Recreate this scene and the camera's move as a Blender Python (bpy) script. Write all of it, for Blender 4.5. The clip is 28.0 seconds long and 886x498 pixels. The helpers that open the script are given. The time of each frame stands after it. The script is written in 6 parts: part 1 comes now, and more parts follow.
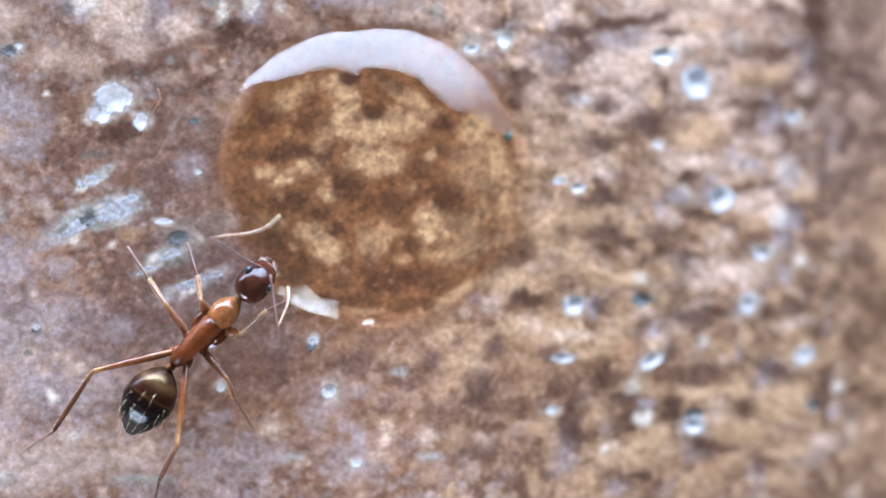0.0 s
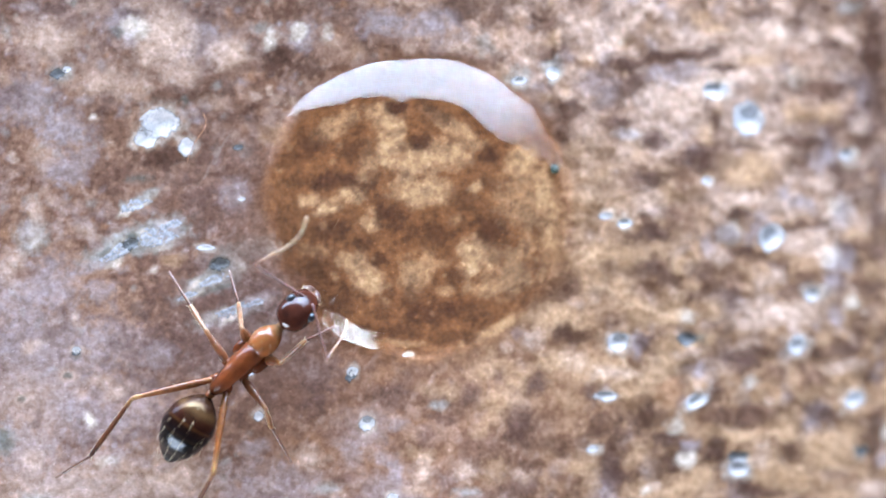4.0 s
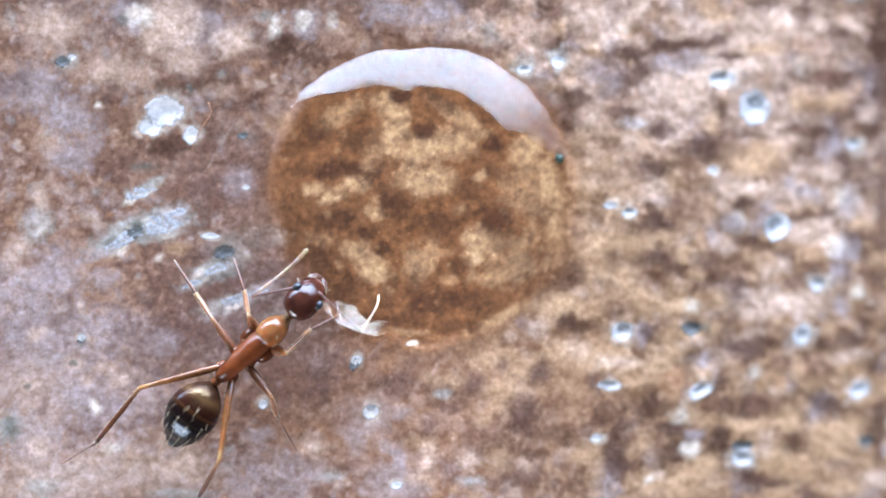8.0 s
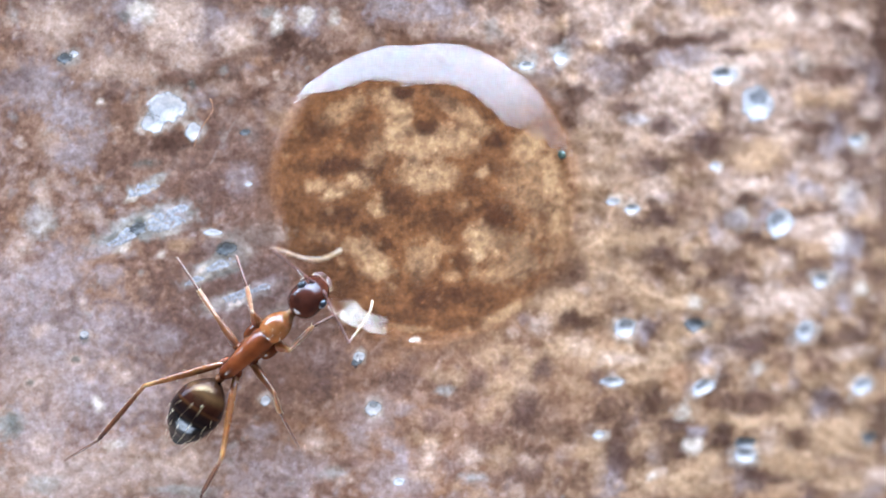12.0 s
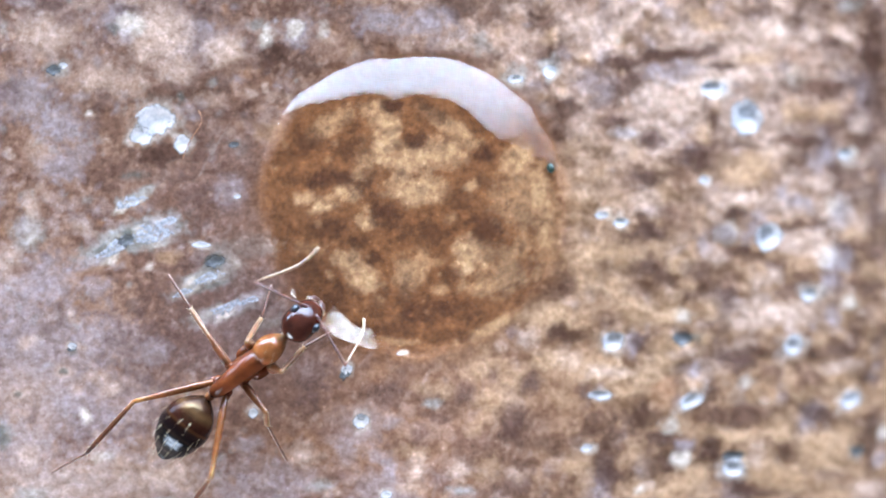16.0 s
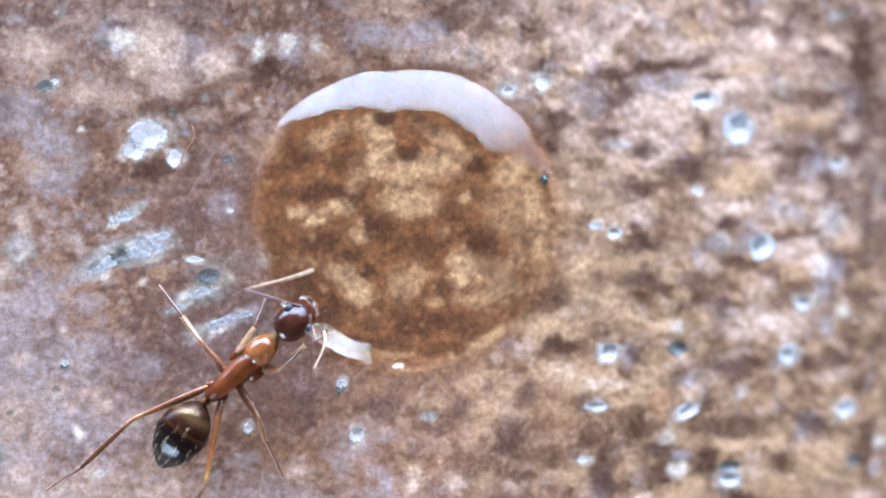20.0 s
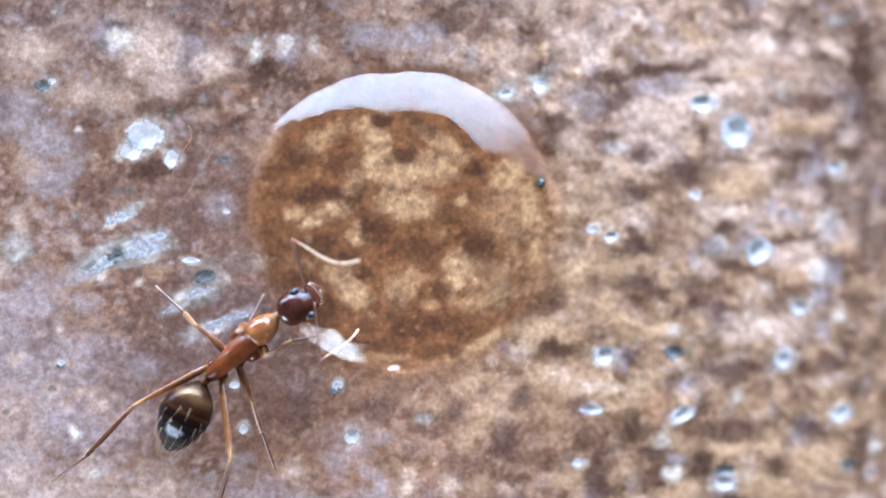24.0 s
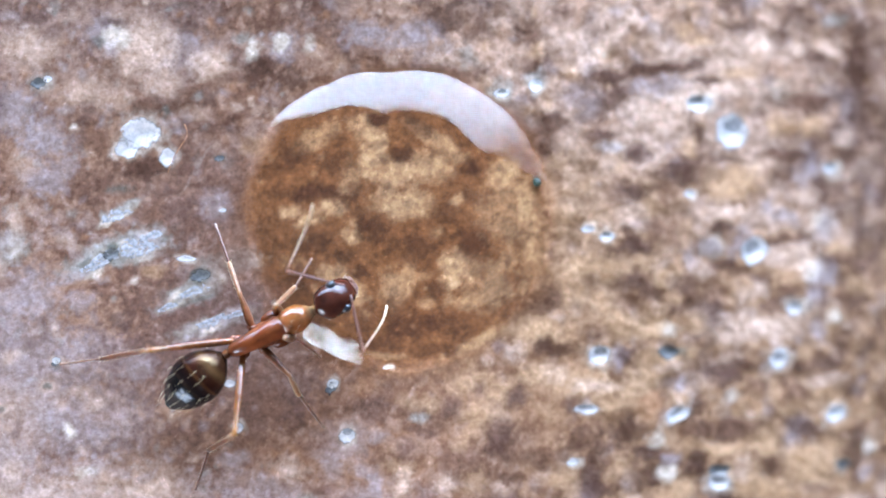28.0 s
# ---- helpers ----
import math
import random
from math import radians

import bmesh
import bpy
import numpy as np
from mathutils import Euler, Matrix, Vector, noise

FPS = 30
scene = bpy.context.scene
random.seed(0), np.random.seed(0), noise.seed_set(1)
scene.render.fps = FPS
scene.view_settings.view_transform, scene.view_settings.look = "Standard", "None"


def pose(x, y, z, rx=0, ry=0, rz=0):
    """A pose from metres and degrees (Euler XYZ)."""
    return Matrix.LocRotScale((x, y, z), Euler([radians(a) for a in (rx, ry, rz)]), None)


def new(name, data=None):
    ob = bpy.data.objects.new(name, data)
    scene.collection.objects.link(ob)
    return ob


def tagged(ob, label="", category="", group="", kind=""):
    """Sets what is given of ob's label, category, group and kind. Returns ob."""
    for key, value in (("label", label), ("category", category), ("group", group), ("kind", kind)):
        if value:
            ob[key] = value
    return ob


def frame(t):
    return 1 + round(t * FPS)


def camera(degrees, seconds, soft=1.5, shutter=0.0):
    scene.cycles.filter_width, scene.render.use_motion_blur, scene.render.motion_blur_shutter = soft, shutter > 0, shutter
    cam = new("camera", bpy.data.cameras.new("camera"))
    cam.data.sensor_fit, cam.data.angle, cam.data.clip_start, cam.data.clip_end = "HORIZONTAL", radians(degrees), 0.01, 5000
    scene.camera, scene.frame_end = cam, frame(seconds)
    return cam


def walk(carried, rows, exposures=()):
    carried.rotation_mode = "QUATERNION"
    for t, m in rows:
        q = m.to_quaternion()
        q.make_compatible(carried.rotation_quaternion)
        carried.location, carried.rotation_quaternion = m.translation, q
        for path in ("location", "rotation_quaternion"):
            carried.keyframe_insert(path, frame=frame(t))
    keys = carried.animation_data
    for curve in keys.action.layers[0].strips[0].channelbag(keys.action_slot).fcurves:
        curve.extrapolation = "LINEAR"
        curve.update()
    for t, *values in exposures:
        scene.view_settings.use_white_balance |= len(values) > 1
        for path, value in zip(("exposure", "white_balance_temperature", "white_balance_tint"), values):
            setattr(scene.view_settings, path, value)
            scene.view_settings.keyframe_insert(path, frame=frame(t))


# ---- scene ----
# One ant drinking from a water drop on a weathered stone, seen from 3 cm above.
MM = 0.001
cam = camera(40, 28.0)
cam.data.dof.use_dof = True
cam.data.dof.focus_distance = 0.0306
cam.data.dof.aperture_fstop = 20
walk(cam, [
    (0, pose(-0.000281, -0.000512, 0.031603, -0.072, -2.805, -1.524)),
    (0.5, pose(0.000035, -0.000385, 0.031713, 0.554, -2.067, -1.080)),
    (1, pose(-0.000155, -0.000701, 0.031688, 1.439, -0.965, -0.557)),
    (1.5, pose(-0.000529, -0.000373, 0.031411, 0.795, -0.882, 0.231)),
    (2, pose(-0.000479, -0.000340, 0.031245, 0.774, -1.349, 0.027)),
    (2.5, pose(-0.000398, -0.000279, 0.031228, 0.957, -1.284, -0.065)),
    (3, pose(-0.000317, -0.000325, 0.031230, 1.123, -1.017, -0.166)),
    (3.5, pose(-0.000262, -0.000250, 0.031221, 0.947, -0.838, -0.136)),
    (5.5, pose(-0.000165, -0.000281, 0.031206, 0.941, -0.478, -0.086)),
    (6, pose(-0.000150, -0.000242, 0.031207, 0.775, -0.407, -0.128)),
    (6.5, pose(-0.000085, -0.000022, 0.031208, 0.249, -0.242, -0.069)),
    (7, pose(-0.000046, -0.000008, 0.031213, 0.130, -0.228, 0.062)),
    (7.5, pose(-0.000113, -0.000093, 0.031195, 0.203, -0.361, 0.176)),
    (8, pose(-0.000025, -0.000025, 0.031212, 0.003, -0.150, 0.077)),
    (8.5, pose(-0.000017, 0.000053, 0.031202, -0.206, 0.002, -0.005)),
    (9, pose(0.000027, 0.000032, 0.031214, -0.158, 0.088, -0.043)),
    (9.5, pose(-0.000018, -0.000129, 0.031195, 0.153, -0.044, 0.000)),
    (10, pose(-0.000020, 0.000021, 0.031186, -0.087, -0.048, 0.032)),
    (10.5, pose(0.000004, -0.000035, 0.031183, 0.021, -0.008, 0.073)),
    (11, pose(0.000026, 0.000017, 0.031205, -0.031, 0.042, -0.005)),
    (11.5, pose(0.000031, -0.000011, 0.031185, 0.018, 0.019, -0.071)),
    (12, pose(-0.000019, -0.000083, 0.031192, -0.058, -0.027, 0.043)),
    (12.5, pose(0.000026, 0.000082, 0.031208, -0.436, 0.007, 0.264)),
    (14.5, pose(0.000074, -0.000028, 0.031205, -0.144, 0.056, 0.266)),
    (15, pose(0.000126, 0.000018, 0.031194, -0.088, -0.126, 0.145)),
    (15.5, pose(0.000154, 0.000213, 0.031188, -0.027, -0.265, 0.237)),
    (16, pose(0.000222, 0.000218, 0.031198, 0.009, -0.131, 0.256)),
    (16.5, pose(0.000316, 0.000261, 0.031211, -0.051, 0.021, 0.193)),
    (17, pose(0.000212, 0.000154, 0.031175, 0.135, -0.054, 0.122)),
    (17.5, pose(0.000226, 0.000144, 0.031169, 0.443, -0.174, 0.028)),
    (18, pose(0.000270, 0.000110, 0.031167, 0.766, -0.191, -0.170)),
    (18.5, pose(0.000189, 0.000157, 0.031165, 0.678, -0.281, -0.223)),
    (19, pose(0.000118, -0.000025, 0.031150, 1.026, -0.442, -0.316)),
    (19.5, pose(0.000039, -0.000208, 0.031156, 1.324, -0.649, -0.344)),
    (20, pose(0.000011, 0.000000, 0.031153, 0.998, -0.784, -0.336)),
    (20.5, pose(0.000161, 0.000054, 0.031175, 0.901, -0.525, -0.255)),
    (21, pose(0.000129, 0.000166, 0.031174, 0.635, -0.560, -0.276)),
    (21.5, pose(0.000086, 0.000228, 0.031159, 0.489, -0.634, -0.223)),
    (23.5, pose(0.000230, 0.000273, 0.031159, 0.628, -0.561, 0.136)),
    (24, pose(0.000199, 0.000350, 0.031152, 0.472, -0.616, 0.089)),
    (24.5, pose(0.000230, 0.000289, 0.031146, 0.572, -0.568, 0.116)),
    (25, pose(0.000385, 0.000292, 0.031155, 0.571, -0.311, 0.105)),
    (25.5, pose(0.000302, 0.000149, 0.031155, 0.824, -0.462, 0.087)),
    (26, pose(0.000221, 0.000205, 0.031148, 0.711, -0.650, 0.116)),
    (26.5, pose(0.000268, 0.000233, 0.031142, 0.626, -0.586, 0.118)),
    (27, pose(0.000241, 0.000356, 0.031145, 0.371, -0.647, 0.161)),
    (27.5, pose(0.000214, 0.000265, 0.031135, 0.529, -0.715, 0.151)),
    (28, pose(0.000194, 0.000336, 0.031158, 0.450, -0.831, 0.252)),
], exposures=[(0, -0.26, 6500, 10), (1.2, -0.20, 6500, 10), (3, -0.12, 6500, 10), (16, -0.12, 6500, 10), (19, -0.15, 6320, 10), (28, -0.14, 6320, 10)])

# ---- light: open sky behind an added, unseen enclosure ----
world = bpy.data.worlds.new("sky")
scene.world = world
world.use_nodes = True
wn = world.node_tree.nodes
sky = wn.new("ShaderNodeTexSky")
sky.sky_type, sky.sun_disc = "NISHITA", False
sky.sun_elevation, sky.sun_rotation = radians(40), radians(200)
world.node_tree.links.new(sky.outputs[0], wn["Background"].inputs[0])
wn["Background"].inputs[1].default_value = 0.1


def daylight(name, x0, x1, z0, z1, y, turn, power, colour):
    """The open sky's light through an opening from x0 to x1 and z0 to z1, with its power for each square metre."""
    ob = new(name, bpy.data.lights.new(name, "AREA"))
    ob.data.shape, ob.data.size, ob.data.size_y = "RECTANGLE", x1 - x0, z1 - z0
    ob.data.energy, ob.data.color = power * (x1 - x0) * (z1 - z0), colour
    ob.matrix_world = Matrix.Translation(((x0 + x1) / 2, y, (z0 + z1) / 2)) @ Euler((radians(turn), 0, 0)).to_matrix().to_4x4()


SKY_BLUE = (0.525, 0.70, 1.0)
daylight("daylight", -7.5, 2.6, 0.02, 4.22, 4.02, -90, 124, SKY_BLUE)
# Dimmer panels added only to fade the crescent's right end in steps.
daylight("daylight_fade_1", 2.6, 3.8, 0.02, 4.22, 4.02, -90, 102, SKY_BLUE)
daylight("daylight_fade_2", 3.8, 5.2, 0.02, 4.22, 4.02, -90, 76, SKY_BLUE)
daylight("daylight_fade_3", 5.2, 7.0, 0.02, 4.22, 4.02, -90, 42, SKY_BLUE)
daylight("daylight_fade_4", 7.0, 11.3, 0.02, 4.22, 4.02, -90, 15, SKY_BLUE)
# A second sky patch, assumed from the glint on the drop's lower rim.
daylight("daylight_south", -5.9, -1.4, 0.52, 1.78, -4.05, 90, 150, (0.74, 0.85, 1.0))


# ---- materials ----
def material(name):
    m = bpy.data.materials.new(name)
    m.use_nodes = True
    return m, m.node_tree, m.node_tree.nodes["Principled BSDF"]


def link(tree, a, b):
    tree.links.new(a, b)


def noise_node(tree, scale, detail=3, rough=0.55):
    c = tree.nodes.new("ShaderNodeTexCoord")
    n = tree.nodes.new("ShaderNodeTexNoise")
    n.inputs["Scale"].default_value, n.inputs["Detail"].default_value = scale, detail
    n.inputs["Roughness"].default_value = rough
    link(tree, c.outputs["Object"], n.inputs["Vector"])
    return n


def ramp_node(tree, fac, stops):
    r = tree.nodes.new("ShaderNodeValToRGB")
    r.color_ramp.elements[0].position, r.color_ramp.elements[0].color = stops[0][0], (*stops[0][1], 1)
    r.color_ramp.elements[1].position, r.color_ramp.elements[1].color = stops[-1][0], (*stops[-1][1], 1)
    for p, c in stops[1:-1]:
        r.color_ramp.elements.new(p).color = (*c, 1)
    link(tree, fac, r.inputs[0])
    return r


def bump(tree, bsdf, height, strength, distance):
    b = tree.nodes.new("ShaderNodeBump")
    b.inputs["Strength"].default_value, b.inputs["Distance"].default_value = strength, distance
    link(tree, height, b.inputs["Height"])
    link(tree, b.outputs[0], bsdf.inputs["Normal"])


def multiply(tree, a, b, fac=1.0):
    m = tree.nodes.new("ShaderNodeMix")
    m.data_type, m.blend_type = "RGBA", "MULTIPLY"
    m.inputs["Factor"].default_value = fac
    link(tree, a, m.inputs[6])
    link(tree, b, m.inputs[7])
    return m.outputs[2]


def mottled(name, dark, light, scale, rough, gloss=0.5, relief=0.0, coat=0.0, glow=0.0):
    """A surface of two tones with grain and fine relief."""
    m, tree, bsdf = material(name)
    n = noise_node(tree, scale)
    r = ramp_node(tree, n.outputs[0], [(0.3, dark), (0.7, light)])
    link(tree, r.outputs[0], bsdf.inputs["Base Color"])
    bsdf.inputs["Roughness"].default_value = rough
    bsdf.inputs["Specular IOR Level"].default_value = gloss
    bsdf.inputs["Coat Weight"].default_value = coat
    bsdf.inputs["Coat Roughness"].default_value = 0.12
    if glow:
        bsdf.inputs["Subsurface Weight"].default_value = glow
        bsdf.inputs["Subsurface Radius"].default_value = (1.0, 0.35, 0.12)
        bsdf.inputs["Subsurface Scale"].default_value = 0.00022
    if relief:
        fine = noise_node(tree, scale * 5, 2)
        bump(tree, bsdf, fine.outputs[0], 0.5, relief)
    return m


def stone_material():
    m, tree, bsdf = material("weathered_stone")
    tone = tree.nodes.new("ShaderNodeAttribute")
    tone.attribute_name = "tone"
    fine = noise_node(tree, 9000, 4, 0.65)
    grain = ramp_node(tree, fine.outputs[0], [(0.25, (0.80, 0.78, 0.77)), (0.5, (1, 1, 1)), (0.75, (1.2, 1.21, 1.23))])
    middle = noise_node(tree, 2600, 4, 0.6)
    patch_tone = ramp_node(tree, middle.outputs[0], [(0.3, (0.82, 0.80, 0.79)), (0.5, (1, 1, 1)), (0.7, (1.17, 1.17, 1.18))])
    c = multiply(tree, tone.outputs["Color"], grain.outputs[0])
    specks = noise_node(tree, 14000, 1, 0.5)
    dots = ramp_node(tree, specks.outputs[0], [(0.25, (0.35, 0.32, 0.3)), (0.31, (1, 1, 1)), (1.0, (1, 1, 1))])
    c = multiply(tree, c, dots.outputs[0], 0.4)
    # Sparse glints, painted as brighter and bluer specks in the base colour.
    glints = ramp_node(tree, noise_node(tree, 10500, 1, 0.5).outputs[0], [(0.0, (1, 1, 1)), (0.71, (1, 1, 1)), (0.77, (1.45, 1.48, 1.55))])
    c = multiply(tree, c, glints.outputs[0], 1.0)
    c = multiply(tree, c, patch_tone.outputs[0])
    flakes = noise_node(tree, 5200, 3, 0.6)
    hues = ramp_node(tree, flakes.outputs[0], [(0.32, (0.84, 0.79, 0.75)), (0.46, (0.97, 0.96, 0.95)), (0.54, (1.02, 1.03, 1.04)), (0.68, (1.14, 1.17, 1.25))])
    c = multiply(tree, c, hues.outputs[0])
    broad = noise_node(tree, 9, 6, 0.65)
    weather = ramp_node(tree, broad.outputs[0], [(0.3, (0.72, 0.70, 0.69)), (0.5, (1, 1, 1)), (0.7, (1.2, 1.2, 1.22))])
    c = multiply(tree, c, weather.outputs[0])
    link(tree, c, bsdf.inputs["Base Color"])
    bsdf.inputs["Roughness"].default_value = 0.62
    bsdf.inputs["Specular IOR Level"].default_value = 0.12
    rough = noise_node(tree, 5200, 5, 0.7)
    bump(tree, bsdf, rough.outputs[0], 0.35, 0.00008)
    return m


def crust(name, dark, light, scale, rough, relief, ragged=0.5):
    """A mineral crust that thins out unevenly towards its edge."""
    m = mottled(name, dark, light, scale, rough, relief=relief)
    tree = m.node_tree
    c, far, add = (tree.nodes.new(k) for k in ("ShaderNodeTexCoord", "ShaderNodeVectorMath", "ShaderNodeMath"))
    far.operation, far.inputs[1].default_value = "DISTANCE", (0.5, 0.5, 0.5)
    flat = tree.nodes.new("ShaderNodeVectorMath")
    flat.operation, flat.inputs[1].default_value, flat.inputs[2].default_value = "MULTIPLY_ADD", (1, 1, 0), (0, 0, 0.5)
    link(tree, c.outputs["Generated"], flat.inputs[0])
    link(tree, flat.outputs[0], far.inputs[0])
    add.operation = "MULTIPLY_ADD"
    add.inputs[1].default_value = ragged
    link(tree, noise_node(tree, 5200, 3).outputs[0], add.inputs[0])
    link(tree, far.outputs["Value"], add.inputs[2])
    thin = ramp_node(tree, add.outputs[0], [(0.33 + ragged * 0.5, (1, 1, 1)), (0.45 + ragged * 0.5, (0, 0, 0))])
    link(tree, thin.outputs[0], m.node_tree.nodes["Principled BSDF"].inputs["Alpha"])
    return m


STONE = stone_material()
FLECK = crust("white_mineral", (0.42, 0.385, 0.365), (0.82, 0.72, 0.66), 3600, 0.45, 0.00004, 0.4)
STREAK = crust("scratched_mineral", (0.15, 0.15, 0.155), (0.58, 0.52, 0.51), 8200, 0.7, 0.00003, 1.3)
PIT = crust("grey_green_mineral", (0.055, 0.052, 0.050), (0.18, 0.165, 0.152), 7000, 0.6, 0.00005, 0.9)
HOLLOW = crust("blue_grey_mineral", (0.20, 0.19, 0.185), (0.40, 0.355, 0.335), 6000, 0.6, 0.00004)
AMBER = mottled("amber_shell", (0.085, 0.019, 0.006), (0.21, 0.050, 0.013), 2600, 0.2, 0.36, relief=0.00002, glow=0.15)
PALE_AMBER = mottled("pale_amber_shell", (0.12, 0.034, 0.012), (0.31, 0.115, 0.045), 2100, 0.27, 0.3, relief=0.00008, glow=0.4)
RUST = mottled("red_brown_shell", (0.028, 0.0080, 0.005), (0.082, 0.020, 0.010), 2600, 0.15, 0.36, relief=0.000012)


def limb(name, root, middle, tip, rough=0.4, coat=0.25):
    """A shell that changes colour along the limb."""
    m, tree, bsdf = material(name)
    c = tree.nodes.new("ShaderNodeTexCoord")
    x = tree.nodes.new("ShaderNodeSeparateXYZ")
    link(tree, c.outputs["Generated"], x.inputs[0])
    g = ramp_node(tree, x.outputs[0], [(0.0, root), (0.18, middle), (0.72, middle), (0.93, tip)])
    n = noise_node(tree, 6000, 3)
    t = ramp_node(tree, n.outputs[0], [(0.3, (0.72, 0.70, 0.68)), (0.7, (1.25, 1.25, 1.25))])
    link(tree, multiply(tree, g.outputs[0], t.outputs[0]), bsdf.inputs["Base Color"])
    bsdf.inputs["Roughness"].default_value = rough
    bsdf.inputs["Coat Weight"].default_value = coat
    bsdf.inputs["Coat Roughness"].default_value = 0.1
    bsdf.inputs["Specular IOR Level"].default_value = 0.45
    bsdf.inputs["Subsurface Weight"].default_value = 0.4
    bsdf.inputs["Subsurface Radius"].default_value = (1.0, 0.35, 0.12)
    bsdf.inputs["Subsurface Scale"].default_value = 0.00012
    bump(tree, bsdf, n.outputs[0], 0.5, 0.00003)
    return m


THIGH = limb("translucent_amber_thigh", (0.28, 0.10, 0.030), (0.19, 0.064, 0.019), (0.34, 0.16, 0.06), 0.2, 0.3)
DARK_THIGH = limb("red_brown_thigh", (0.25, 0.086, 0.027), (0.18, 0.060, 0.021), (0.30, 0.13, 0.05), 0.28, 0.05)
SHANK = limb("dark_brown_shank", (0.38, 0.19, 0.08), (0.135, 0.048, 0.021), (0.085, 0.032, 0.018), 0.28, 0.05)
PALE_SHANK = limb("golden_shank", (0.36, 0.21, 0.12), (0.26, 0.125, 0.062), (0.34, 0.175, 0.075), 0.28, 0.05)
FOOT = limb("brown_to_pale_foot", (0.10, 0.038, 0.020), (0.14, 0.058, 0.030), (0.22, 0.11, 0.065))
SCAPE = limb("rosy_brown_antenna", (0.13, 0.045, 0.030), (0.12, 0.046, 0.031), (0.18, 0.080, 0.050))
SHOULDER = limb("pale_amber_shoulder", (0.15, 0.042, 0.012), (0.27, 0.088, 0.025), (0.42, 0.23, 0.11), 0.17, 0.1)
WHIP = limb("brown_to_cream_whip", (0.20, 0.09, 0.055), (0.40, 0.265, 0.16), (0.55, 0.40, 0.25))
FACE = mottled("rosy_brown_face", (0.06, 0.020, 0.015), (0.15, 0.062, 0.045), 5000, 0.32, relief=0.00003, coat=0.15)
SEAM = mottled("pale_seam", (0.32, 0.14, 0.045), (0.50, 0.27, 0.11), 5000, 0.35, coat=0.3)
HAIR = mottled("golden_bristle", (0.50, 0.36, 0.19), (0.70, 0.54, 0.33), 5000, 0.4)
FIBRE = mottled("orange_fibre", (0.30, 0.10, 0.035), (0.46, 0.19, 0.07), 3000, 0.5)
BEAD = mottled("dark_green_bead", (0.012, 0.022, 0.016), (0.035, 0.055, 0.04), 9000, 0.2, coat=0.4)
EYE = mottled("black_eye", (0.006, 0.007, 0.009), (0.015, 0.017, 0.022), 20000, 0.3, coat=0.3)


def gaster_material():
    m, tree, bsdf = material("banded_dark_shell")
    c = tree.nodes.new("ShaderNodeTexCoord")
    s = tree.nodes.new("ShaderNodeSeparateXYZ")
    link(tree, c.outputs["Object"], s.inputs[0])
    g = tree.nodes.new("ShaderNodeMapRange")
    g.inputs[1].default_value, g.inputs[2].default_value = -0.0021, 0.0
    link(tree, s.outputs[0], g.inputs[0])
    # Band colours; the 0.84 stop is raised to brighten the front highlight.
    r = ramp_node(tree, g.outputs[0], [(0.08, (0.030, 0.030, 0.024)), (0.16, (0.010, 0.009, 0.008)), (0.27, (0.005, 0.004, 0.004)), (0.285, (0.022, 0.015, 0.010)), (0.30, (0.006, 0.005, 0.005)),
                                       (0.47, (0.006, 0.005, 0.005)), (0.50, (0.026, 0.014, 0.009)), (0.52, (0.008, 0.005, 0.005)), (0.62, (0.013, 0.005, 0.004)), (0.655, (0.060, 0.022, 0.008)),
                                       (0.68, (0.022, 0.006, 0.004)), (0.76, (0.034, 0.010, 0.005)), (0.84, (0.085, 0.040, 0.015)), (0.92, (0.032, 0.012, 0.006)), (1.0, (0.03, 0.012, 0.005))])
    n = noise_node(tree, 5000, 3)
    t = ramp_node(tree, n.outputs[0], [(0.3, (0.75, 0.75, 0.75)), (0.7, (1.2, 1.2, 1.2))])
    link(tree, multiply(tree, r.outputs[0], t.outputs[0]), bsdf.inputs["Base Color"])
    bsdf.inputs["Roughness"].default_value = 0.19
    bsdf.inputs["Specular IOR Level"].default_value = 1.0
    # Golden highlight painted by position: specular tint strong near one spot, dim and bluish away.
    near = tree.nodes.new("ShaderNodeVectorMath")
    near.operation, near.inputs[1].default_value = "DISTANCE", (-0.00040, 0.00002, 0.00060)
    link(tree, c.outputs["Object"], near.inputs[0])
    spot = tree.nodes.new("ShaderNodeMapRange")
    spot.inputs[1].default_value, spot.inputs[2].default_value = 0.0, 0.001
    link(tree, near.outputs["Value"], spot.inputs[0])
    sheen = ramp_node(tree, spot.outputs[0], [(0.0, (1.0, 0.82, 0.52)), (0.20, (0.95, 0.66, 0.34)), (0.32, (0.20, 0.10, 0.05)), (0.46, (0.04, 0.026, 0.02)), (0.70, (0.055, 0.066, 0.088))])
    link(tree, sheen.outputs[0], bsdf.inputs["Specular Tint"])
    bsdf.inputs["Coat Weight"].default_value = 0.0
    bsdf.inputs["Coat Roughness"].default_value = 0.12
    bump(tree, bsdf, noise_node(tree, 2600, 4, 0.6).outputs[0], 0.45, 0.00007)
    return m


GASTER = gaster_material()


def water_material():
    m = bpy.data.materials.new("clear_water")
    m.use_nodes = True
    tree = m.node_tree
    tree.nodes.clear()
    out, glass = tree.nodes.new("ShaderNodeOutputMaterial"), tree.nodes.new("ShaderNodeBsdfGlass")
    glass.inputs["IOR"].default_value = 1.333
    glass.inputs["Roughness"].default_value = 0.0
    link(tree, glass.outputs[0], out.inputs[0])
    return m


WATER = water_material()
PLASTER = mottled("dark_plaster", (0.035, 0.032, 0.03), (0.06, 0.056, 0.052), 3, 0.9, relief=0.004)


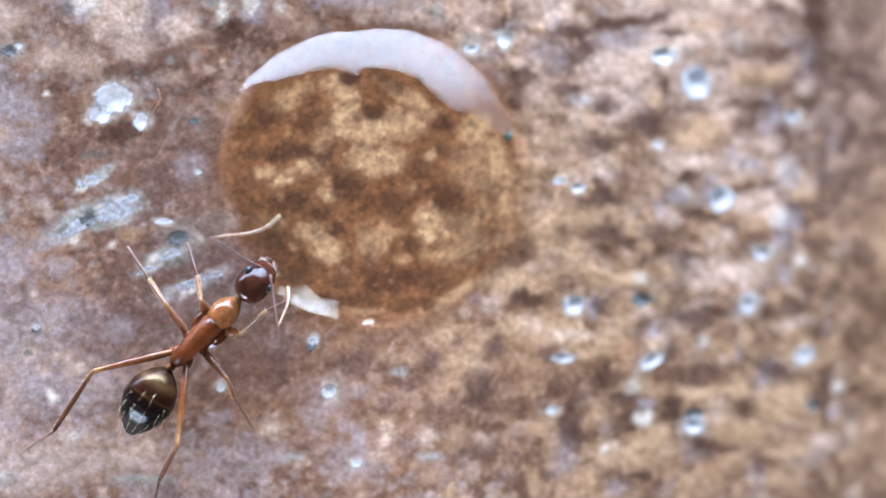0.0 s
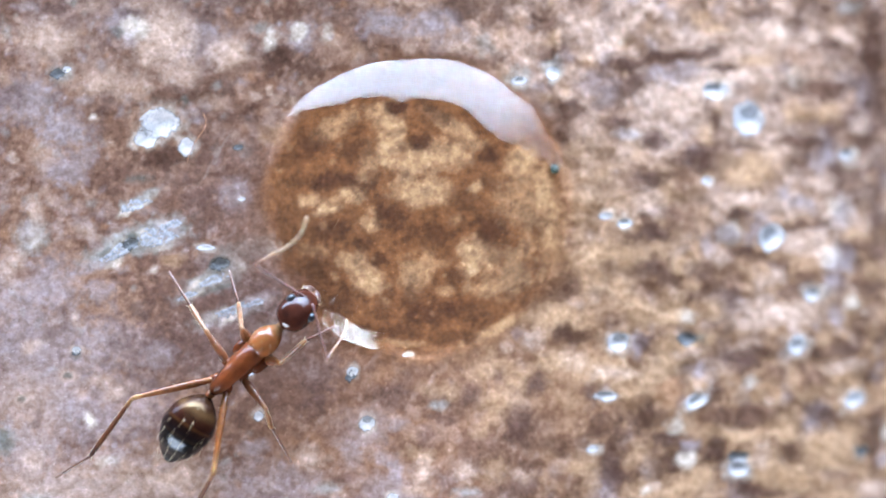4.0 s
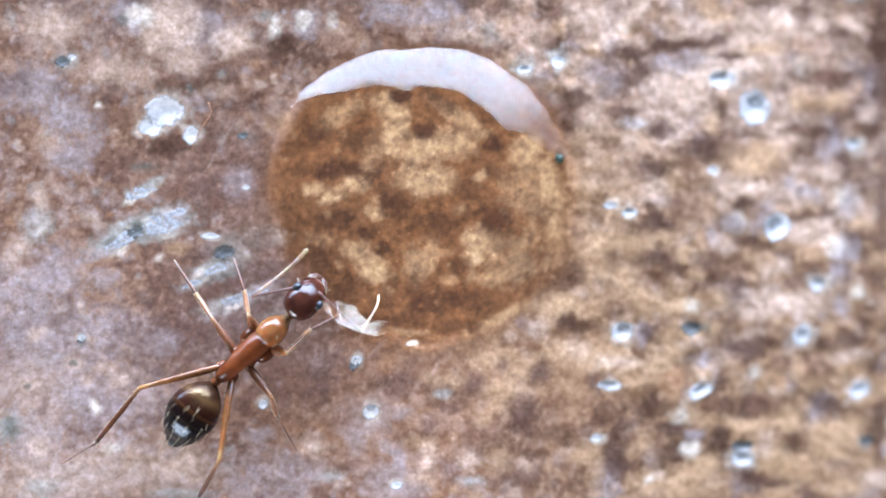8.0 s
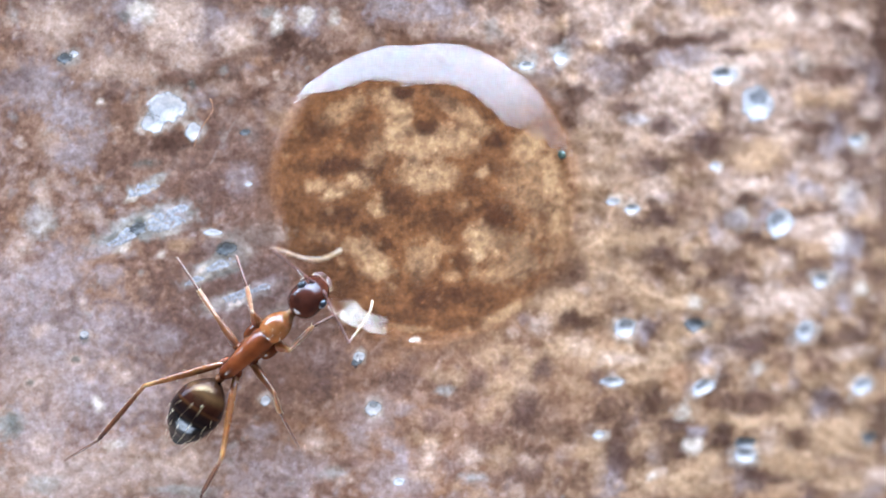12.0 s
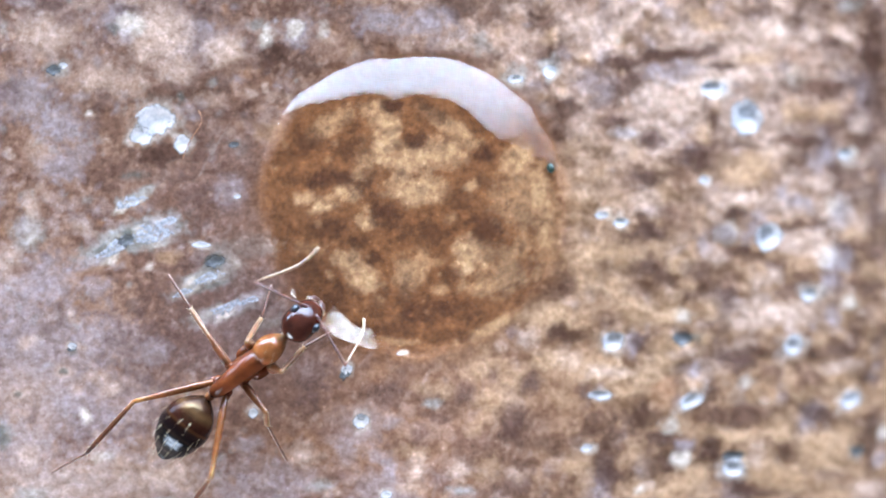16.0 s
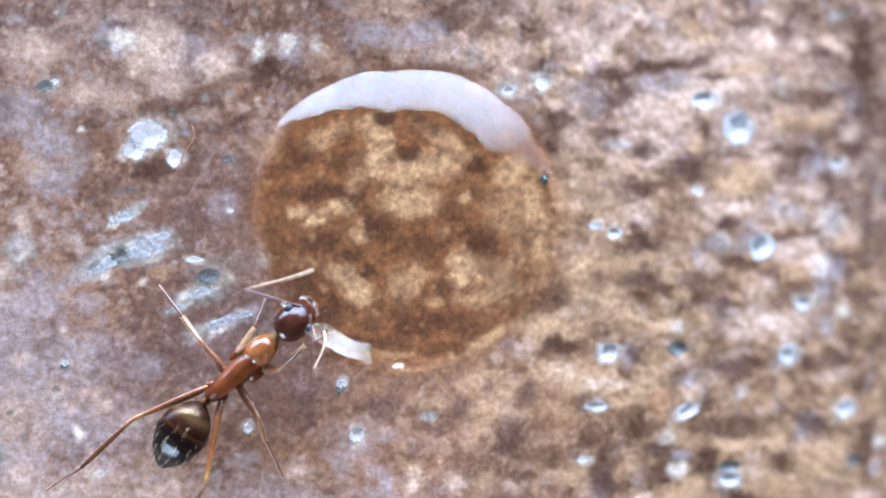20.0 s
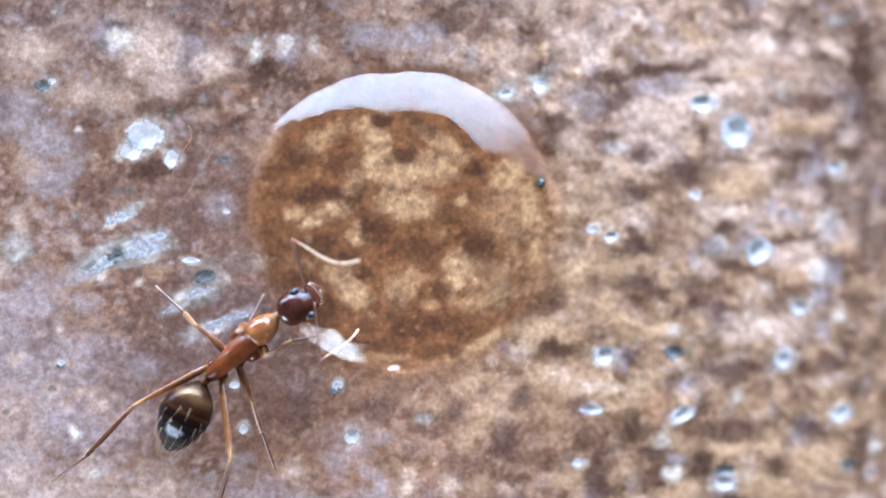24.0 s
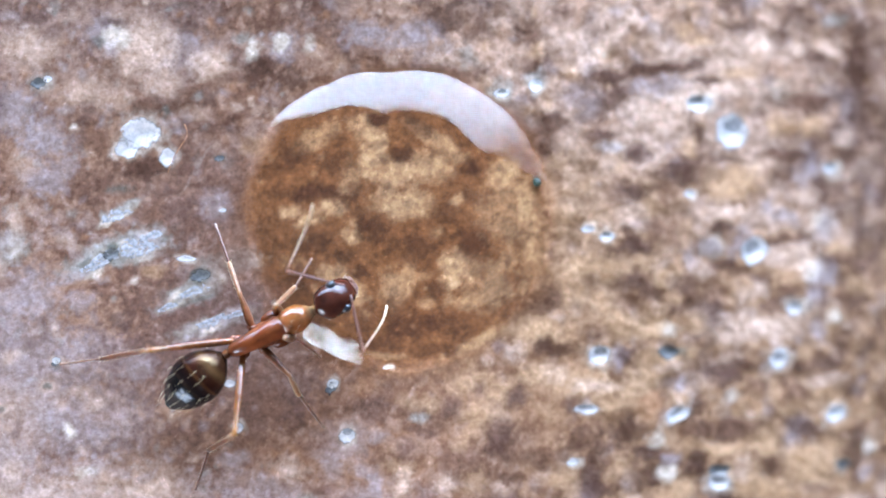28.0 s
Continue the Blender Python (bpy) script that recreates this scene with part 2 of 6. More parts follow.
# ---- mesh helpers ----
def part(name, bm, mat, parent=None, label="", smooth=True):
    me = bpy.data.meshes.new(name)
    bm.to_mesh(me)
    bm.free()
    me.materials.append(mat)
    if smooth:
        me.polygons.foreach_set("use_smooth", [True] * len(me.polygons))
    ob = new(name, me)
    ob.parent = parent
    return tagged(ob, label)


def loft(rings, n=16, bm=None, caps=True):
    """A body through rings of (centre x, y, z, half width, half height), in millimetres, closed at both ends."""
    bm = bm or bmesh.new()
    rows, count = [], len(rings)
    for i, (x, y, z, w, h) in enumerate(rings):
        a, b = rings[max(0, i - 1)], rings[min(count - 1, i + 1)]
        d = Vector((b[0] - a[0], b[1] - a[1], b[2] - a[2]))
        d = d.normalized() if d.length > 1e-9 else Vector((1, 0, 0))
        side = Vector((-d.y, d.x, 0))
        side = side.normalized() if side.length > 1e-6 else Vector((0, 1, 0))
        up = d.cross(side)
        turn = [2 * math.pi * k / n for k in range(n)]
        wob = [1 + 0.025 * math.sin(3 * a + 5 * x) * math.sin(7 * x + 2 * a) for a in turn]
        rows.append([bm.verts.new((Vector((x, y, z)) + (side * w * math.cos(a) + up * h * math.sin(a)) * q) * MM) for a, q in zip(turn, wob)])
    for r, s in zip(rows, rows[1:]):
        for k in range(n):
            bm.faces.new((r[k], r[(k + 1) % n], s[(k + 1) % n], s[k]))
    if caps:
        bm.faces.new(rows[0][::-1])
        bm.faces.new(rows[-1])
    bmesh.ops.recalc_face_normals(bm, faces=bm.faces)
    return bm


def egg(x, y, z, rx, ry, rz, n=14, m=9):
    """A closed egg at a place, in millimetres."""
    bm = bmesh.new()
    bmesh.ops.create_uvsphere(bm, u_segments=n, v_segments=m, radius=1)
    for v in bm.verts:
        v.co = Vector((x + v.co.x * rx, y + v.co.y * ry, z + v.co.z * rz)) * MM
    return bm


def bristle(bm, a, b, r):
    """A thin tapered hair from a to b, in millimetres."""
    a, b = Vector(a), Vector(b)
    d = (b - a).normalized()
    s = d.orthogonal().normalized()
    u = d.cross(s)
    ring = [bm.verts.new((a + (s * math.cos(k * 2.0944) + u * math.sin(k * 2.0944)) * r) * MM) for k in range(3)]
    tip = bm.verts.new(b * MM)
    for k in range(3):
        bm.faces.new((ring[k], ring[(k + 1) % 3], tip))
    bm.faces.new(ring[::-1])


# ---- the stone ----
def lattice(ix, iy, seed):
    h = (ix.astype(np.int64) * 374761393 + iy.astype(np.int64) * 668265263 + seed * 974634777) & 0xFFFFFFFF
    h = ((h ^ (h >> 13)) * 1274126177) & 0xFFFFFFFF
    return ((h ^ (h >> 16)) & 0xFFFF) / 65535.0


def grain(x, y, size, seed, octaves=3, gain=0.5):
    """Smooth noise from 0 to 1 with features of that size."""
    total, amp, norm = 0, 1.0, 0.0
    for o in range(octaves):
        turn = 0.6 + 1.1 * o + seed
        c, k = math.cos(turn) / size * 2 ** o, math.sin(turn) / size * 2 ** o
        u, v = x * c - y * k, x * k + y * c
        i, j = np.floor(u), np.floor(v)
        a, b = u - i, v - j
        fa, fb = a * a * a * (a * (a * 6 - 15) + 10), b * b * b * (b * (b * 6 - 15) + 10)

        def corner(p, q):
            t = lattice(i + p, j + q, seed + o) * 2 * math.pi
            return np.cos(t) * (a - p) + np.sin(t) * (b - q)

        low = corner(0, 0) * (1 - fa) + corner(1, 0) * fa
        high = corner(0, 1) * (1 - fa) + corner(1, 1) * fa
        total = total + amp * (low * (1 - fb) + high * fb)
        norm += amp
        amp *= gain
    return 0.5 + 0.85 * total / norm


def step(a, b, x):
    t = np.clip((x - a) / (b - a), 0, 1)
    return t * t * (3 - 2 * t)


def slope(x):
    """How far the stone has curved away, in millimetres."""
    x = np.minimum(x, 30)
    return -0.10 * (np.sqrt((x - 1.0) ** 2 + 1.0) + x - 1.0) - 0.03 * np.clip(x - 10.3, 0, 6) ** 2


HOLES = []


def hole(kind, x, y, rx, ry, turn=0, depth=0.5):
    """A weathered hollow with a mineral lining; its depth is a share of its smaller radius."""
    HOLES.append((kind, x, y, rx, ry, radians(turn), depth * min(rx, ry)))


def sunk(x, y):
    """How deep the hollows are, in millimetres, each with a low rim round it."""
    total = np.zeros(np.shape(x))
    for _, hx, hy, rx, ry, a, deep in HOLES:
        dx, dy = x - hx, y - hy
        d = np.hypot((dx * math.cos(a) + dy * math.sin(a)) / rx, (dy * math.cos(a) - dx * math.sin(a)) / ry)
        total = total + deep * (step(1.0, 0.25, d) - 0.10 * np.exp(-((d - 1.12) / 0.16) ** 2))
    return total


def height(x, y):
    """The stone's height in millimetres: it curves away on one side and is rougher there."""
    x, y = np.asarray(x, float), np.asarray(y, float)
    near = 1 - step(14, 60, np.hypot(x, y))
    fall = slope(x)
    rough = 0.25 + 0.75 * step(0.5, 6.0, x + 0.35 * y)
    drop = step(4.2, 3.4, np.hypot(x + 0.52, y - 1.39))
    bumps = (grain(x, y, 1.1, 3, 3) - 0.5) * 0.20 * rough + (grain(x, y, 0.32, 9, 3) - 0.5) * 0.045 * (0.45 + 0.55 * rough)
    swell = (grain(x, y, 6.0, 21, 2) - 0.5) * 0.25
    return fall * near + (bumps * (1 - 0.6 * drop) + swell) * near - 2.5 * (1 - near) * step(0, 30, x) - sunk(x, y)


STAINS_AND_SHADE = []


def stain_or_shade(colour, x, y, rx, ry, turn=0.0, strength=0.8):
    STAINS_AND_SHADE.append((colour, x, y, rx, ry, radians(turn), strength))


hole("crust", 8.46, 3.79, 0.50, 0.50, 0, 0.15)
hole("crust", 9.08, 0.59, 0.49, 0.32, 40, 0.24)
hole("pit", -7.80, 0.42, 0.24, 0.13, 25, 0.30)
hole("pit", -5.52, -0.12, 0.25, 0.20, 0, 0.20)
hole("pit", -9.65, 4.77, 0.19, 0.17, 0, 0.20)
hole("pit", -5.10, 2.88, 0.12, 0.09, 0, 0.20)
hole("pit", -9.19, -2.38, 0.10, 0.09, 0, 0.20)
hole("pit", 6.70, -2.13, 0.29, 0.20, -30, 0.34)
hole("pit", -2.19, -2.99, 0.17, 0.14, 60, 0.20)
hole("pit", 8.12, -5.29, 0.32, 0.17, 0, 0.34)
hole("pit", 11.73, -5.26, 0.20, 0.14, 0, 0.34)
hole("fleck", -7.07, 3.48, 0.51, 0.42, 20, 0.12)
hole("fleck", -7.43, 3.09, 0.30, 0.25, 0, 0.12)
hole("fleck", 4.77, -2.18, 0.28, 0.28, 0, 0.20)
hole("fleck", 8.12, -5.62, 0.35, 0.25, 0, 0.20)
hole("fleck", 4.46, -3.59, 0.35, 0.14, 0, 0.20)
hole("fleck", 6.93, -3.78, 0.38, 0.19, 40, 0.20)
hole("fleck", 9.81, -2.36, 0.32, 0.26, 0, 0.20)
hole("fleck", 11.47, -3.86, 0.35, 0.23, 20, 0.20)
hole("fleck", 10.22, -0.95, 0.25, 0.19, 0, 0.20)
hole("fleck", 7.25, 2.08, 0.13, 0.12, 0, 0.20)
hole("fleck", 4.46, 1.12, 0.16, 0.12, 0, 0.20)
hole("fleck", 4.95, 0.94, 0.19, 0.14, 0, 0.20)
hole("fleck", 11.30, 2.87, 0.20, 0.19, 0, 0.20)
hole("fleck", 4.08, -4.97, 0.17, 0.10, 0, 0.20)
hole("fleck", -1.80, -4.19, 0.20, 0.23, 0, 0.12)
hole("fleck", 7.49, 4.54, 0.38, 0.23, 0, 0.20)
hole("fleck", -6.40, 2.91, 0.22, 0.23, 0, 0.12)
hole("fleck", -5.92, 0.30, 0.26, 0.09, -12, 0.12)
hole("fleck", -2.16, -2.88, 0.16, 0.13, 60, 0.12)
hole("fleck", -4.98, 1.54, 0.09, 0.07, 0, 0.12)
hole("fleck", -1.14, -6.10, 0.14, 0.12, 0, 0.12)
hole("fleck", -9.47, 4.87, 0.12, 0.09, 0, 0.12)
hole("fleck", 3.03, 4.86, 0.17, 0.20, 30, 0.20)
hole("fleck", 2.14, 4.62, 0.20, 0.13, 0, 0.20)
hole("fleck", -4.77, -2.88, 0.13, 0.12, 0, 0.12)
hole("fleck", -4.55, -4.01, 0.14, 0.13, 0, 0.12)
hole("fleck", -9.19, -2.30, 0.13, 0.09, 0, 0.12)
hole("fleck", -0.78, -2.45, 0.08, 0.05, 0, 0.12)

MAUVE, OCHRE = (0.132, 0.084, 0.080), (0.42, 0.255, 0.165)
LILAC, PINK, TAN = (0.40, 0.375, 0.455), (0.73, 0.605, 0.57), (0.62, 0.455, 0.325)
DARK, GREY = (0.095, 0.052, 0.038), (0.36, 0.385, 0.42)
WHITE, RUSTY, SLATE = (0.78, 0.78, 0.80), (0.20, 0.122, 0.095), (0.13, 0.15, 0.155)
WET, WET_DARK, WET_PALE = (0.140, 0.066, 0.026), (0.052, 0.020, 0.007), (0.37, 0.262, 0.162)
stain_or_shade(OCHRE, -0.60, -4.40, 3.20, 2.00, 0, 0.55)
stain_or_shade(OCHRE, -2.80, -3.10, 1.60, 0.90, 20, 0.4)
stain_or_shade(OCHRE, 3.00, -3.60, 2.60, 2.20, 0, 0.35)
stain_or_shade(LILAC, -10.49, 4.07, 0.87, 0.65, 0, 0.8)
stain_or_shade(LILAC, -7.88, 6.03, 0.65, 0.43, 0, 0.9)
stain_or_shade(LILAC, -9.47, 3.35, 0.72, 0.58, 0, 0.8)
stain_or_shade(LILAC, -9.47, 2.33, 0.58, 0.43, 0, 0.8)
stain_or_shade(LILAC, -1.36, 6.10, 0.58, 0.36, 0, 0.9)
stain_or_shade(LILAC, -3.53, 5.74, 0.43, 0.43, 0, 0.9)
stain_or_shade(LILAC, -0.20, 6.11, 0.58, 0.43, 0, 0.8)
stain_or_shade(LILAC, -6.00, 5.52, 0.87, 0.58, 0, 0.6)
stain_or_shade(LILAC, -7.88, -3.75, 1.30, 1.01, 0, 0.45)
stain_or_shade(LILAC, -9.62, -5.93, 1.16, 0.58, 0, 0.7)
stain_or_shade(LILAC, -1.22, -6.07, 0.87, 0.58, 0, 0.6)
stain_or_shade(LILAC, -9.91, -0.56, 0.87, 0.72, 0, 0.6)
stain_or_shade(LILAC, -10.49, -4.91, 0.87, 0.87, 0, 0.6)
stain_or_shade(LILAC, -8.17, -2.16, 1.16, 0.72, 0, 0.5)
stain_or_shade(LILAC, -3.24, -2.88, 0.87, 0.58, 0, 0.5)
stain_or_shade(LILAC, 7.80, -1.20, 0.58, 0.43, 0, 0.6)
stain_or_shade(LILAC, 10.88, -0.91, 0.43, 0.87, 0, 0.8)
stain_or_shade(LILAC, 4.38, -6.06, 0.36, 0.72, 0, 0.8)
stain_or_shade(LILAC, 10.63, 2.94, 0.36, 0.72, 0, 0.7)
stain_or_shade(LILAC, 11.05, 0.01, 0.43, 0.43, 0, 0.9)
stain_or_shade(LILAC, 10.22, -4.28, 0.36, 0.58, 0, 0.7)
stain_or_shade(LILAC, 6.86, -2.84, 0.58, 0.29, 0, 0.6)
stain_or_shade(LILAC, 5.30, -2.22, 0.29, 0.36, 0, 0.7)
stain_or_shade(LILAC, 8.12, -6.35, 0.58, 0.36, 0, 0.6)
stain_or_shade(LILAC, 11.90, 4.52, 0.36, 0.87, 0, 0.6)
stain_or_shade(LILAC, 4.23, 4.60, 0.58, 0.43, 0, 0.4)
stain_or_shade(LILAC, -1.94, -4.33, 0.87, 0.58, 0, 0.5)
stain_or_shade(LILAC, -4.11, -5.78, 1.30, 0.58, 0, 0.4)
stain_or_shade(LILAC, -10.06, -3.03, 1.59, 2.03, 0, 0.35)
stain_or_shade(LILAC, -10.49, -0.85, 1.16, 0.87, 0, 0.3)
stain_or_shade(RUSTY, -2.38, -4.91, 2.90, 1.30, 0, 0.2)
stain_or_shade(RUSTY, 2.43, -4.67, 2.90, 1.30, 0, 0.2)
stain_or_shade(RUSTY, -0.35, -2.71, 2.17, 0.38, 0, 0.38)
stain_or_shade(RUSTY, -1.36, -2.88, 1.59, 0.72, 0, 0.4)
stain_or_shade(RUSTY, -0.20, -3.47, 1.30, 0.58, 0, 0.3)
stain_or_shade(RUSTY, -4.84, 1.61, 0.87, 1.30, 0, 0.45)
stain_or_shade(RUSTY, -4.98, 3.06, 0.87, 0.87, 0, 0.4)
stain_or_shade(RUSTY, -6.58, 2.19, 1.01, 0.43, 0, 0.5)
stain_or_shade(RUSTY, -5.13, 0.59, 0.72, 0.58, 0, 0.4)
# Rusty stone under the ant; these two also paint in part of its soft shadow.
stain_or_shade(RUSTY, -4.11, -2.88, 1.30, 1.01, 0, 0.35)
stain_or_shade(RUSTY, -6.14, -2.30, 1.16, 0.87, 0, 0.3)
stain_or_shade(RUSTY, -5.13, -4.33, 1.16, 0.72, 0, 0.3)
stain_or_shade(RUSTY, -8.46, 2.48, 1.16, 0.43, 0, 0.4)
stain_or_shade(RUSTY, -6.43, -0.85, 1.59, 1.30, 0, 0.4)
stain_or_shade(RUSTY, -6.58, 1.17, 1.59, 0.72, 0, 0.45)
stain_or_shade(RUSTY, -2.81, -3.61, 1.30, 0.87, 0, 0.3)
stain_or_shade(RUSTY, -4.84, 0.59, 0.87, 1.74, 0, 0.3)
# Vignette-like darkening of the right edge, painted into the stone's colour.
stain_or_shade(MAUVE, 12.18, 4.84, 0.49, 2.46, 0, 0.35)
stain_or_shade(MAUVE, 12.21, -0.61, 0.29, 2.32, 0, 0.35)
# Mauve ground round the ant, with its contact shade painted into the colour.
stain_or_shade(MAUVE, -5.13, -1.72, 2.75, 1.59, -20, 0.7)
stain_or_shade(MAUVE, -7.01, -2.59, 1.45, 1.01, 0, 0.55)
stain_or_shade(MAUVE, -5.71, 2.04, 1.59, 1.59, 0, 0.45)
stain_or_shade(MAUVE, -7.59, 2.04, 1.30, 0.72, 0, 0.35)
stain_or_shade(MAUVE, -3.24, -3.17, 1.45, 1.01, 0, 0.45)
stain_or_shade(MAUVE, -4.40, -3.61, 1.59, 0.72, 0, 0.45)
stain_or_shade(MAUVE, -5.56, -0.42, 1.01, 0.87, 0, 0.35)
stain_or_shade(MAUVE, -6.58, -4.33, 1.30, 0.58, 0, 0.35)
stain_or_shade(MAUVE, -4.84, 1.61, 0.72, 1.01, 0, 0.3)
stain_or_shade(PINK, -6.72, -5.64, 1.30, 0.72, 0, 0.4)
stain_or_shade(PINK, -10.49, -6.07, 1.74, 0.87, 0, 0.35)
stain_or_shade(PINK, -8.46, -5.78, 1.45, 0.72, 0, 0.3)
stain_or_shade(PINK, -10.49, -3.75, 1.16, 1.01, 0, 0.25)
stain_or_shade(PINK, 8.41, 3.81, 0.87, 0.80, 0, 0.8)
stain_or_shade(PINK, -7.01, 5.81, 0.87, 0.72, 0, 0.8)
stain_or_shade(PINK, -9.91, 5.67, 0.87, 0.58, 0, 0.6)
stain_or_shade(PINK, -5.27, 5.23, 0.72, 0.43, 0, 0.7)
stain_or_shade(PINK, -6.58, 4.80, 0.58, 0.43, 0, 0.6)
stain_or_shade(PINK, -8.46, 4.51, 0.87, 0.58, 0, 0.4)
stain_or_shade(PINK, 6.70, 4.67, 1.88, 0.41, 12, 0.9)
stain_or_shade(PINK, 6.23, 3.91, 1.30, 0.43, 10, 0.8)
stain_or_shade(PINK, 5.92, 3.15, 0.58, 0.36, 0, 0.7)
stain_or_shade(PINK, 8.60, 5.94, 1.45, 0.58, 10, 0.8)
stain_or_shade(PINK, 6.70, 6.02, 1.30, 0.51, 8, 0.6)
stain_or_shade(PINK, 4.08, 5.92, 0.87, 0.72, 0, 0.6)
stain_or_shade(PINK, 9.89, 4.76, 0.87, 0.36, 0, 0.7)
stain_or_shade(PINK, 9.24, 3.22, 1.01, 0.43, 0, 0.6)
stain_or_shade(PINK, 9.73, 1.54, 0.87, 0.36, 0, 0.8)
stain_or_shade(PINK, 7.80, 1.53, 0.87, 0.43, 0, 0.5)
stain_or_shade(PINK, 9.73, 0.47, 0.87, 0.36, 0, 0.6)
stain_or_shade(PINK, 11.05, 1.25, 0.58, 0.65, 0, 0.7)
stain_or_shade(PINK, 9.08, -1.51, 1.59, 0.36, 8, 0.9)
stain_or_shade(PINK, 3.18, 2.07, 0.43, 0.58, 0, 0.4)
stain_or_shade(PINK, 7.80, -2.71, 1.30, 0.36, 30, 0.5)
stain_or_shade(PINK, 0.96, 5.54, 0.87, 0.43, 0, 0.4)
stain_or_shade(TAN, 8.44, 2.44, 1.01, 0.58, 0, 0.8)
stain_or_shade(TAN, 10.71, 4.01, 0.58, 0.36, 0, 0.8)
stain_or_shade(TAN, 6.23, 1.96, 0.87, 0.58, 0, 0.6)
stain_or_shade(TAN, 8.28, -0.44, 0.72, 0.36, 0, 0.5)
stain_or_shade(TAN, 3.93, 0.01, 0.58, 0.29, 0, 0.5)
stain_or_shade(TAN, 2.73, -1.45, 1.01, 0.32, 5, 0.9)
stain_or_shade(TAN, 3.48, -1.61, 0.58, 0.29, 0, 0.7)
stain_or_shade(TAN, 3.33, -2.63, 0.72, 0.29, 0, 0.8)
stain_or_shade(TAN, 4.38, -2.95, 0.87, 0.36, 0, 0.9)
stain_or_shade(TAN, 4.84, -3.03, 0.43, 0.29, 0, 0.8)
stain_or_shade(TAN, 7.01, -2.39, 1.01, 0.43, 20, 0.9)
stain_or_shade(TAN, 5.92, -2.98, 0.72, 0.43, 25, 0.8)
stain_or_shade(TAN, 9.41, -4.41, 0.58, 0.43, 0, 0.9)
stain_or_shade(TAN, 10.71, -5.22, 0.87, 0.58, 0, 0.9)
stain_or_shade(TAN, 9.41, -5.94, 1.01, 0.43, -20, 0.9)
stain_or_shade(TAN, 10.55, -2.14, 0.29, 0.29, 0, 0.5)
stain_or_shade(TAN, 11.05, -1.22, 0.58, 0.43, 0, 0.7)
stain_or_shade(TAN, 7.01, -5.85, 0.51, 0.36, 0, 0.8)
stain_or_shade(TAN, 5.61, -6.10, 0.72, 0.36, 0, 0.7)
stain_or_shade(TAN, 3.78, -5.30, 0.58, 0.29, 40, 0.6)
stain_or_shade(TAN, 1.69, -3.78, 0.87, 0.58, 0, 0.5)
stain_or_shade(TAN, 2.43, -3.06, 0.58, 0.36, 0, 0.5)
stain_or_shade(TAN, 8.76, -5.46, 0.72, 0.58, 0, 0.8)
stain_or_shade(TAN, 11.05, -3.38, 0.72, 0.36, 0, 0.5)
stain_or_shade(TAN, 7.64, -4.67, 0.58, 0.36, 0, 0.5)
stain_or_shade(TAN, 1.40, -2.90, 0.58, 0.29, 0, 0.5)
stain_or_shade(TAN, 5.46, -1.48, 0.87, 0.36, 0, 0.6)
stain_or_shade(TAN, 6.08, 0.46, 0.72, 0.43, 0, 0.5)
stain_or_shade(TAN, 3.78, 1.49, 0.43, 0.72, 0, 0.6)
stain_or_shade(TAN, 6.86, -6.45, 0.87, 0.29, 0, 0.7)
stain_or_shade(TAN, 11.05, -6.47, 0.87, 0.29, 0, 0.8)
stain_or_shade(DARK, -4.11, 5.16, 0.51, 0.29, 25, 1)
stain_or_shade(DARK, -3.24, 4.94, 0.58, 0.22, 0, 0.7)
stain_or_shade(DARK, -6.87, 4.14, 0.87, 0.29, 10, 0.7)
stain_or_shade(DARK, -7.01, 2.55, 0.65, 0.29, 0, 0.9)
stain_or_shade(DARK, -6.00, 4.22, 0.58, 0.36, 0, 0.5)
stain_or_shade(DARK, 5.92, 5.32, 1.45, 0.20, 8, 0.9)
stain_or_shade(DARK, 7.33, 5.52, 0.87, 0.17, 20, 0.8)
stain_or_shade(DARK, 9.73, 4.68, 0.43, 0.20, 0, 0.8)
stain_or_shade(DARK, 10.71, 4.63, 0.72, 0.29, 0, 0.9)
stain_or_shade(DARK, 7.80, 5.15, 0.58, 0.14, 0, 0.8)
stain_or_shade(DARK, 5.30, 4.63, 0.72, 0.26, 20, 0.8)
stain_or_shade(DARK, 4.84, 3.58, 0.58, 0.22, 0, 0.8)
stain_or_shade(DARK, 5.77, 3.15, 0.43, 0.36, 0, 0.9)
stain_or_shade(DARK, 6.86, 2.57, 0.72, 0.36, 0, 0.7)
stain_or_shade(DARK, 5.61, 2.10, 0.72, 0.32, 0, 0.9)
stain_or_shade(DARK, 7.80, 2.73, 0.36, 0.29, 0, 0.5)
stain_or_shade(DARK, 4.23, 2.82, 0.43, 0.36, 0, 0.5)
stain_or_shade(DARK, 3.63, 3.85, 0.58, 0.29, 0, 0.8)
stain_or_shade(DARK, 4.54, 4.16, 0.43, 0.29, 0, 0.5)
stain_or_shade(DARK, 8.12, 1.15, 0.36, 0.29, 0, 0.8)
stain_or_shade(DARK, 5.77, 0.69, 0.58, 0.29, 0, 0.8)
stain_or_shade(DARK, 4.08, 1.05, 0.29, 0.58, 0, 0.7)
stain_or_shade(DARK, 7.64, -0.89, 0.72, 0.43, 0, 0.5)
stain_or_shade(DARK, 10.22, 3.16, 0.87, 0.20, -10, 0.9)
stain_or_shade(DARK, 11.05, 2.17, 0.29, 0.58, 0, 0.7)
stain_or_shade(DARK, 10.06, 0.93, 0.87, 0.17, 10, 0.8)
stain_or_shade(DARK, 8.28, 0.17, 0.43, 0.17, 0, 0.8)
stain_or_shade(DARK, 3.33, -1.90, 0.36, 0.29, 0, 0.9)
stain_or_shade(DARK, 3.18, -0.87, 0.58, 0.29, 0, 0.8)
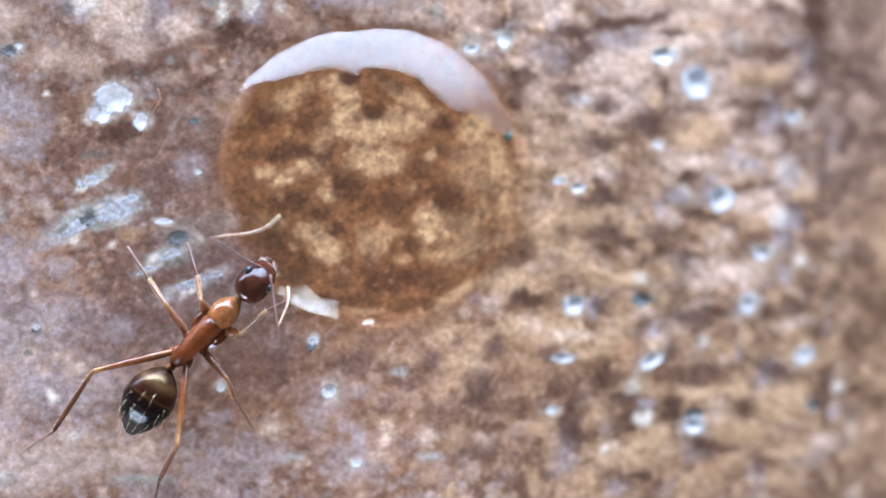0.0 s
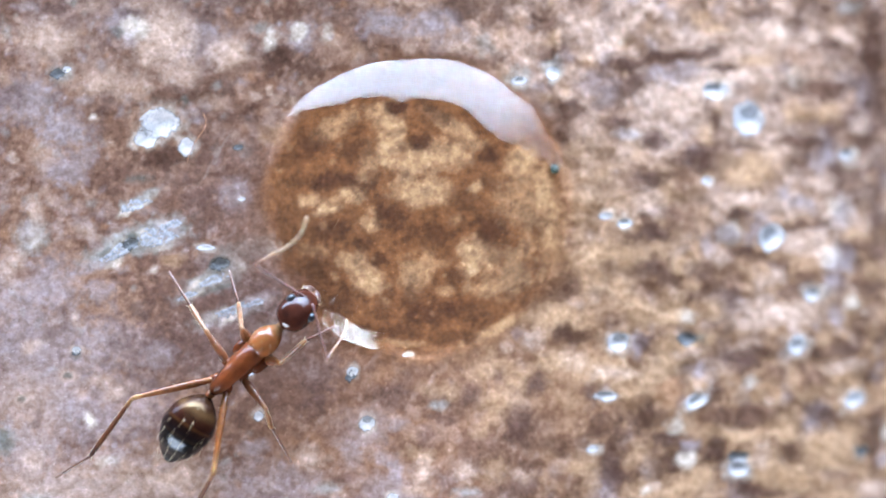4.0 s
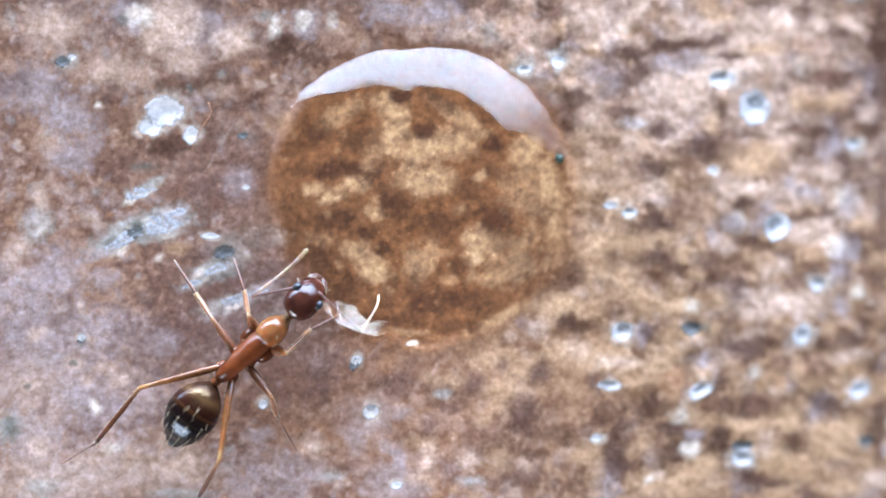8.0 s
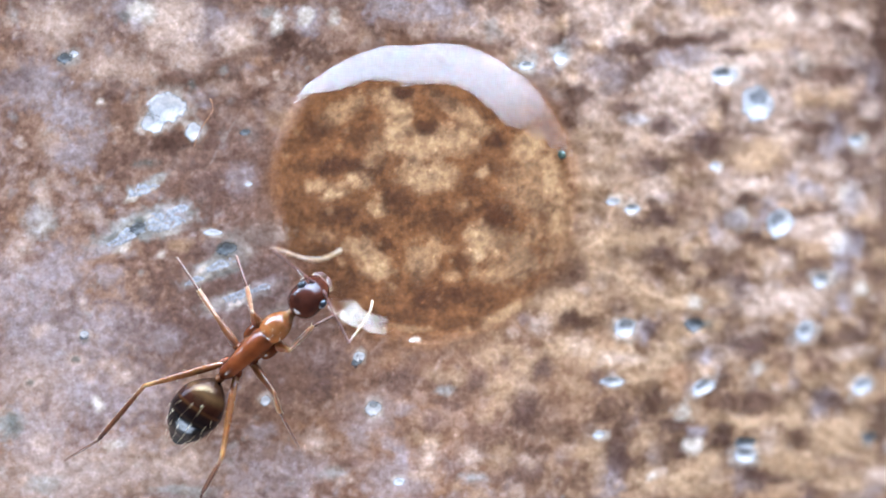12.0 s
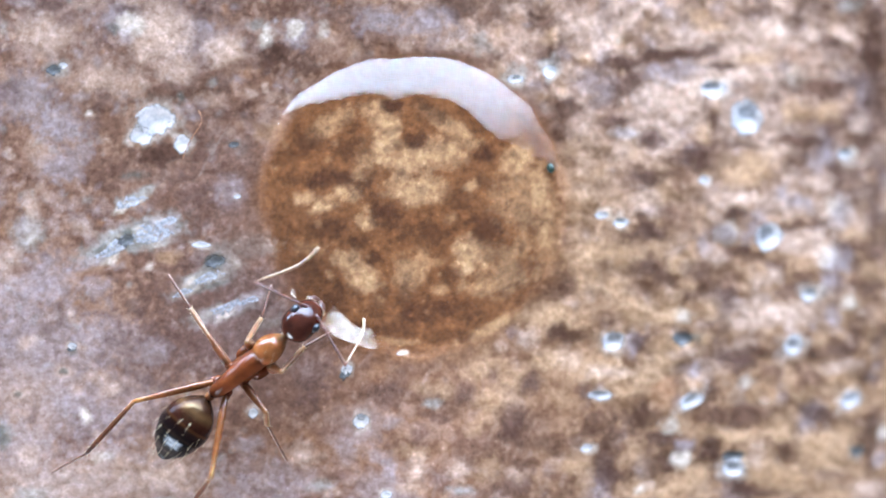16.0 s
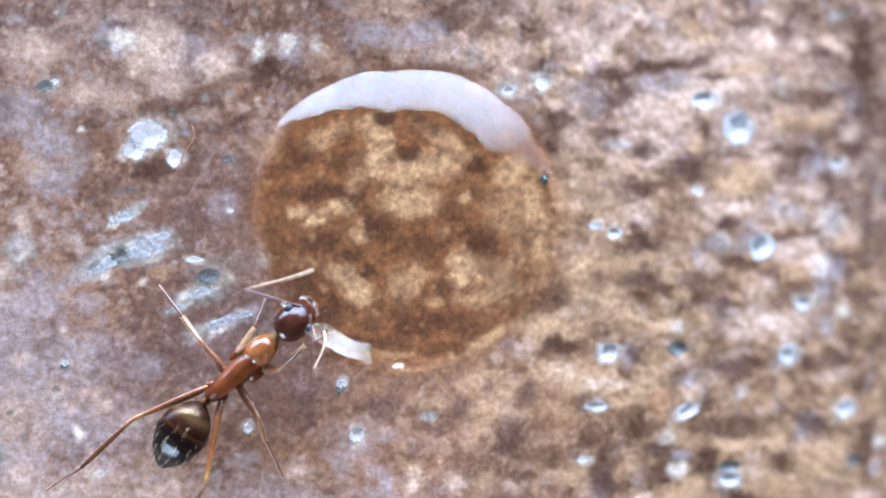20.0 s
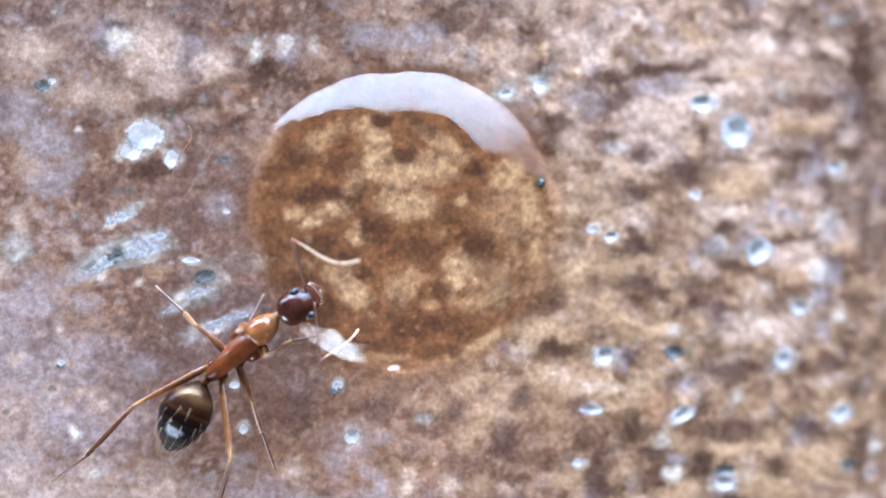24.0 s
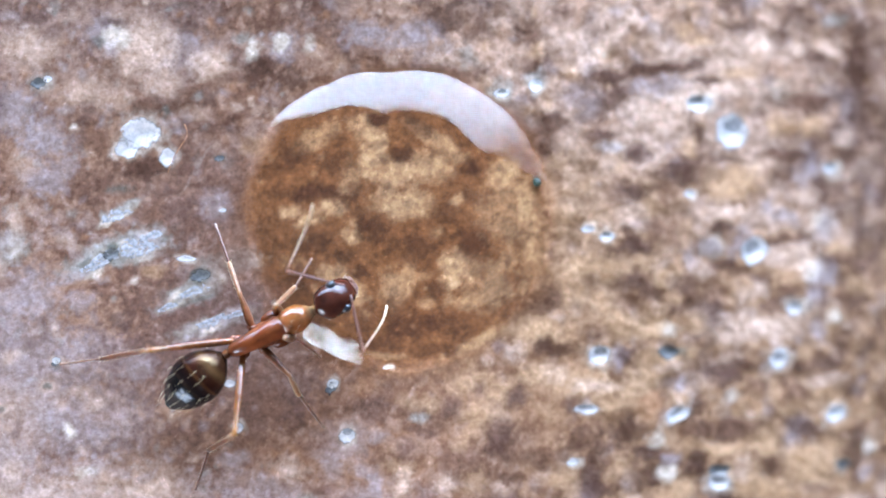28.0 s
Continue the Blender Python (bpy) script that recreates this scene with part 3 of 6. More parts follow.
stain_or_shade(DARK, 3.78, -2.05, 0.58, 0.20, 0, 0.7)
stain_or_shade(DARK, 5.30, -0.43, 0.43, 0.72, 0, 0.5)
stain_or_shade(DARK, 7.64, -1.80, 0.36, 0.51, 0, 0.7)
stain_or_shade(DARK, 6.86, -2.69, 0.58, 0.29, 40, 0.6)
stain_or_shade(DARK, 8.28, -2.72, 0.51, 0.43, 0, 0.9)
stain_or_shade(DARK, 8.92, -2.57, 0.87, 0.17, 10, 0.7)
stain_or_shade(DARK, 11.05, -2.45, 0.58, 0.43, 0, 0.7)
stain_or_shade(DARK, 8.44, -4.24, 1.59, 0.32, 0, 0.8)
stain_or_shade(DARK, 7.33, -3.91, 0.43, 0.29, 0, 0.7)
stain_or_shade(DARK, 5.46, -4.16, 0.72, 0.36, 0, 0.8)
stain_or_shade(DARK, 4.38, -4.43, 0.87, 0.36, 0, 0.7)
stain_or_shade(DARK, 6.08, -4.77, 0.58, 0.36, 0, 0.9)
stain_or_shade(DARK, 7.49, -5.27, 0.29, 0.58, 0, 0.9)
stain_or_shade(DARK, 4.54, -5.32, 0.51, 0.87, 0, 0.8)
stain_or_shade(DARK, 6.23, -5.38, 0.29, 0.29, 0, 0.8)
stain_or_shade(DARK, 8.44, -6.21, 0.72, 0.36, 0, 0.9)
stain_or_shade(DARK, 3.63, -5.00, 0.58, 0.29, 0, 0.4)
stain_or_shade(DARK, 2.58, -3.21, 0.36, 0.36, 0, 0.8)
stain_or_shade(DARK, 2.13, -4.51, 0.58, 0.43, 0, 0.8)
stain_or_shade(DARK, 2.13, -4.08, 0.58, 0.36, 0, 0.4)
stain_or_shade(DARK, 10.06, -3.82, 0.36, 0.36, 0, 0.7)
stain_or_shade(DARK, 10.38, -5.52, 0.29, 0.29, 0, 0.6)
stain_or_shade(DARK, 9.41, -0.44, 0.43, 0.22, 0, 0.6)
stain_or_shade(DARK, 12.07, 5.92, 0.43, 1.16, 0, 1)
stain_or_shade(DARK, 10.71, 5.86, 0.36, 0.29, 0, 0.7)
stain_or_shade(DARK, 11.73, 3.27, 0.36, 0.58, 0, 0.8)
stain_or_shade(DARK, 11.55, -1.85, 0.43, 0.29, 0, 0.6)
stain_or_shade(DARK, 12.07, -4.97, 0.29, 0.87, 0, 0.7)
stain_or_shade(DARK, 0.52, -3.76, 0.87, 0.43, 0, 0.5)
stain_or_shade(DARK, 1.40, -5.23, 0.87, 0.43, 0, 0.6)
stain_or_shade(DARK, 3.18, -6.01, 0.87, 0.36, 0, 0.5)
stain_or_shade(DARK, -0.64, -4.92, 0.72, 0.43, 0, 0.5)
stain_or_shade(DARK, 12.07, 0.01, 0.29, 0.87, 0, 0.6)
stain_or_shade(DARK, 0.96, -4.64, 0.58, 0.29, 0, 0.5)
stain_or_shade(DARK, -0.06, -3.47, 0.87, 0.29, 0, 0.5)
stain_or_shade(WET, -0.46, 1.32, 4.30, 4.12, 0, 1)
stain_or_shade(WET_PALE, -1.18, 3.10, 0.36, 0.80, 0, 0.9)
stain_or_shade(WET_PALE, -0.42, 1.73, 0.80, 0.38, 0, 0.9)
stain_or_shade(WET_PALE, 0.19, 2.63, 0.65, 0.41, 0, 0.8)
stain_or_shade(WET_PALE, -0.70, 2.42, 0.58, 0.41, 0, 0.8)
stain_or_shade(WET_PALE, -2.07, 1.67, 0.41, 0.26, 0, 1)
stain_or_shade(WET_PALE, -2.68, 1.30, 0.46, 0.20, 20, 0.9)
stain_or_shade(WET_PALE, -3.16, 1.53, 0.41, 0.20, 0, 0.7)
stain_or_shade(WET_PALE, 0.88, 1.81, 0.22, 0.16, 0, 0.9)
stain_or_shade(WET_PALE, -1.66, -0.53, 0.43, 0.38, 0, 0.9)
stain_or_shade(WET_PALE, -2.00, -0.12, 0.36, 0.29, 0, 0.7)
stain_or_shade(WET_PALE, 0.81, 0.09, 0.38, 0.49, 0, 1)
stain_or_shade(WET_PALE, 1.16, 0.23, 0.32, 0.29, 0, 0.7)
stain_or_shade(WET_PALE, -0.63, -0.32, 0.38, 0.49, 0, 0.6)
stain_or_shade(WET_PALE, -1.66, 0.91, 0.32, 0.20, 0, 0.8)
stain_or_shade(WET_PALE, 2.13, 2.51, 0.51, 0.43, 30, 0.9)
stain_or_shade(WET_PALE, 2.69, 1.75, 0.26, 0.58, 0, 0.7)
stain_or_shade(WET_PALE, -1.72, 2.35, 0.29, 0.58, 0, 0.5)
stain_or_shade(WET_PALE, -2.55, 3.31, 0.72, 0.29, 30, 0.6)
stain_or_shade(WET_PALE, -1.31, 3.65, 0.58, 0.29, 0, 0.6)
stain_or_shade(WET_PALE, 0.47, 3.24, 0.87, 0.23, -35, 0.7)
stain_or_shade(WET_PALE, 2.13, 0.23, 0.36, 0.23, 0, 0.5)
stain_or_shade(WET_PALE, 2.83, 0.51, 0.29, 0.29, 0, 0.5)
stain_or_shade(WET_PALE, 1.29, -0.67, 0.58, 0.20, 0, 0.5)
stain_or_shade(WET_PALE, -0.90, -2.10, 0.58, 0.12, 0, 0.6)
stain_or_shade(WET_PALE, 1.57, -1.77, 0.72, 0.20, 20, 0.7)
stain_or_shade(WET_PALE, 0.19, -0.73, 0.26, 0.20, 0, 0.5)
stain_or_shade(WET_PALE, -2.96, 0.23, 0.43, 0.20, 0, 0.3)
stain_or_shade(WET_PALE, -0.22, -0.05, 0.20, 0.43, 0, 0.5)
stain_or_shade(WET_PALE, 2.83, 1.06, 0.20, 0.43, 0, 0.6)
stain_or_shade(WET_DARK, -0.97, 3.79, 0.35, 0.29, 0, 1)
stain_or_shade(WET_DARK, 0.06, 3.59, 0.65, 0.20, -35, 0.7)
stain_or_shade(WET_DARK, -0.42, 2.90, 0.41, 0.22, 0, 0.9)
stain_or_shade(WET_DARK, 1.23, 2.59, 0.29, 0.26, 0, 1)
stain_or_shade(WET_DARK, -3.09, 2.90, 0.58, 0.43, 0, 0.8)
stain_or_shade(WET_DARK, -3.50, 2.56, 0.51, 0.26, 0, 0.6)
stain_or_shade(WET_DARK, -2.00, 2.69, 0.58, 0.36, 0, 0.7)
stain_or_shade(WET_DARK, -2.41, 2.01, 0.65, 0.29, 0, 1)
stain_or_shade(WET_DARK, -1.72, 1.87, 0.36, 0.43, 0, 0.8)
stain_or_shade(WET_DARK, -3.37, 2.01, 0.58, 0.22, 0, 0.5)
stain_or_shade(WET_DARK, -1.18, 1.12, 0.46, 0.41, 0, 0.9)
stain_or_shade(WET_DARK, -0.63, 0.78, 0.58, 0.29, 0, 0.5)
stain_or_shade(WET_DARK, -2.68, 0.71, 0.65, 0.32, 0, 0.8)
stain_or_shade(WET_DARK, -1.79, 0.39, 0.29, 0.20, 0, 0.8)
stain_or_shade(WET_DARK, -1.42, 0.02, 0.32, 0.20, 0, 0.9)
stain_or_shade(WET_DARK, 0.60, 1.46, 0.29, 0.43, 0, 0.6)
stain_or_shade(WET_DARK, 1.29, 0.85, 0.58, 0.51, 0, 0.9)
stain_or_shade(WET_DARK, 1.57, 0.23, 0.65, 0.43, 0, 0.6)
stain_or_shade(WET_DARK, 2.41, 0.99, 0.58, 0.26, 15, 0.8)
stain_or_shade(WET_DARK, -0.08, 0.57, 0.51, 0.32, 0, 0.7)
stain_or_shade(WET_DARK, 1.99, -0.46, 0.58, 0.51, 0, 0.8)
stain_or_shade(WET_DARK, 2.62, -0.33, 0.26, 0.36, 0, 0.6)
stain_or_shade(WET_DARK, 0.40, -0.32, 0.32, 0.29, 0, 0.8)
stain_or_shade(WET_DARK, -0.08, -1.35, 0.87, 0.41, 0, 0.9)
stain_or_shade(WET_DARK, -0.63, -1.01, 0.36, 0.58, 0, 0.7)
stain_or_shade(WET_DARK, -3.23, -0.32, 0.87, 0.65, 0, 0.6)
stain_or_shade(WET_DARK, -2.55, -1.01, 0.72, 0.43, 0, 0.7)
stain_or_shade(WET_DARK, -1.18, -1.83, 1.01, 0.29, 0, 0.7)
stain_or_shade(WET_DARK, 0.88, -1.28, 0.72, 0.43, 0, 0.6)
stain_or_shade(WET_DARK, -2.00, -1.96, 0.58, 0.20, 0, 0.5)
stain_or_shade(WET_DARK, 0.19, -1.97, 0.87, 0.20, 0, 0.6)
stain_or_shade(WET_DARK, -3.78, 0.64, 0.36, 0.87, 0, 0.5)
stain_or_shade(WET_DARK, -1.31, -1.14, 0.36, 0.43, 0, 0.5)
stain_or_shade(WET_DARK, 1.29, 1.88, 0.43, 0.22, 0, 0.5)
stain_or_shade(WET_DARK, 0.47, 0.91, 0.36, 0.22, 0, 0.6)
stain_or_shade(GREY, -7.74, 0.52, 1.09, 0.32, 25, 1)
stain_or_shade(GREY, -8.46, 0.23, 0.87, 0.29, 25, 0.8)
stain_or_shade(GREY, -7.01, 0.67, 0.72, 0.43, 20, 0.7)
stain_or_shade(GREY, -7.59, 1.54, 0.58, 0.17, 25, 0.9)
stain_or_shade(GREY, -5.71, -0.56, 1.01, 0.29, 25, 0.7)
stain_or_shade(GREY, -5.56, -1.43, 0.72, 0.23, 20, 0.6)
stain_or_shade(GREY, -4.84, -1.29, 0.58, 0.20, 15, 0.5)
stain_or_shade(GREY, -4.55, 0.30, 0.72, 0.29, 0, 0.5)
stain_or_shade(GREY, -9.62, 4.80, 0.32, 0.32, 0, 0.7)
stain_or_shade(GREY, -11.14, -4.62, 0.36, 0.43, 0, 0.9)
stain_or_shade(GREY, -6.58, -6.36, 0.87, 0.17, 0, 0.8)
stain_or_shade(GREY, -10.20, -6.22, 0.58, 0.29, 0, 0.7)
stain_or_shade(GREY, -4.11, -1.65, 0.58, 0.17, 20, 0.4)
stain_or_shade(GREY, -5.27, 0.01, 0.43, 0.36, 0, 0.6)
stain_or_shade(GREY, -3.82, 2.04, 0.43, 0.58, 0, 0)
stain_or_shade(GREY, -10.34, 0.59, 0.43, 0.43, 0, 0.7)
stain_or_shade(GREY, 2.14, 4.69, 0.36, 0.29, 0, 0.7)
stain_or_shade(GREY, 3.03, 4.93, 0.32, 0.36, 0, 0.8)
stain_or_shade(GREY, 1.25, 5.54, 0.29, 0.29, 0, 0.5)
stain_or_shade(WHITE, -5.49, 2.91, 0.58, 0.03, 62, 0.14)
stain_or_shade(WHITE, -5.92, 2.26, 0.52, 0.03, 60, 0.12)
stain_or_shade(WHITE, 6.70, -1.49, 0.33, 0.22, 0, 0.8)
stain_or_shade(WHITE, 5.53, -6.10, 0.25, 0.14, 0, 0.8)
stain_or_shade(WHITE, 8.44, -3.33, 0.27, 0.20, 0, 0.8)
stain_or_shade(WHITE, 11.47, -1.22, 0.25, 0.18, 0, 0.8)
stain_or_shade(WHITE, 6.39, -4.41, 0.29, 0.25, 0, 0.8)
stain_or_shade(WHITE, 9.89, 4.91, 0.29, 0.25, 0, 0.8)
stain_or_shade(WHITE, 11.05, 1.40, 0.33, 0.43, 60, 0.8)
stain_or_shade(WHITE, 7.96, 0.74, 0.29, 0.40, -30, 0.8)
stain_or_shade(WHITE, 5.07, 3.31, 0.40, 0.16, 0, 0.8)
stain_or_shade(WHITE, 10.80, 0.09, 0.36, 0.36, 0, 0.8)
stain_or_shade(WHITE, 6.62, -5.32, 0.29, 0.22, 0, 0.8)
stain_or_shade(WHITE, -4.29, 5.59, 0.20, 0.23, 0, 0.8)
stain_or_shade(WHITE, -3.61, 5.81, 0.20, 0.23, 0, 0.8)
stain_or_shade(WHITE, -7.73, 5.88, 0.38, 0.26, 0, 0.8)
stain_or_shade(WHITE, -2.81, 5.81, 0.17, 0.23, 0, 0.7)
stain_or_shade(WHITE, -10.27, 0.59, 0.20, 0.26, 0, 0.6)
stain_or_shade(WHITE, -7.37, 0.67, 0.58, 0.13, 25, 0.7)
stain_or_shade(WHITE, -7.01, 0.45, 0.43, 0.17, 20, 0.7)
stain_or_shade(WHITE, -7.88, 0.42, 0.58, 0.12, 30, 0.6)
stain_or_shade(WHITE, -7.56, 1.46, 0.46, 0.12, 28, 0.8)
stain_or_shade(WHITE, -7.95, 1.25, 0.29, 0.09, 30, 0.6)
stain_or_shade(WHITE, -5.71, -0.49, 0.65, 0.13, 25, 0.5)
stain_or_shade(WHITE, -5.27, -1.29, 0.72, 0.12, 20, 0.55)
stain_or_shade(WHITE, -4.55, -1.07, 0.43, 0.10, 15, 0.4)
stain_or_shade(WHITE, -6.21, -0.85, 0.36, 0.12, 30, 0.5)
stain_or_shade(WHITE, -7.52, 3.03, 0.29, 0.14, -30, 0.8)
stain_or_shade(WHITE, -6.87, 0.81, 0.20, 0.14, 0, 0.8)
stain_or_shade(SLATE, -7.56, 0.30, 0.58, 0.07, 24, 0.8)
stain_or_shade(SLATE, -6.58, 0.71, 0.29, 0.06, 30, 0.7)
stain_or_shade(SLATE, -5.56, -0.71, 0.58, 0.06, 25, 0.6)
stain_or_shade(SLATE, -7.88, 1.29, 0.35, 0.06, 28, 0.5)
stain_or_shade(SLATE, -5.13, -1.45, 0.58, 0.06, 20, 0.5)
stain_or_shade(SLATE, -7.74, 0.57, 0.20, 0.13, 0, 1)
stain_or_shade(SLATE, -8.06, 0.33, 0.17, 0.10, 30, 0.9)
stain_or_shade(SLATE, -8.53, 0.19, 0.23, 0.10, 25, 0.7)
stain_or_shade(SLATE, -7.19, 0.81, 0.12, 0.09, 0, 0.9)
stain_or_shade(SLATE, -5.56, -0.16, 0.29, 0.22, 0, 0.9)
stain_or_shade(SLATE, -6.14, -0.74, 0.26, 0.09, 25, 0.6)
stain_or_shade(SLATE, -7.01, 0.62, 0.12, 0.07, 0, 0.7)
stain_or_shade(SLATE, -7.30, 3.32, 0.17, 0.13, 0, 0.8)
stain_or_shade(SLATE, -7.42, 3.09, 0.14, 0.09, -30, 0.8)
stain_or_shade(SLATE, 8.36, 3.96, 0.20, 0.17, 0, 0.5)
stain_or_shade(WHITE, -7.07, 3.48, 0.66, 0.55, 20, 0.6)
stain_or_shade(WHITE, -7.43, 3.09, 0.40, 0.32, 0, 0.6)
stain_or_shade(WHITE, 4.77, -2.18, 0.36, 0.36, 0, 0.6)
stain_or_shade(WHITE, 8.12, -5.62, 0.45, 0.32, 0, 0.6)
stain_or_shade(WHITE, 4.46, -3.59, 0.45, 0.19, 0, 0.6)
stain_or_shade(WHITE, 6.93, -3.78, 0.49, 0.24, 40, 0.6)
stain_or_shade(WHITE, 9.81, -2.36, 0.41, 0.34, 0, 0.6)
stain_or_shade(WHITE, 11.47, -3.86, 0.45, 0.30, 20, 0.6)
stain_or_shade(WHITE, 10.22, -0.95, 0.32, 0.24, 0, 0.6)
stain_or_shade(WHITE, 7.25, 2.08, 0.17, 0.15, 0, 0.6)
stain_or_shade(WHITE, 4.46, 1.12, 0.21, 0.15, 0, 0.6)
stain_or_shade(WHITE, 4.95, 0.94, 0.24, 0.19, 0, 0.6)
stain_or_shade(WHITE, 11.30, 2.87, 0.26, 0.24, 0, 0.6)
stain_or_shade(WHITE, 4.08, -4.97, 0.23, 0.13, 0, 0.6)
stain_or_shade(WHITE, -1.80, -4.19, 0.26, 0.30, 0, 0.6)
stain_or_shade(WHITE, 7.49, 4.54, 0.49, 0.30, 0, 0.6)
stain_or_shade(WHITE, -6.40, 2.91, 0.28, 0.30, 0, 0.6)
stain_or_shade(WHITE, -5.92, 0.30, 0.34, 0.11, -12, 0.6)
stain_or_shade(WHITE, -2.16, -2.88, 0.21, 0.17, 60, 0.6)
stain_or_shade(WHITE, -4.98, 1.54, 0.11, 0.09, 0, 0.6)
stain_or_shade(WHITE, -1.14, -6.10, 0.19, 0.15, 0, 0.6)
stain_or_shade(WHITE, -9.47, 4.87, 0.15, 0.11, 0, 0.6)
stain_or_shade(WHITE, 3.03, 4.86, 0.23, 0.26, 30, 0.6)
stain_or_shade(WHITE, 2.14, 4.62, 0.26, 0.17, 0, 0.6)
stain_or_shade(WHITE, -4.77, -2.88, 0.17, 0.15, 0, 0.6)
stain_or_shade(WHITE, -4.55, -4.01, 0.19, 0.17, 0, 0.6)
stain_or_shade(WHITE, -9.19, -2.30, 0.17, 0.11, 0, 0.6)

stain_or_shade(DARK, 6.17, 5.36, 0.92, 0.22, 12, 0.57)
stain_or_shade(DARK, 4.79, 5.13, 0.44, 0.18, 0, 0.61)
stain_or_shade(DARK, 5.34, 4.74, 0.37, 0.18, -30, 0.61)
stain_or_shade(DARK, 8.36, 6.68, 0.60, 0.22, 0, 0.61)
stain_or_shade(DARK, 9.81, 6.33, 0.38, 0.38, 0, 0.61)
stain_or_shade(DARK, 10.91, 5.90, 0.23, 0.23, 0, 0.66)
stain_or_shade(DARK, 12.22, 5.40, 0.38, 1.62, 0, 0.35)
stain_or_shade(GREY, 11.36, 6.89, 0.46, 0.19, 0, 0.75)
stain_or_shade(DARK, 12.22, 6.73, 0.38, 0.46, 0, 0.61)
stain_or_shade(PINK, 8.94, 6.16, 0.64, 0.30, 0, 0.75)
stain_or_shade(PINK, 8.08, 5.65, 0.45, 0.26, 20, 0.75)
stain_or_shade(PINK, 8.51, 4.92, 0.97, 0.22, 0, 0.75)
stain_or_shade(WHITE, 7.66, 4.58, 0.41, 0.28, 0, 0.75)
stain_or_shade(PINK, 10.17, 6.00, 0.42, 0.17, 0, 0.75)
stain_or_shade(PINK, 10.11, 5.04, 0.34, 0.19, 0, 0.75)
stain_or_shade(PINK, 6.67, 3.74, 0.63, 0.44, 0, 0.75)
stain_or_shade(PINK, 5.97, 4.16, 0.37, 0.30, 0, 0.75)
stain_or_shade(TAN, 7.51, 6.17, 0.41, 0.22, 0, 0.75)
stain_or_shade(TAN, 7.08, 6.49, 0.45, 0.30, 0, 0.75)
stain_or_shade(PINK, 5.20, 6.34, 0.81, 0.22, 45, 0.75)
stain_or_shade(WHITE, 4.94, 5.76, 0.10, 0.09, 0, 0.75)
stain_or_shade(LILAC, 6.46, 4.95, 0.81, 0.30, 10, 0.75)
stain_or_shade(MAUVE, 4.80, 3.60, 0.40, 0.21, 0, 0.61)
stain_or_shade(LILAC, 5.04, 3.30, 0.40, 0.13, 0, 0.80)
stain_or_shade(MAUVE, 5.77, 3.08, 0.44, 0.33, 0, 0.61)
stain_or_shade(DARK, 6.89, 2.70, 0.45, 0.26, 0, 0.61)
stain_or_shade(RUSTY, 10.47, 4.71, 0.76, 0.30, 0, 0.75)
stain_or_shade(DARK, 7.72, 5.18, 0.45, 0.13, 0, 0.61)
stain_or_shade(RUSTY, 9.60, 3.20, 0.60, 0.17, 0, 0.75)
stain_or_shade(MAUVE, 10.85, 3.61, 0.30, 0.46, 0, 0.61)
stain_or_shade(LILAC, 10.78, 2.85, 0.23, 0.30, 0, 0.75)
stain_or_shade(WHITE, 11.46, 2.87, 0.25, 0.25, 0, 0.75)
stain_or_shade(PINK, 11.69, 3.71, 0.32, 0.31, 0, 0.75)
stain_or_shade(DARK, 12.15, 4.21, 0.38, 0.54, 0, 0.61)
stain_or_shade(TAN, 9.82, 4.07, 0.45, 0.38, 0, 0.75)
stain_or_shade(TAN, 8.65, 5.40, 0.53, 0.19, 0, 0.75)
stain_or_shade(DARK, 7.52, 3.53, 0.10, 0.45, 0, 0.61)
stain_or_shade(DARK, 8.38, 3.04, 0.52, 0.10, 0, 0.61)
stain_or_shade(MAUVE, 5.22, 2.10, 0.62, 0.33, 0, 0.61)
stain_or_shade(RUSTY, 6.61, 2.05, 0.44, 0.37, 0, 0.75)
stain_or_shade(WHITE, 7.24, 2.10, 0.16, 0.13, 0, 0.75)
stain_or_shade(PINK, 5.70, 1.57, 0.31, 0.31, 0, 0.75)
stain_or_shade(WHITE, 4.47, 1.09, 0.18, 0.18, 0, 0.75)
stain_or_shade(WHITE, 4.91, 0.96, 0.19, 0.19, 0, 0.75)
stain_or_shade(RUSTY, 6.47, 1.18, 0.67, 0.37, 0, 0.75)
stain_or_shade(MAUVE, 5.78, 0.70, 0.44, 0.29, 0, 0.61)
stain_or_shade(MAUVE, 8.13, 1.21, 0.41, 0.16, 0, 0.61)
stain_or_shade(LILAC, 7.89, 0.70, 0.28, 0.31, 0, 0.80)
stain_or_shade(DARK, 8.68, 0.01, 0.64, 0.18, 0, 0.61)
stain_or_shade(PINK, 8.67, 1.61, 0.75, 0.23, 0, 0.75)
stain_or_shade(LILAC, 9.98, 1.56, 0.45, 0.21, 0, 0.75)
stain_or_shade(LILAC, 9.46, 1.83, 0.23, 0.23, 0, 0.75)
stain_or_shade(PINK, 10.56, 2.05, 0.49, 0.27, 0, 0.75)
stain_or_shade(LILAC, 11.16, 1.30, 0.34, 0.46, 0, 0.75)
stain_or_shade(MAUVE, 9.26, -0.16, 0.32, 0.20, 0, 0.61)
stain_or_shade(PINK, 9.26, -0.45, 0.26, 0.23, 0, 0.75)
stain_or_shade(PINK, 10.35, 0.39, 0.57, 0.38, 0, 0.75)
stain_or_shade(MAUVE, 11.32, 0.26, 0.38, 0.21, 0, 0.61)
stain_or_shade(LILAC, 11.17, -0.10, 0.40, 0.34, 0, 0.80)
stain_or_shade(DARK, 12.16, 1.66, 0.35, 0.85, 0, 0.61)
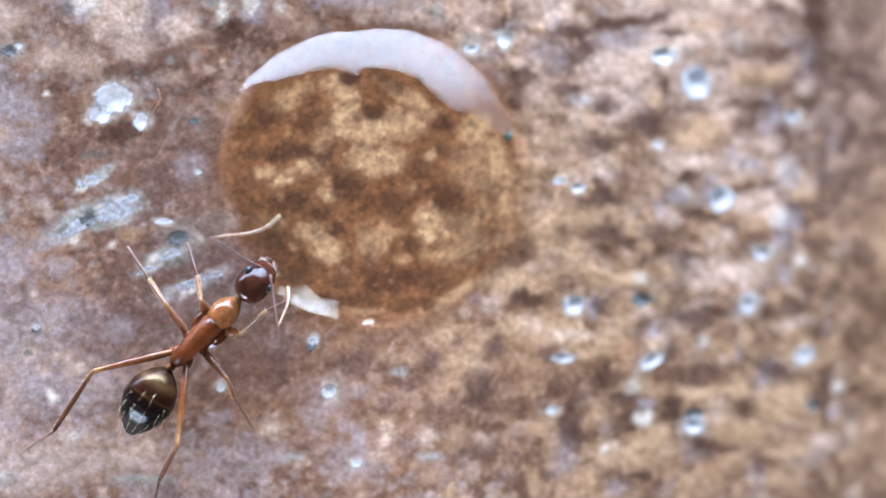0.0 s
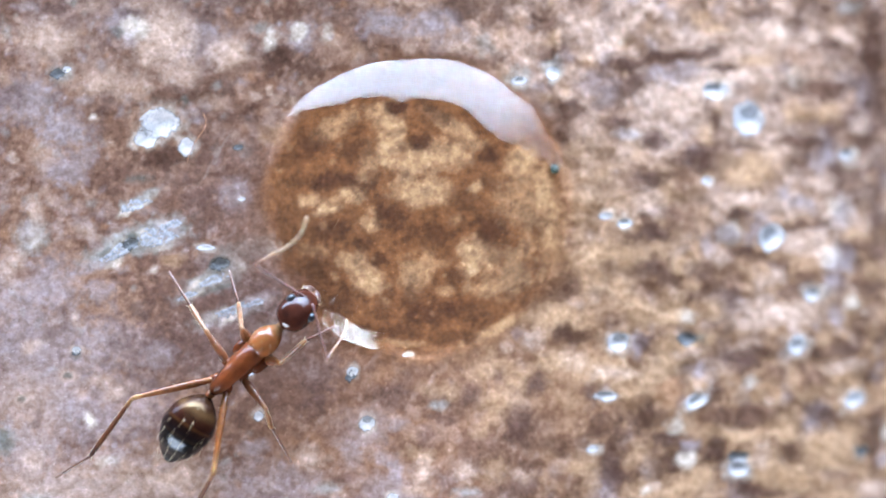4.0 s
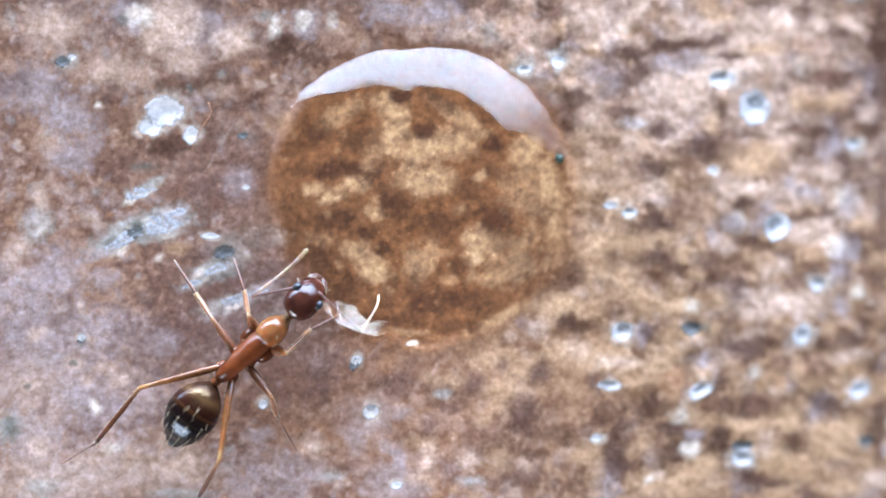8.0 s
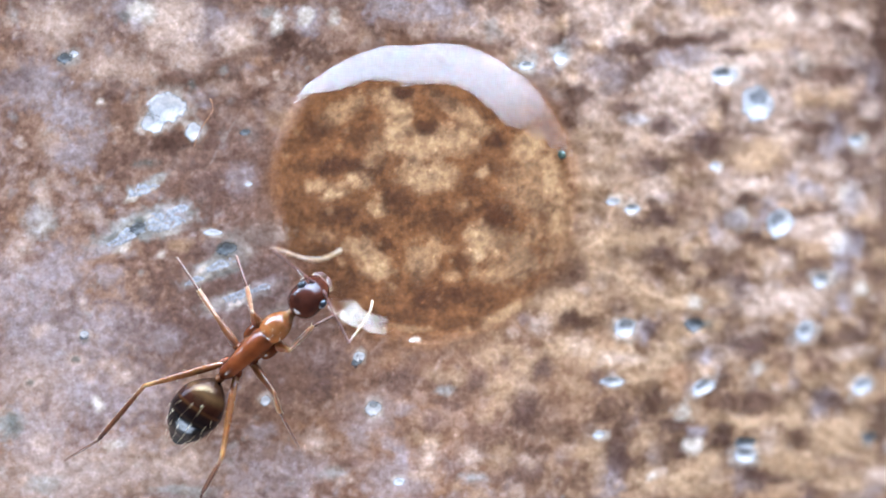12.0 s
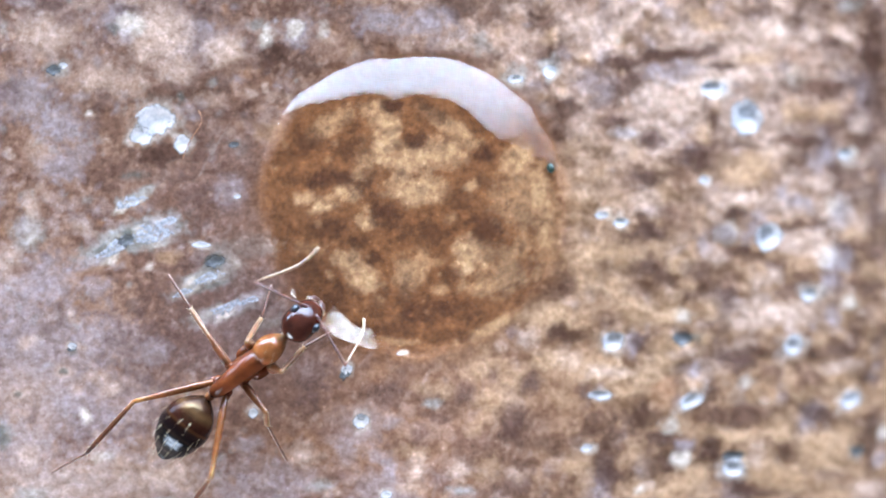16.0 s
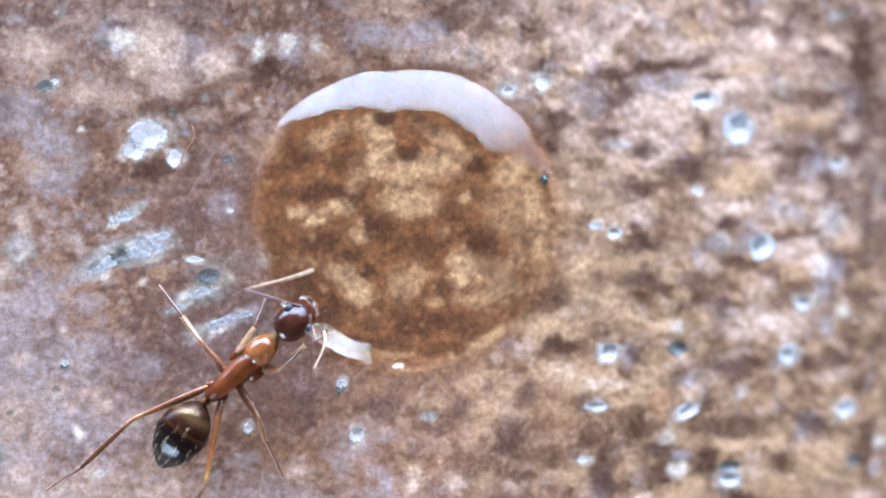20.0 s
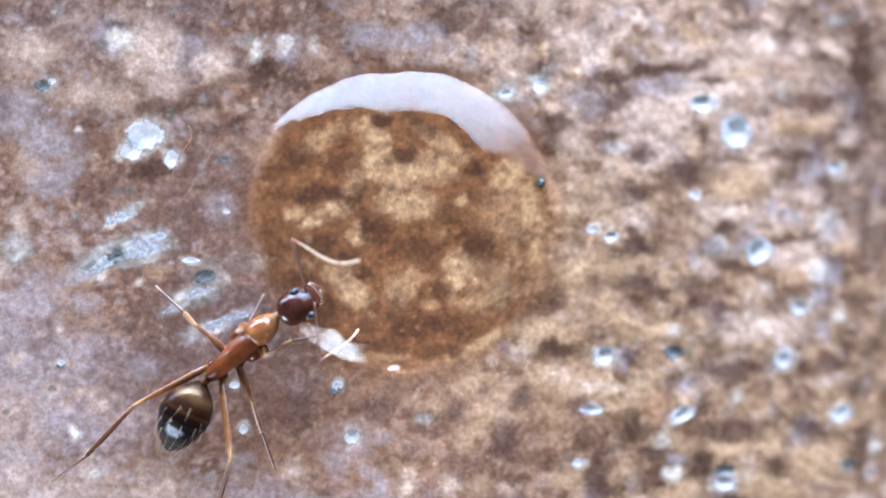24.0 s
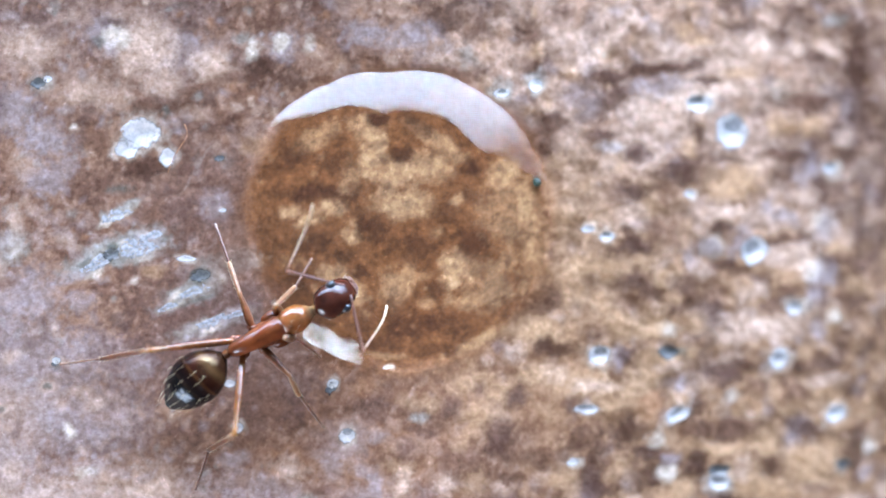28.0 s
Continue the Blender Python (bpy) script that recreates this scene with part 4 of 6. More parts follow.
stain_or_shade(TAN, 11.47, 0.74, 0.20, 0.20, 0, 0.75)
stain_or_shade(TAN, 6.55, -0.10, 0.46, 0.30, 0, 0.75)
stain_or_shade(TAN, 5.02, 0.16, 0.62, 0.29, 0, 0.75)
stain_or_shade(MAUVE, 5.23, -0.37, 0.51, 0.21, 0, 0.61)
stain_or_shade(MAUVE, 7.11, -0.23, 0.45, 0.30, 0, 0.61)
stain_or_shade(MAUVE, 7.97, -0.98, 0.31, 0.37, 0, 0.61)
stain_or_shade(RUSTY, 8.11, -0.50, 0.45, 0.37, 0, 0.75)
stain_or_shade(PINK, 8.68, -1.19, 0.49, 0.30, 0, 0.75)
stain_or_shade(RUSTY, 5.58, -0.77, 0.48, 0.29, 0, 0.75)
stain_or_shade(WHITE, 10.43, -0.92, 0.30, 0.25, 0, 0.75)
stain_or_shade(WHITE, 11.48, -1.24, 0.26, 0.19, 0, 0.75)
stain_or_shade(MAUVE, 11.06, -0.85, 0.18, 0.61, 0, 0.61)
stain_or_shade(MAUVE, 9.55, -0.92, 0.41, 0.18, 0, 0.61)
stain_or_shade(DARK, 12.02, -0.93, 0.35, 0.38, 0, 0.61)
stain_or_shade(TAN, 7.40, -1.32, 0.41, 0.30, 0, 0.75)
stain_or_shade(TAN, 6.41, -1.51, 0.44, 0.30, 0, 0.75)
stain_or_shade(PINK, 9.70, -1.60, 0.98, 0.21, 0, 0.75)
stain_or_shade(RUSTY, 4.62, -1.57, 0.44, 0.29, 0, 0.75)
stain_or_shade(TAN, 12.09, -0.37, 0.32, 0.32, 0, 0.75)
stain_or_shade(WHITE, 6.77, -1.65, 0.21, 0.16, 0, 0.75)
stain_or_shade(LILAC, 10.95, -1.61, 0.23, 0.38, 0, 0.75)
stain_or_shade(MAUVE, 5.51, -2.21, 0.24, 0.44, 0, 0.61)
stain_or_shade(TAN, 6.28, -2.36, 0.41, 0.44, 0, 0.75)
stain_or_shade(SLATE, 6.91, -2.16, 0.36, 0.21, 0, 0.75)
stain_or_shade(PINK, 6.77, -2.53, 0.44, 0.15, 0, 0.75)
stain_or_shade(MAUVE, 7.62, -2.51, 0.34, 0.71, -40, 0.61)
stain_or_shade(LILAC, 7.05, -3.01, 0.22, 0.15, 0, 0.75)
stain_or_shade(PINK, 4.62, -3.00, 0.69, 0.20, 0, 0.75)
stain_or_shade(TAN, 5.24, -3.48, 0.51, 0.21, 0, 0.75)
stain_or_shade(MAUVE, 8.26, -2.86, 0.45, 0.36, 0, 0.61)
stain_or_shade(RUSTY, 9.12, -3.00, 0.38, 0.26, 0, 0.75)
stain_or_shade(MAUVE, 11.03, -2.52, 0.55, 0.21, 0, 0.61)
stain_or_shade(RUSTY, 10.29, -3.30, 0.64, 0.21, 0, 0.75)
stain_or_shade(DARK, 11.87, -3.12, 0.38, 0.46, 0, 0.61)
stain_or_shade(PINK, 11.11, -2.97, 0.65, 0.20, 0, 0.75)
stain_or_shade(TAN, 10.07, -3.71, 0.39, 0.23, 0, 0.75)
stain_or_shade(OCHRE, 6.15, -3.56, 0.44, 0.37, 0, 0.75)
stain_or_shade(DARK, 5.45, -4.12, 0.44, 0.44, 0, 0.61)
stain_or_shade(RUSTY, 7.34, -4.26, 0.71, 0.21, 0, 0.75)
stain_or_shade(RUSTY, 8.41, -4.15, 0.60, 0.30, 0, 0.75)
stain_or_shade(TAN, 9.49, -4.55, 0.41, 0.34, 0, 0.80)
stain_or_shade(TAN, 8.13, -4.72, 0.71, 0.16, 0, 0.75)
stain_or_shade(MAUVE, 10.52, -4.27, 0.38, 0.38, 0, 0.61)
stain_or_shade(TAN, 11.34, -4.67, 0.50, 0.23, 0, 0.75)
stain_or_shade(DARK, 9.57, -5.21, 0.38, 0.30, 0, 0.61)
stain_or_shade(TAN, 10.60, -5.44, 0.61, 0.46, 0, 0.75)
stain_or_shade(MAUVE, 10.82, -5.90, 0.42, 0.21, 0, 0.61)
stain_or_shade(DARK, 12.19, -4.25, 0.25, 0.25, 0, 0.61)
stain_or_shade(GREY, 11.61, -5.27, 0.24, 0.20, 0, 0.75)
stain_or_shade(WHITE, 12.51, -4.79, 0.19, 0.23, 0, 0.90)
stain_or_shade(LILAC, 12.43, -5.52, 0.25, 0.32, 0, 0.75)
stain_or_shade(DARK, 7.49, -5.35, 0.43, 0.21, 0, 0.61)
stain_or_shade(PINK, 8.77, -5.32, 0.30, 0.32, 0, 0.75)
stain_or_shade(DARK, 8.71, -6.20, 0.64, 0.30, 0, 0.61)
stain_or_shade(DARK, 5.88, -5.50, 0.41, 0.37, 0, 0.61)
stain_or_shade(MAUVE, 4.64, -5.80, 0.44, 0.45, 0, 0.61)
stain_or_shade(LILAC, 6.71, -4.92, 0.27, 0.21, 0, 0.75)
stain_or_shade(WHITE, 6.71, -5.33, 0.21, 0.25, 0, 0.75)
stain_or_shade(PINK, 5.74, -5.97, 0.24, 0.18, 0, 0.75)
stain_or_shade(TAN, 7.14, -5.74, 0.39, 0.30, 0, 0.75)
stain_or_shade(TAN, 9.43, -5.89, 0.72, 0.30, 0, 0.75)
stain_or_shade(PINK, 11.97, -6.34, 0.48, 0.29, 0, 0.75)
stain_or_shade(TAN, 6.58, -6.13, 0.37, 0.22, 0, 0.75)
stain_or_shade(WHITE, -0.71, -2.41, 0.10, 0.09, 0, 0.75)
stain_or_shade(PINK, 1.77, -2.31, 0.16, 0.19, 0, 0.40)
stain_or_shade(PINK, 2.43, -2.18, 0.30, 0.22, 0, 0.40)
stain_or_shade(PINK, 3.58, -2.63, 0.45, 0.35, 0, 0.40)
stain_or_shade(MAUVE, 2.57, -3.17, 0.38, 0.29, 0, 0.61)
stain_or_shade(MAUVE, 1.64, -3.09, 0.25, 0.22, 0, 0.61)
stain_or_shade(MAUVE, 0.85, -3.45, 0.36, 0.43, 0, 0.61)
stain_or_shade(TAN, 1.38, -3.75, 0.37, 0.29, 0, 0.35)
stain_or_shade(TAN, 2.04, -3.10, 0.36, 0.43, 0, 0.38)
stain_or_shade(TAN, 3.45, -3.65, 0.38, 0.29, 0, 0.38)
stain_or_shade(MAUVE, 4.06, -3.53, 0.22, 0.37, 0, 0.61)
stain_or_shade(MAUVE, 2.11, -4.22, 0.45, 0.52, 0, 0.57)
stain_or_shade(DARK, 2.98, -4.83, 0.45, 0.28, 0, 0.61)
stain_or_shade(RUSTY, 1.45, -4.73, 0.30, 0.29, 0, 0.75)
stain_or_shade(RUSTY, 0.73, -4.79, 0.37, 0.36, 0, 0.75)
stain_or_shade(MAUVE, -0.32, -4.52, 0.30, 0.29, 0, 0.61)
stain_or_shade(MAUVE, 0.20, -4.13, 0.45, 0.20, 0, 0.61)
stain_or_shade(MAUVE, 0.27, -5.70, 0.36, 0.36, 0, 0.61)
stain_or_shade(PINK, -0.32, -5.37, 0.29, 0.43, 0, 0.75)
stain_or_shade(PINK, 0.73, -5.44, 0.29, 0.29, 0, 0.75)
stain_or_shade(TAN, 1.52, -5.52, 0.45, 0.43, 0, 0.38)
stain_or_shade(MAUVE, 1.92, -5.89, 0.61, 0.35, 0, 0.61)
stain_or_shade(DARK, 2.45, -5.35, 0.30, 0.22, 0, 0.61)
stain_or_shade(OCHRE, 3.19, -5.77, 0.44, 0.44, 0, 0.38)
stain_or_shade(TAN, 4.07, -5.66, 0.28, 0.59, 0, 0.38)
stain_or_shade(WHITE, 4.06, -4.99, 0.16, 0.13, 0, 0.75)
stain_or_shade(OCHRE, -1.31, -3.02, 0.47, 0.26, 0, 0.38)
stain_or_shade(MAUVE, -1.11, -3.55, 0.43, 0.42, 0, 0.61)
stain_or_shade(DARK, -1.56, -3.48, 0.36, 0.26, 0, 0.61)
stain_or_shade(TAN, -0.06, -3.35, 0.45, 0.20, 0, 0.38)
stain_or_shade(TAN, 0.43, -3.41, 0.29, 0.24, 0, 0.38)
stain_or_shade(GREY, 0.07, -3.71, 0.23, 0.17, 0, 0.75)
stain_or_shade(MAUVE, -3.06, -3.62, 0.29, 0.43, 0, 0.61)
stain_or_shade(OCHRE, -0.66, -2.63, 0.61, 0.19, 0, 0.38)
stain_or_shade(TAN, -0.51, -4.98, 0.45, 0.19, 0, 0.38)
stain_or_shade(LILAC, -1.03, -5.44, 0.22, 0.30, 0, 0.70)
stain_or_shade(LILAC, -1.36, -5.11, 0.30, 0.22, 0, 0.50)
stain_or_shade(LILAC, -0.97, -4.20, 0.30, 0.22, 0, 0.50)
stain_or_shade(LILAC, -2.15, -4.98, 0.30, 0.43, 0, 0.50)
stain_or_shade(GREY, -2.79, -5.87, 0.45, 0.19, 0, 0.75)
stain_or_shade(PINK, -3.25, -5.05, 0.37, 0.29, 0, 0.46)
stain_or_shade(OCHRE, -3.06, -4.66, 0.30, 0.17, 0, 0.23)
stain_or_shade(MAUVE, -2.40, -5.57, 0.43, 0.20, 0, 0.61)
stain_or_shade(TAN, -0.57, -5.96, 0.37, 0.19, 0, 0.38)
stain_or_shade(GREY, 0.80, -6.04, 0.37, 0.16, 0, 0.75)
stain_or_shade(RUSTY, -2.60, -4.40, 0.57, 0.26, 0, 0.75)
stain_or_shade(TAN, 1.12, -4.40, 0.26, 0.19, 0, 0.38)
stain_or_shade(PINK, -10.10, 5.97, 0.57, 0.42, 0, 0.28)
stain_or_shade(LILAC, -10.43, 6.48, 0.44, 0.11, 0, 0.50)
stain_or_shade(MAUVE, -9.78, 6.46, 0.36, 0.14, 0, 0.61)
stain_or_shade(PINK, -8.80, 6.49, 0.37, 0.14, 0, 0.28)
stain_or_shade(PINK, -7.73, 6.51, 0.30, 0.13, 0, 0.30)
stain_or_shade(DARK, -7.69, 6.27, 0.44, 0.13, 0, 0.66)
stain_or_shade(WHITE, -7.66, 5.95, 0.33, 0.24, 0, 0.75)
stain_or_shade(LILAC, -7.82, 5.65, 0.20, 0.29, 0, 0.50)
stain_or_shade(SLATE, -8.15, 5.85, 0.16, 0.17, 0, 0.75)
stain_or_shade(LILAC, -8.21, 6.11, 0.17, 0.22, 0, 0.50)
stain_or_shade(PINK, -6.91, 5.92, 0.43, 0.42, 0, 0.24)
stain_or_shade(PINK, -6.91, 5.32, 0.43, 0.34, 0, 0.28)
stain_or_shade(MAUVE, -5.87, 6.19, 0.29, 0.36, 0, 0.61)
stain_or_shade(LILAC, -5.80, 5.86, 0.27, 0.20, 0, 0.50)
stain_or_shade(GREY, -4.50, 5.94, 0.37, 0.17, 0, 0.75)
stain_or_shade(WHITE, -4.20, 5.68, 0.20, 0.29, 0, 0.75)
stain_or_shade(MAUVE, -4.66, 5.48, 0.24, 0.33, 0, 0.61)
stain_or_shade(WHITE, -3.58, 5.88, 0.19, 0.24, 0, 0.75)
stain_or_shade(DARK, -3.97, 5.22, 0.44, 0.34, 0, 0.61)
stain_or_shade(RUSTY, -4.82, 4.96, 0.61, 0.17, 0, 0.75)
stain_or_shade(PINK, -5.34, 5.28, 0.44, 0.43, 0, 0.28)
stain_or_shade(DARK, -6.06, 5.34, 0.13, 0.10, 0, 0.61)
stain_or_shade(PINK, -7.43, 5.17, 0.43, 0.42, 0, 0.28)
stain_or_shade(RUSTY, -7.16, 4.62, 0.20, 0.36, 0, 0.75)
stain_or_shade(PINK, -7.55, 4.42, 0.36, 0.36, 0, 0.28)
stain_or_shade(PINK, -8.40, 4.61, 0.34, 0.34, 0, 0.28)
stain_or_shade(MAUVE, -9.39, 6.11, 0.29, 0.29, 0, 0.61)
stain_or_shade(LILAC, -8.60, 5.00, 0.14, 0.17, 0, 0.50)
stain_or_shade(LILAC, -9.05, 4.07, 0.26, 0.13, 0, 0.50)
stain_or_shade(MAUVE, -8.47, 3.96, 0.36, 0.42, 0, 0.61)
stain_or_shade(RUSTY, -6.90, 4.23, 0.30, 0.20, 0, 0.75)
stain_or_shade(SLATE, -6.41, 4.09, 0.13, 0.20, 0, 0.75)
stain_or_shade(LILAC, -6.18, 3.78, 0.22, 0.29, 0, 0.50)
stain_or_shade(PINK, -5.73, 4.04, 0.42, 0.19, 0, 0.28)
stain_or_shade(GREY, -5.66, 4.46, 0.13, 0.13, 0, 0.75)
stain_or_shade(MAUVE, -5.40, 4.43, 0.30, 0.29, 0, 0.61)
stain_or_shade(PINK, -4.10, 4.11, 0.19, 0.19, 0, 0.28)
stain_or_shade(MAUVE, -10.81, 4.21, 0.37, 0.43, 0, 0.61)
stain_or_shade(LILAC, -9.90, 3.43, 0.32, 0.37, 0, 0.50)
stain_or_shade(RUSTY, -8.20, 3.37, 0.43, 0.29, 0, 0.75)
stain_or_shade(DARK, -6.89, 2.63, 0.61, 0.26, 0, 0.61)
stain_or_shade(PINK, -10.09, 2.65, 0.34, 0.42, 0, 0.28)
stain_or_shade(LILAC, -8.98, 2.65, 0.33, 0.34, 0, 0.50)
stain_or_shade(WHITE, -8.82, 3.62, 0.10, 0.09, 0, 0.75)
stain_or_shade(SLATE, -5.08, 2.93, 0.14, 0.11, 0, 0.75)
stain_or_shade(TAN, -4.22, 3.20, 0.43, 0.33, 0, 0.28)
stain_or_shade(SLATE, -7.80, 0.39, 0.33, 0.17, 25, 0.85)
stain_or_shade(GREY, -7.15, 0.49, 0.75, 0.24, 25, 0.80)
stain_or_shade(WHITE, -8.25, -0.05, 0.23, 0.09, 20, 0.75)
stain_or_shade(LILAC, -8.84, -0.18, 0.57, 0.16, 25, 0.50)
stain_or_shade(GREY, -7.67, 1.50, 0.59, 0.14, 25, 0.70)
stain_or_shade(WHITE, -7.85, 1.30, 0.37, 0.09, 20, 0.75)
stain_or_shade(SLATE, -5.51, -0.06, 0.26, 0.14, 0, 0.85)
stain_or_shade(GREY, -5.90, -0.47, 0.61, 0.17, 32, 0.75)
stain_or_shade(WHITE, -6.20, -0.68, 0.29, 0.10, 35, 0.75)
stain_or_shade(WHITE, -5.02, -0.12, 0.14, 0.14, 0, 0.75)
stain_or_shade(LILAC, -5.05, -1.32, 0.97, 0.19, 26, 0.80)
stain_or_shade(WHITE, -5.50, -1.33, 0.11, 0.09, 0, 0.75)
stain_or_shade(WHITE, -5.28, -1.49, 0.36, 0.09, 25, 0.75)
stain_or_shade(PINK, -8.91, 0.71, 0.39, 0.20, -25, 0.43)
stain_or_shade(LILAC, -10.40, 0.67, 0.29, 0.29, 0, 0.50)
stain_or_shade(LILAC, -8.57, -0.82, 0.43, 0.29, 0, 0.50)
stain_or_shade(PINK, -10.21, 1.26, 0.22, 0.43, 0, 0.46)
stain_or_shade(RUSTY, -6.82, 1.47, 0.43, 0.29, 0, 0.75)
stain_or_shade(SLATE, -7.61, 2.06, 0.30, 0.13, 0, 0.75)
stain_or_shade(PINK, -10.79, -0.18, 0.36, 0.43, 0, 0.46)
stain_or_shade(RUSTY, -10.47, -0.32, 0.37, 0.19, 0, 0.75)
stain_or_shade(WHITE, -7.21, -0.30, 0.13, 0.13, 0, 0.75)
stain_or_shade(TAN, -6.75, 0.00, 0.33, 0.20, 0, 0.46)
stain_or_shade(LILAC, -5.20, 1.68, 0.44, 0.43, 0, 0.50)
stain_or_shade(MAUVE, -6.11, 1.54, 0.43, 0.43, 0, 0.61)
stain_or_shade(LILAC, -6.89, 0.72, 0.36, 0.29, 25, 0.70)
stain_or_shade(SLATE, -9.09, -2.43, 0.16, 0.13, 0, 0.75)
stain_or_shade(PINK, -8.86, -2.30, 0.14, 0.11, 0, 0.46)
stain_or_shade(PINK, -9.38, -2.93, 0.27, 0.23, 0, 0.46)
stain_or_shade(SLATE, -9.36, -2.91, 0.10, 0.09, 0, 0.75)
stain_or_shade(PINK, -10.55, -3.53, 0.19, 0.16, 0, 0.46)
stain_or_shade(SLATE, -10.56, -3.52, 0.10, 0.09, 0, 0.75)
stain_or_shade(PINK, -10.33, -2.21, 0.30, 0.22, 0, 0.46)
stain_or_shade(LILAC, -9.34, -3.81, 0.36, 0.36, 0, 0.50)
stain_or_shade(PINK, -8.24, -3.44, 0.30, 0.20, 0, 0.46)
stain_or_shade(PINK, -8.56, -3.12, 0.36, 0.20, 0, 0.46)
stain_or_shade(WHITE, -8.88, -4.11, 0.14, 0.20, 0, 0.75)
stain_or_shade(LILAC, -8.10, -4.13, 0.30, 0.20, 0, 0.50)
stain_or_shade(SLATE, -10.99, -4.63, 0.22, 0.36, 0, 0.75)
stain_or_shade(LILAC, -10.84, -4.17, 0.19, 0.19, 0, 0.50)
stain_or_shade(MAUVE, -10.19, -4.10, 0.30, 0.29, 0, 0.61)
stain_or_shade(WHITE, -8.42, -5.14, 0.29, 0.17, 0, 0.75)
stain_or_shade(LILAC, -8.23, -5.01, 0.36, 0.29, 0, 0.50)
stain_or_shade(PINK, -6.86, -5.62, 0.57, 0.26, 0, 0.46)
stain_or_shade(LILAC, -4.65, -4.80, 0.43, 0.20, 0, 0.50)
stain_or_shade(LILAC, -10.91, -2.35, 0.19, 0.22, 0, 0.50)
stain_or_shade(LILAC, -7.13, -2.46, 0.43, 0.36, 0, 0.50)
stain_or_shade(RUSTY, -3.74, -3.42, 0.36, 0.43, 0, 0.75)
stain_or_shade(PINK, -10.38, -5.08, 0.36, 0.29, 0, 0.46)
# The groove round the white crust is only painted, as a dark ring.
stain_or_shade(DARK, 8.41, 3.81, 0.78, 0.78, 0, 0.66)
stain_or_shade(PINK, 8.41, 3.81, 0.6, 0.6, 0, 0.80)
stain_or_shade(RUSTY, -4.70, 0.25, 0.70, 1.00, 0, 0.60)
# More of the ant's contact shade, painted as mauve and rust.
stain_or_shade(MAUVE, -4.20, -0.70, 0.80, 0.50, 20, 0.41)
stain_or_shade(RUSTY, -3.60, -2.60, 1.30, 0.60, 30, 0.45)
# The painted right-edge darkening, carried further out.
stain_or_shade(DARK, 13.10, 5.20, 1.10, 1.80, 0, 0.5)
stain_or_shade(MAUVE, 13.20, 1.20, 1.20, 3.20, 0, 0.35)
stain_or_shade(WET_PALE, 2.30, 1.60, 0.90, 1.00, 0, 0.4)
stain_or_shade(WET_PALE, 1.70, -0.30, 0.80, 0.70, 0, 0.35)
stain_or_shade(WET_PALE, 3.00, 0.60, 0.50, 0.90, 0, 0.35)
stain_or_shade(TAN, 4.30, 1.90, 1.00, 1.60, 0, 0.35)
stain_or_shade(TAN, 4.60, -0.60, 0.90, 1.00, 0, 0.35)
# Uneven patches that break up the painted dark edge.
stain_or_shade(DARK, 11.70, 5.40, 0.70, 0.50, 20, 0.5)
stain_or_shade(MAUVE, 11.50, 2.30, 0.55, 0.40, -15, 0.5)
stain_or_shade(DARK, 11.90, -0.90, 0.50, 0.60, 0, 0.45)
stain_or_shade(MAUVE, 11.40, 3.90, 0.50, 0.35, 30, 0.45)


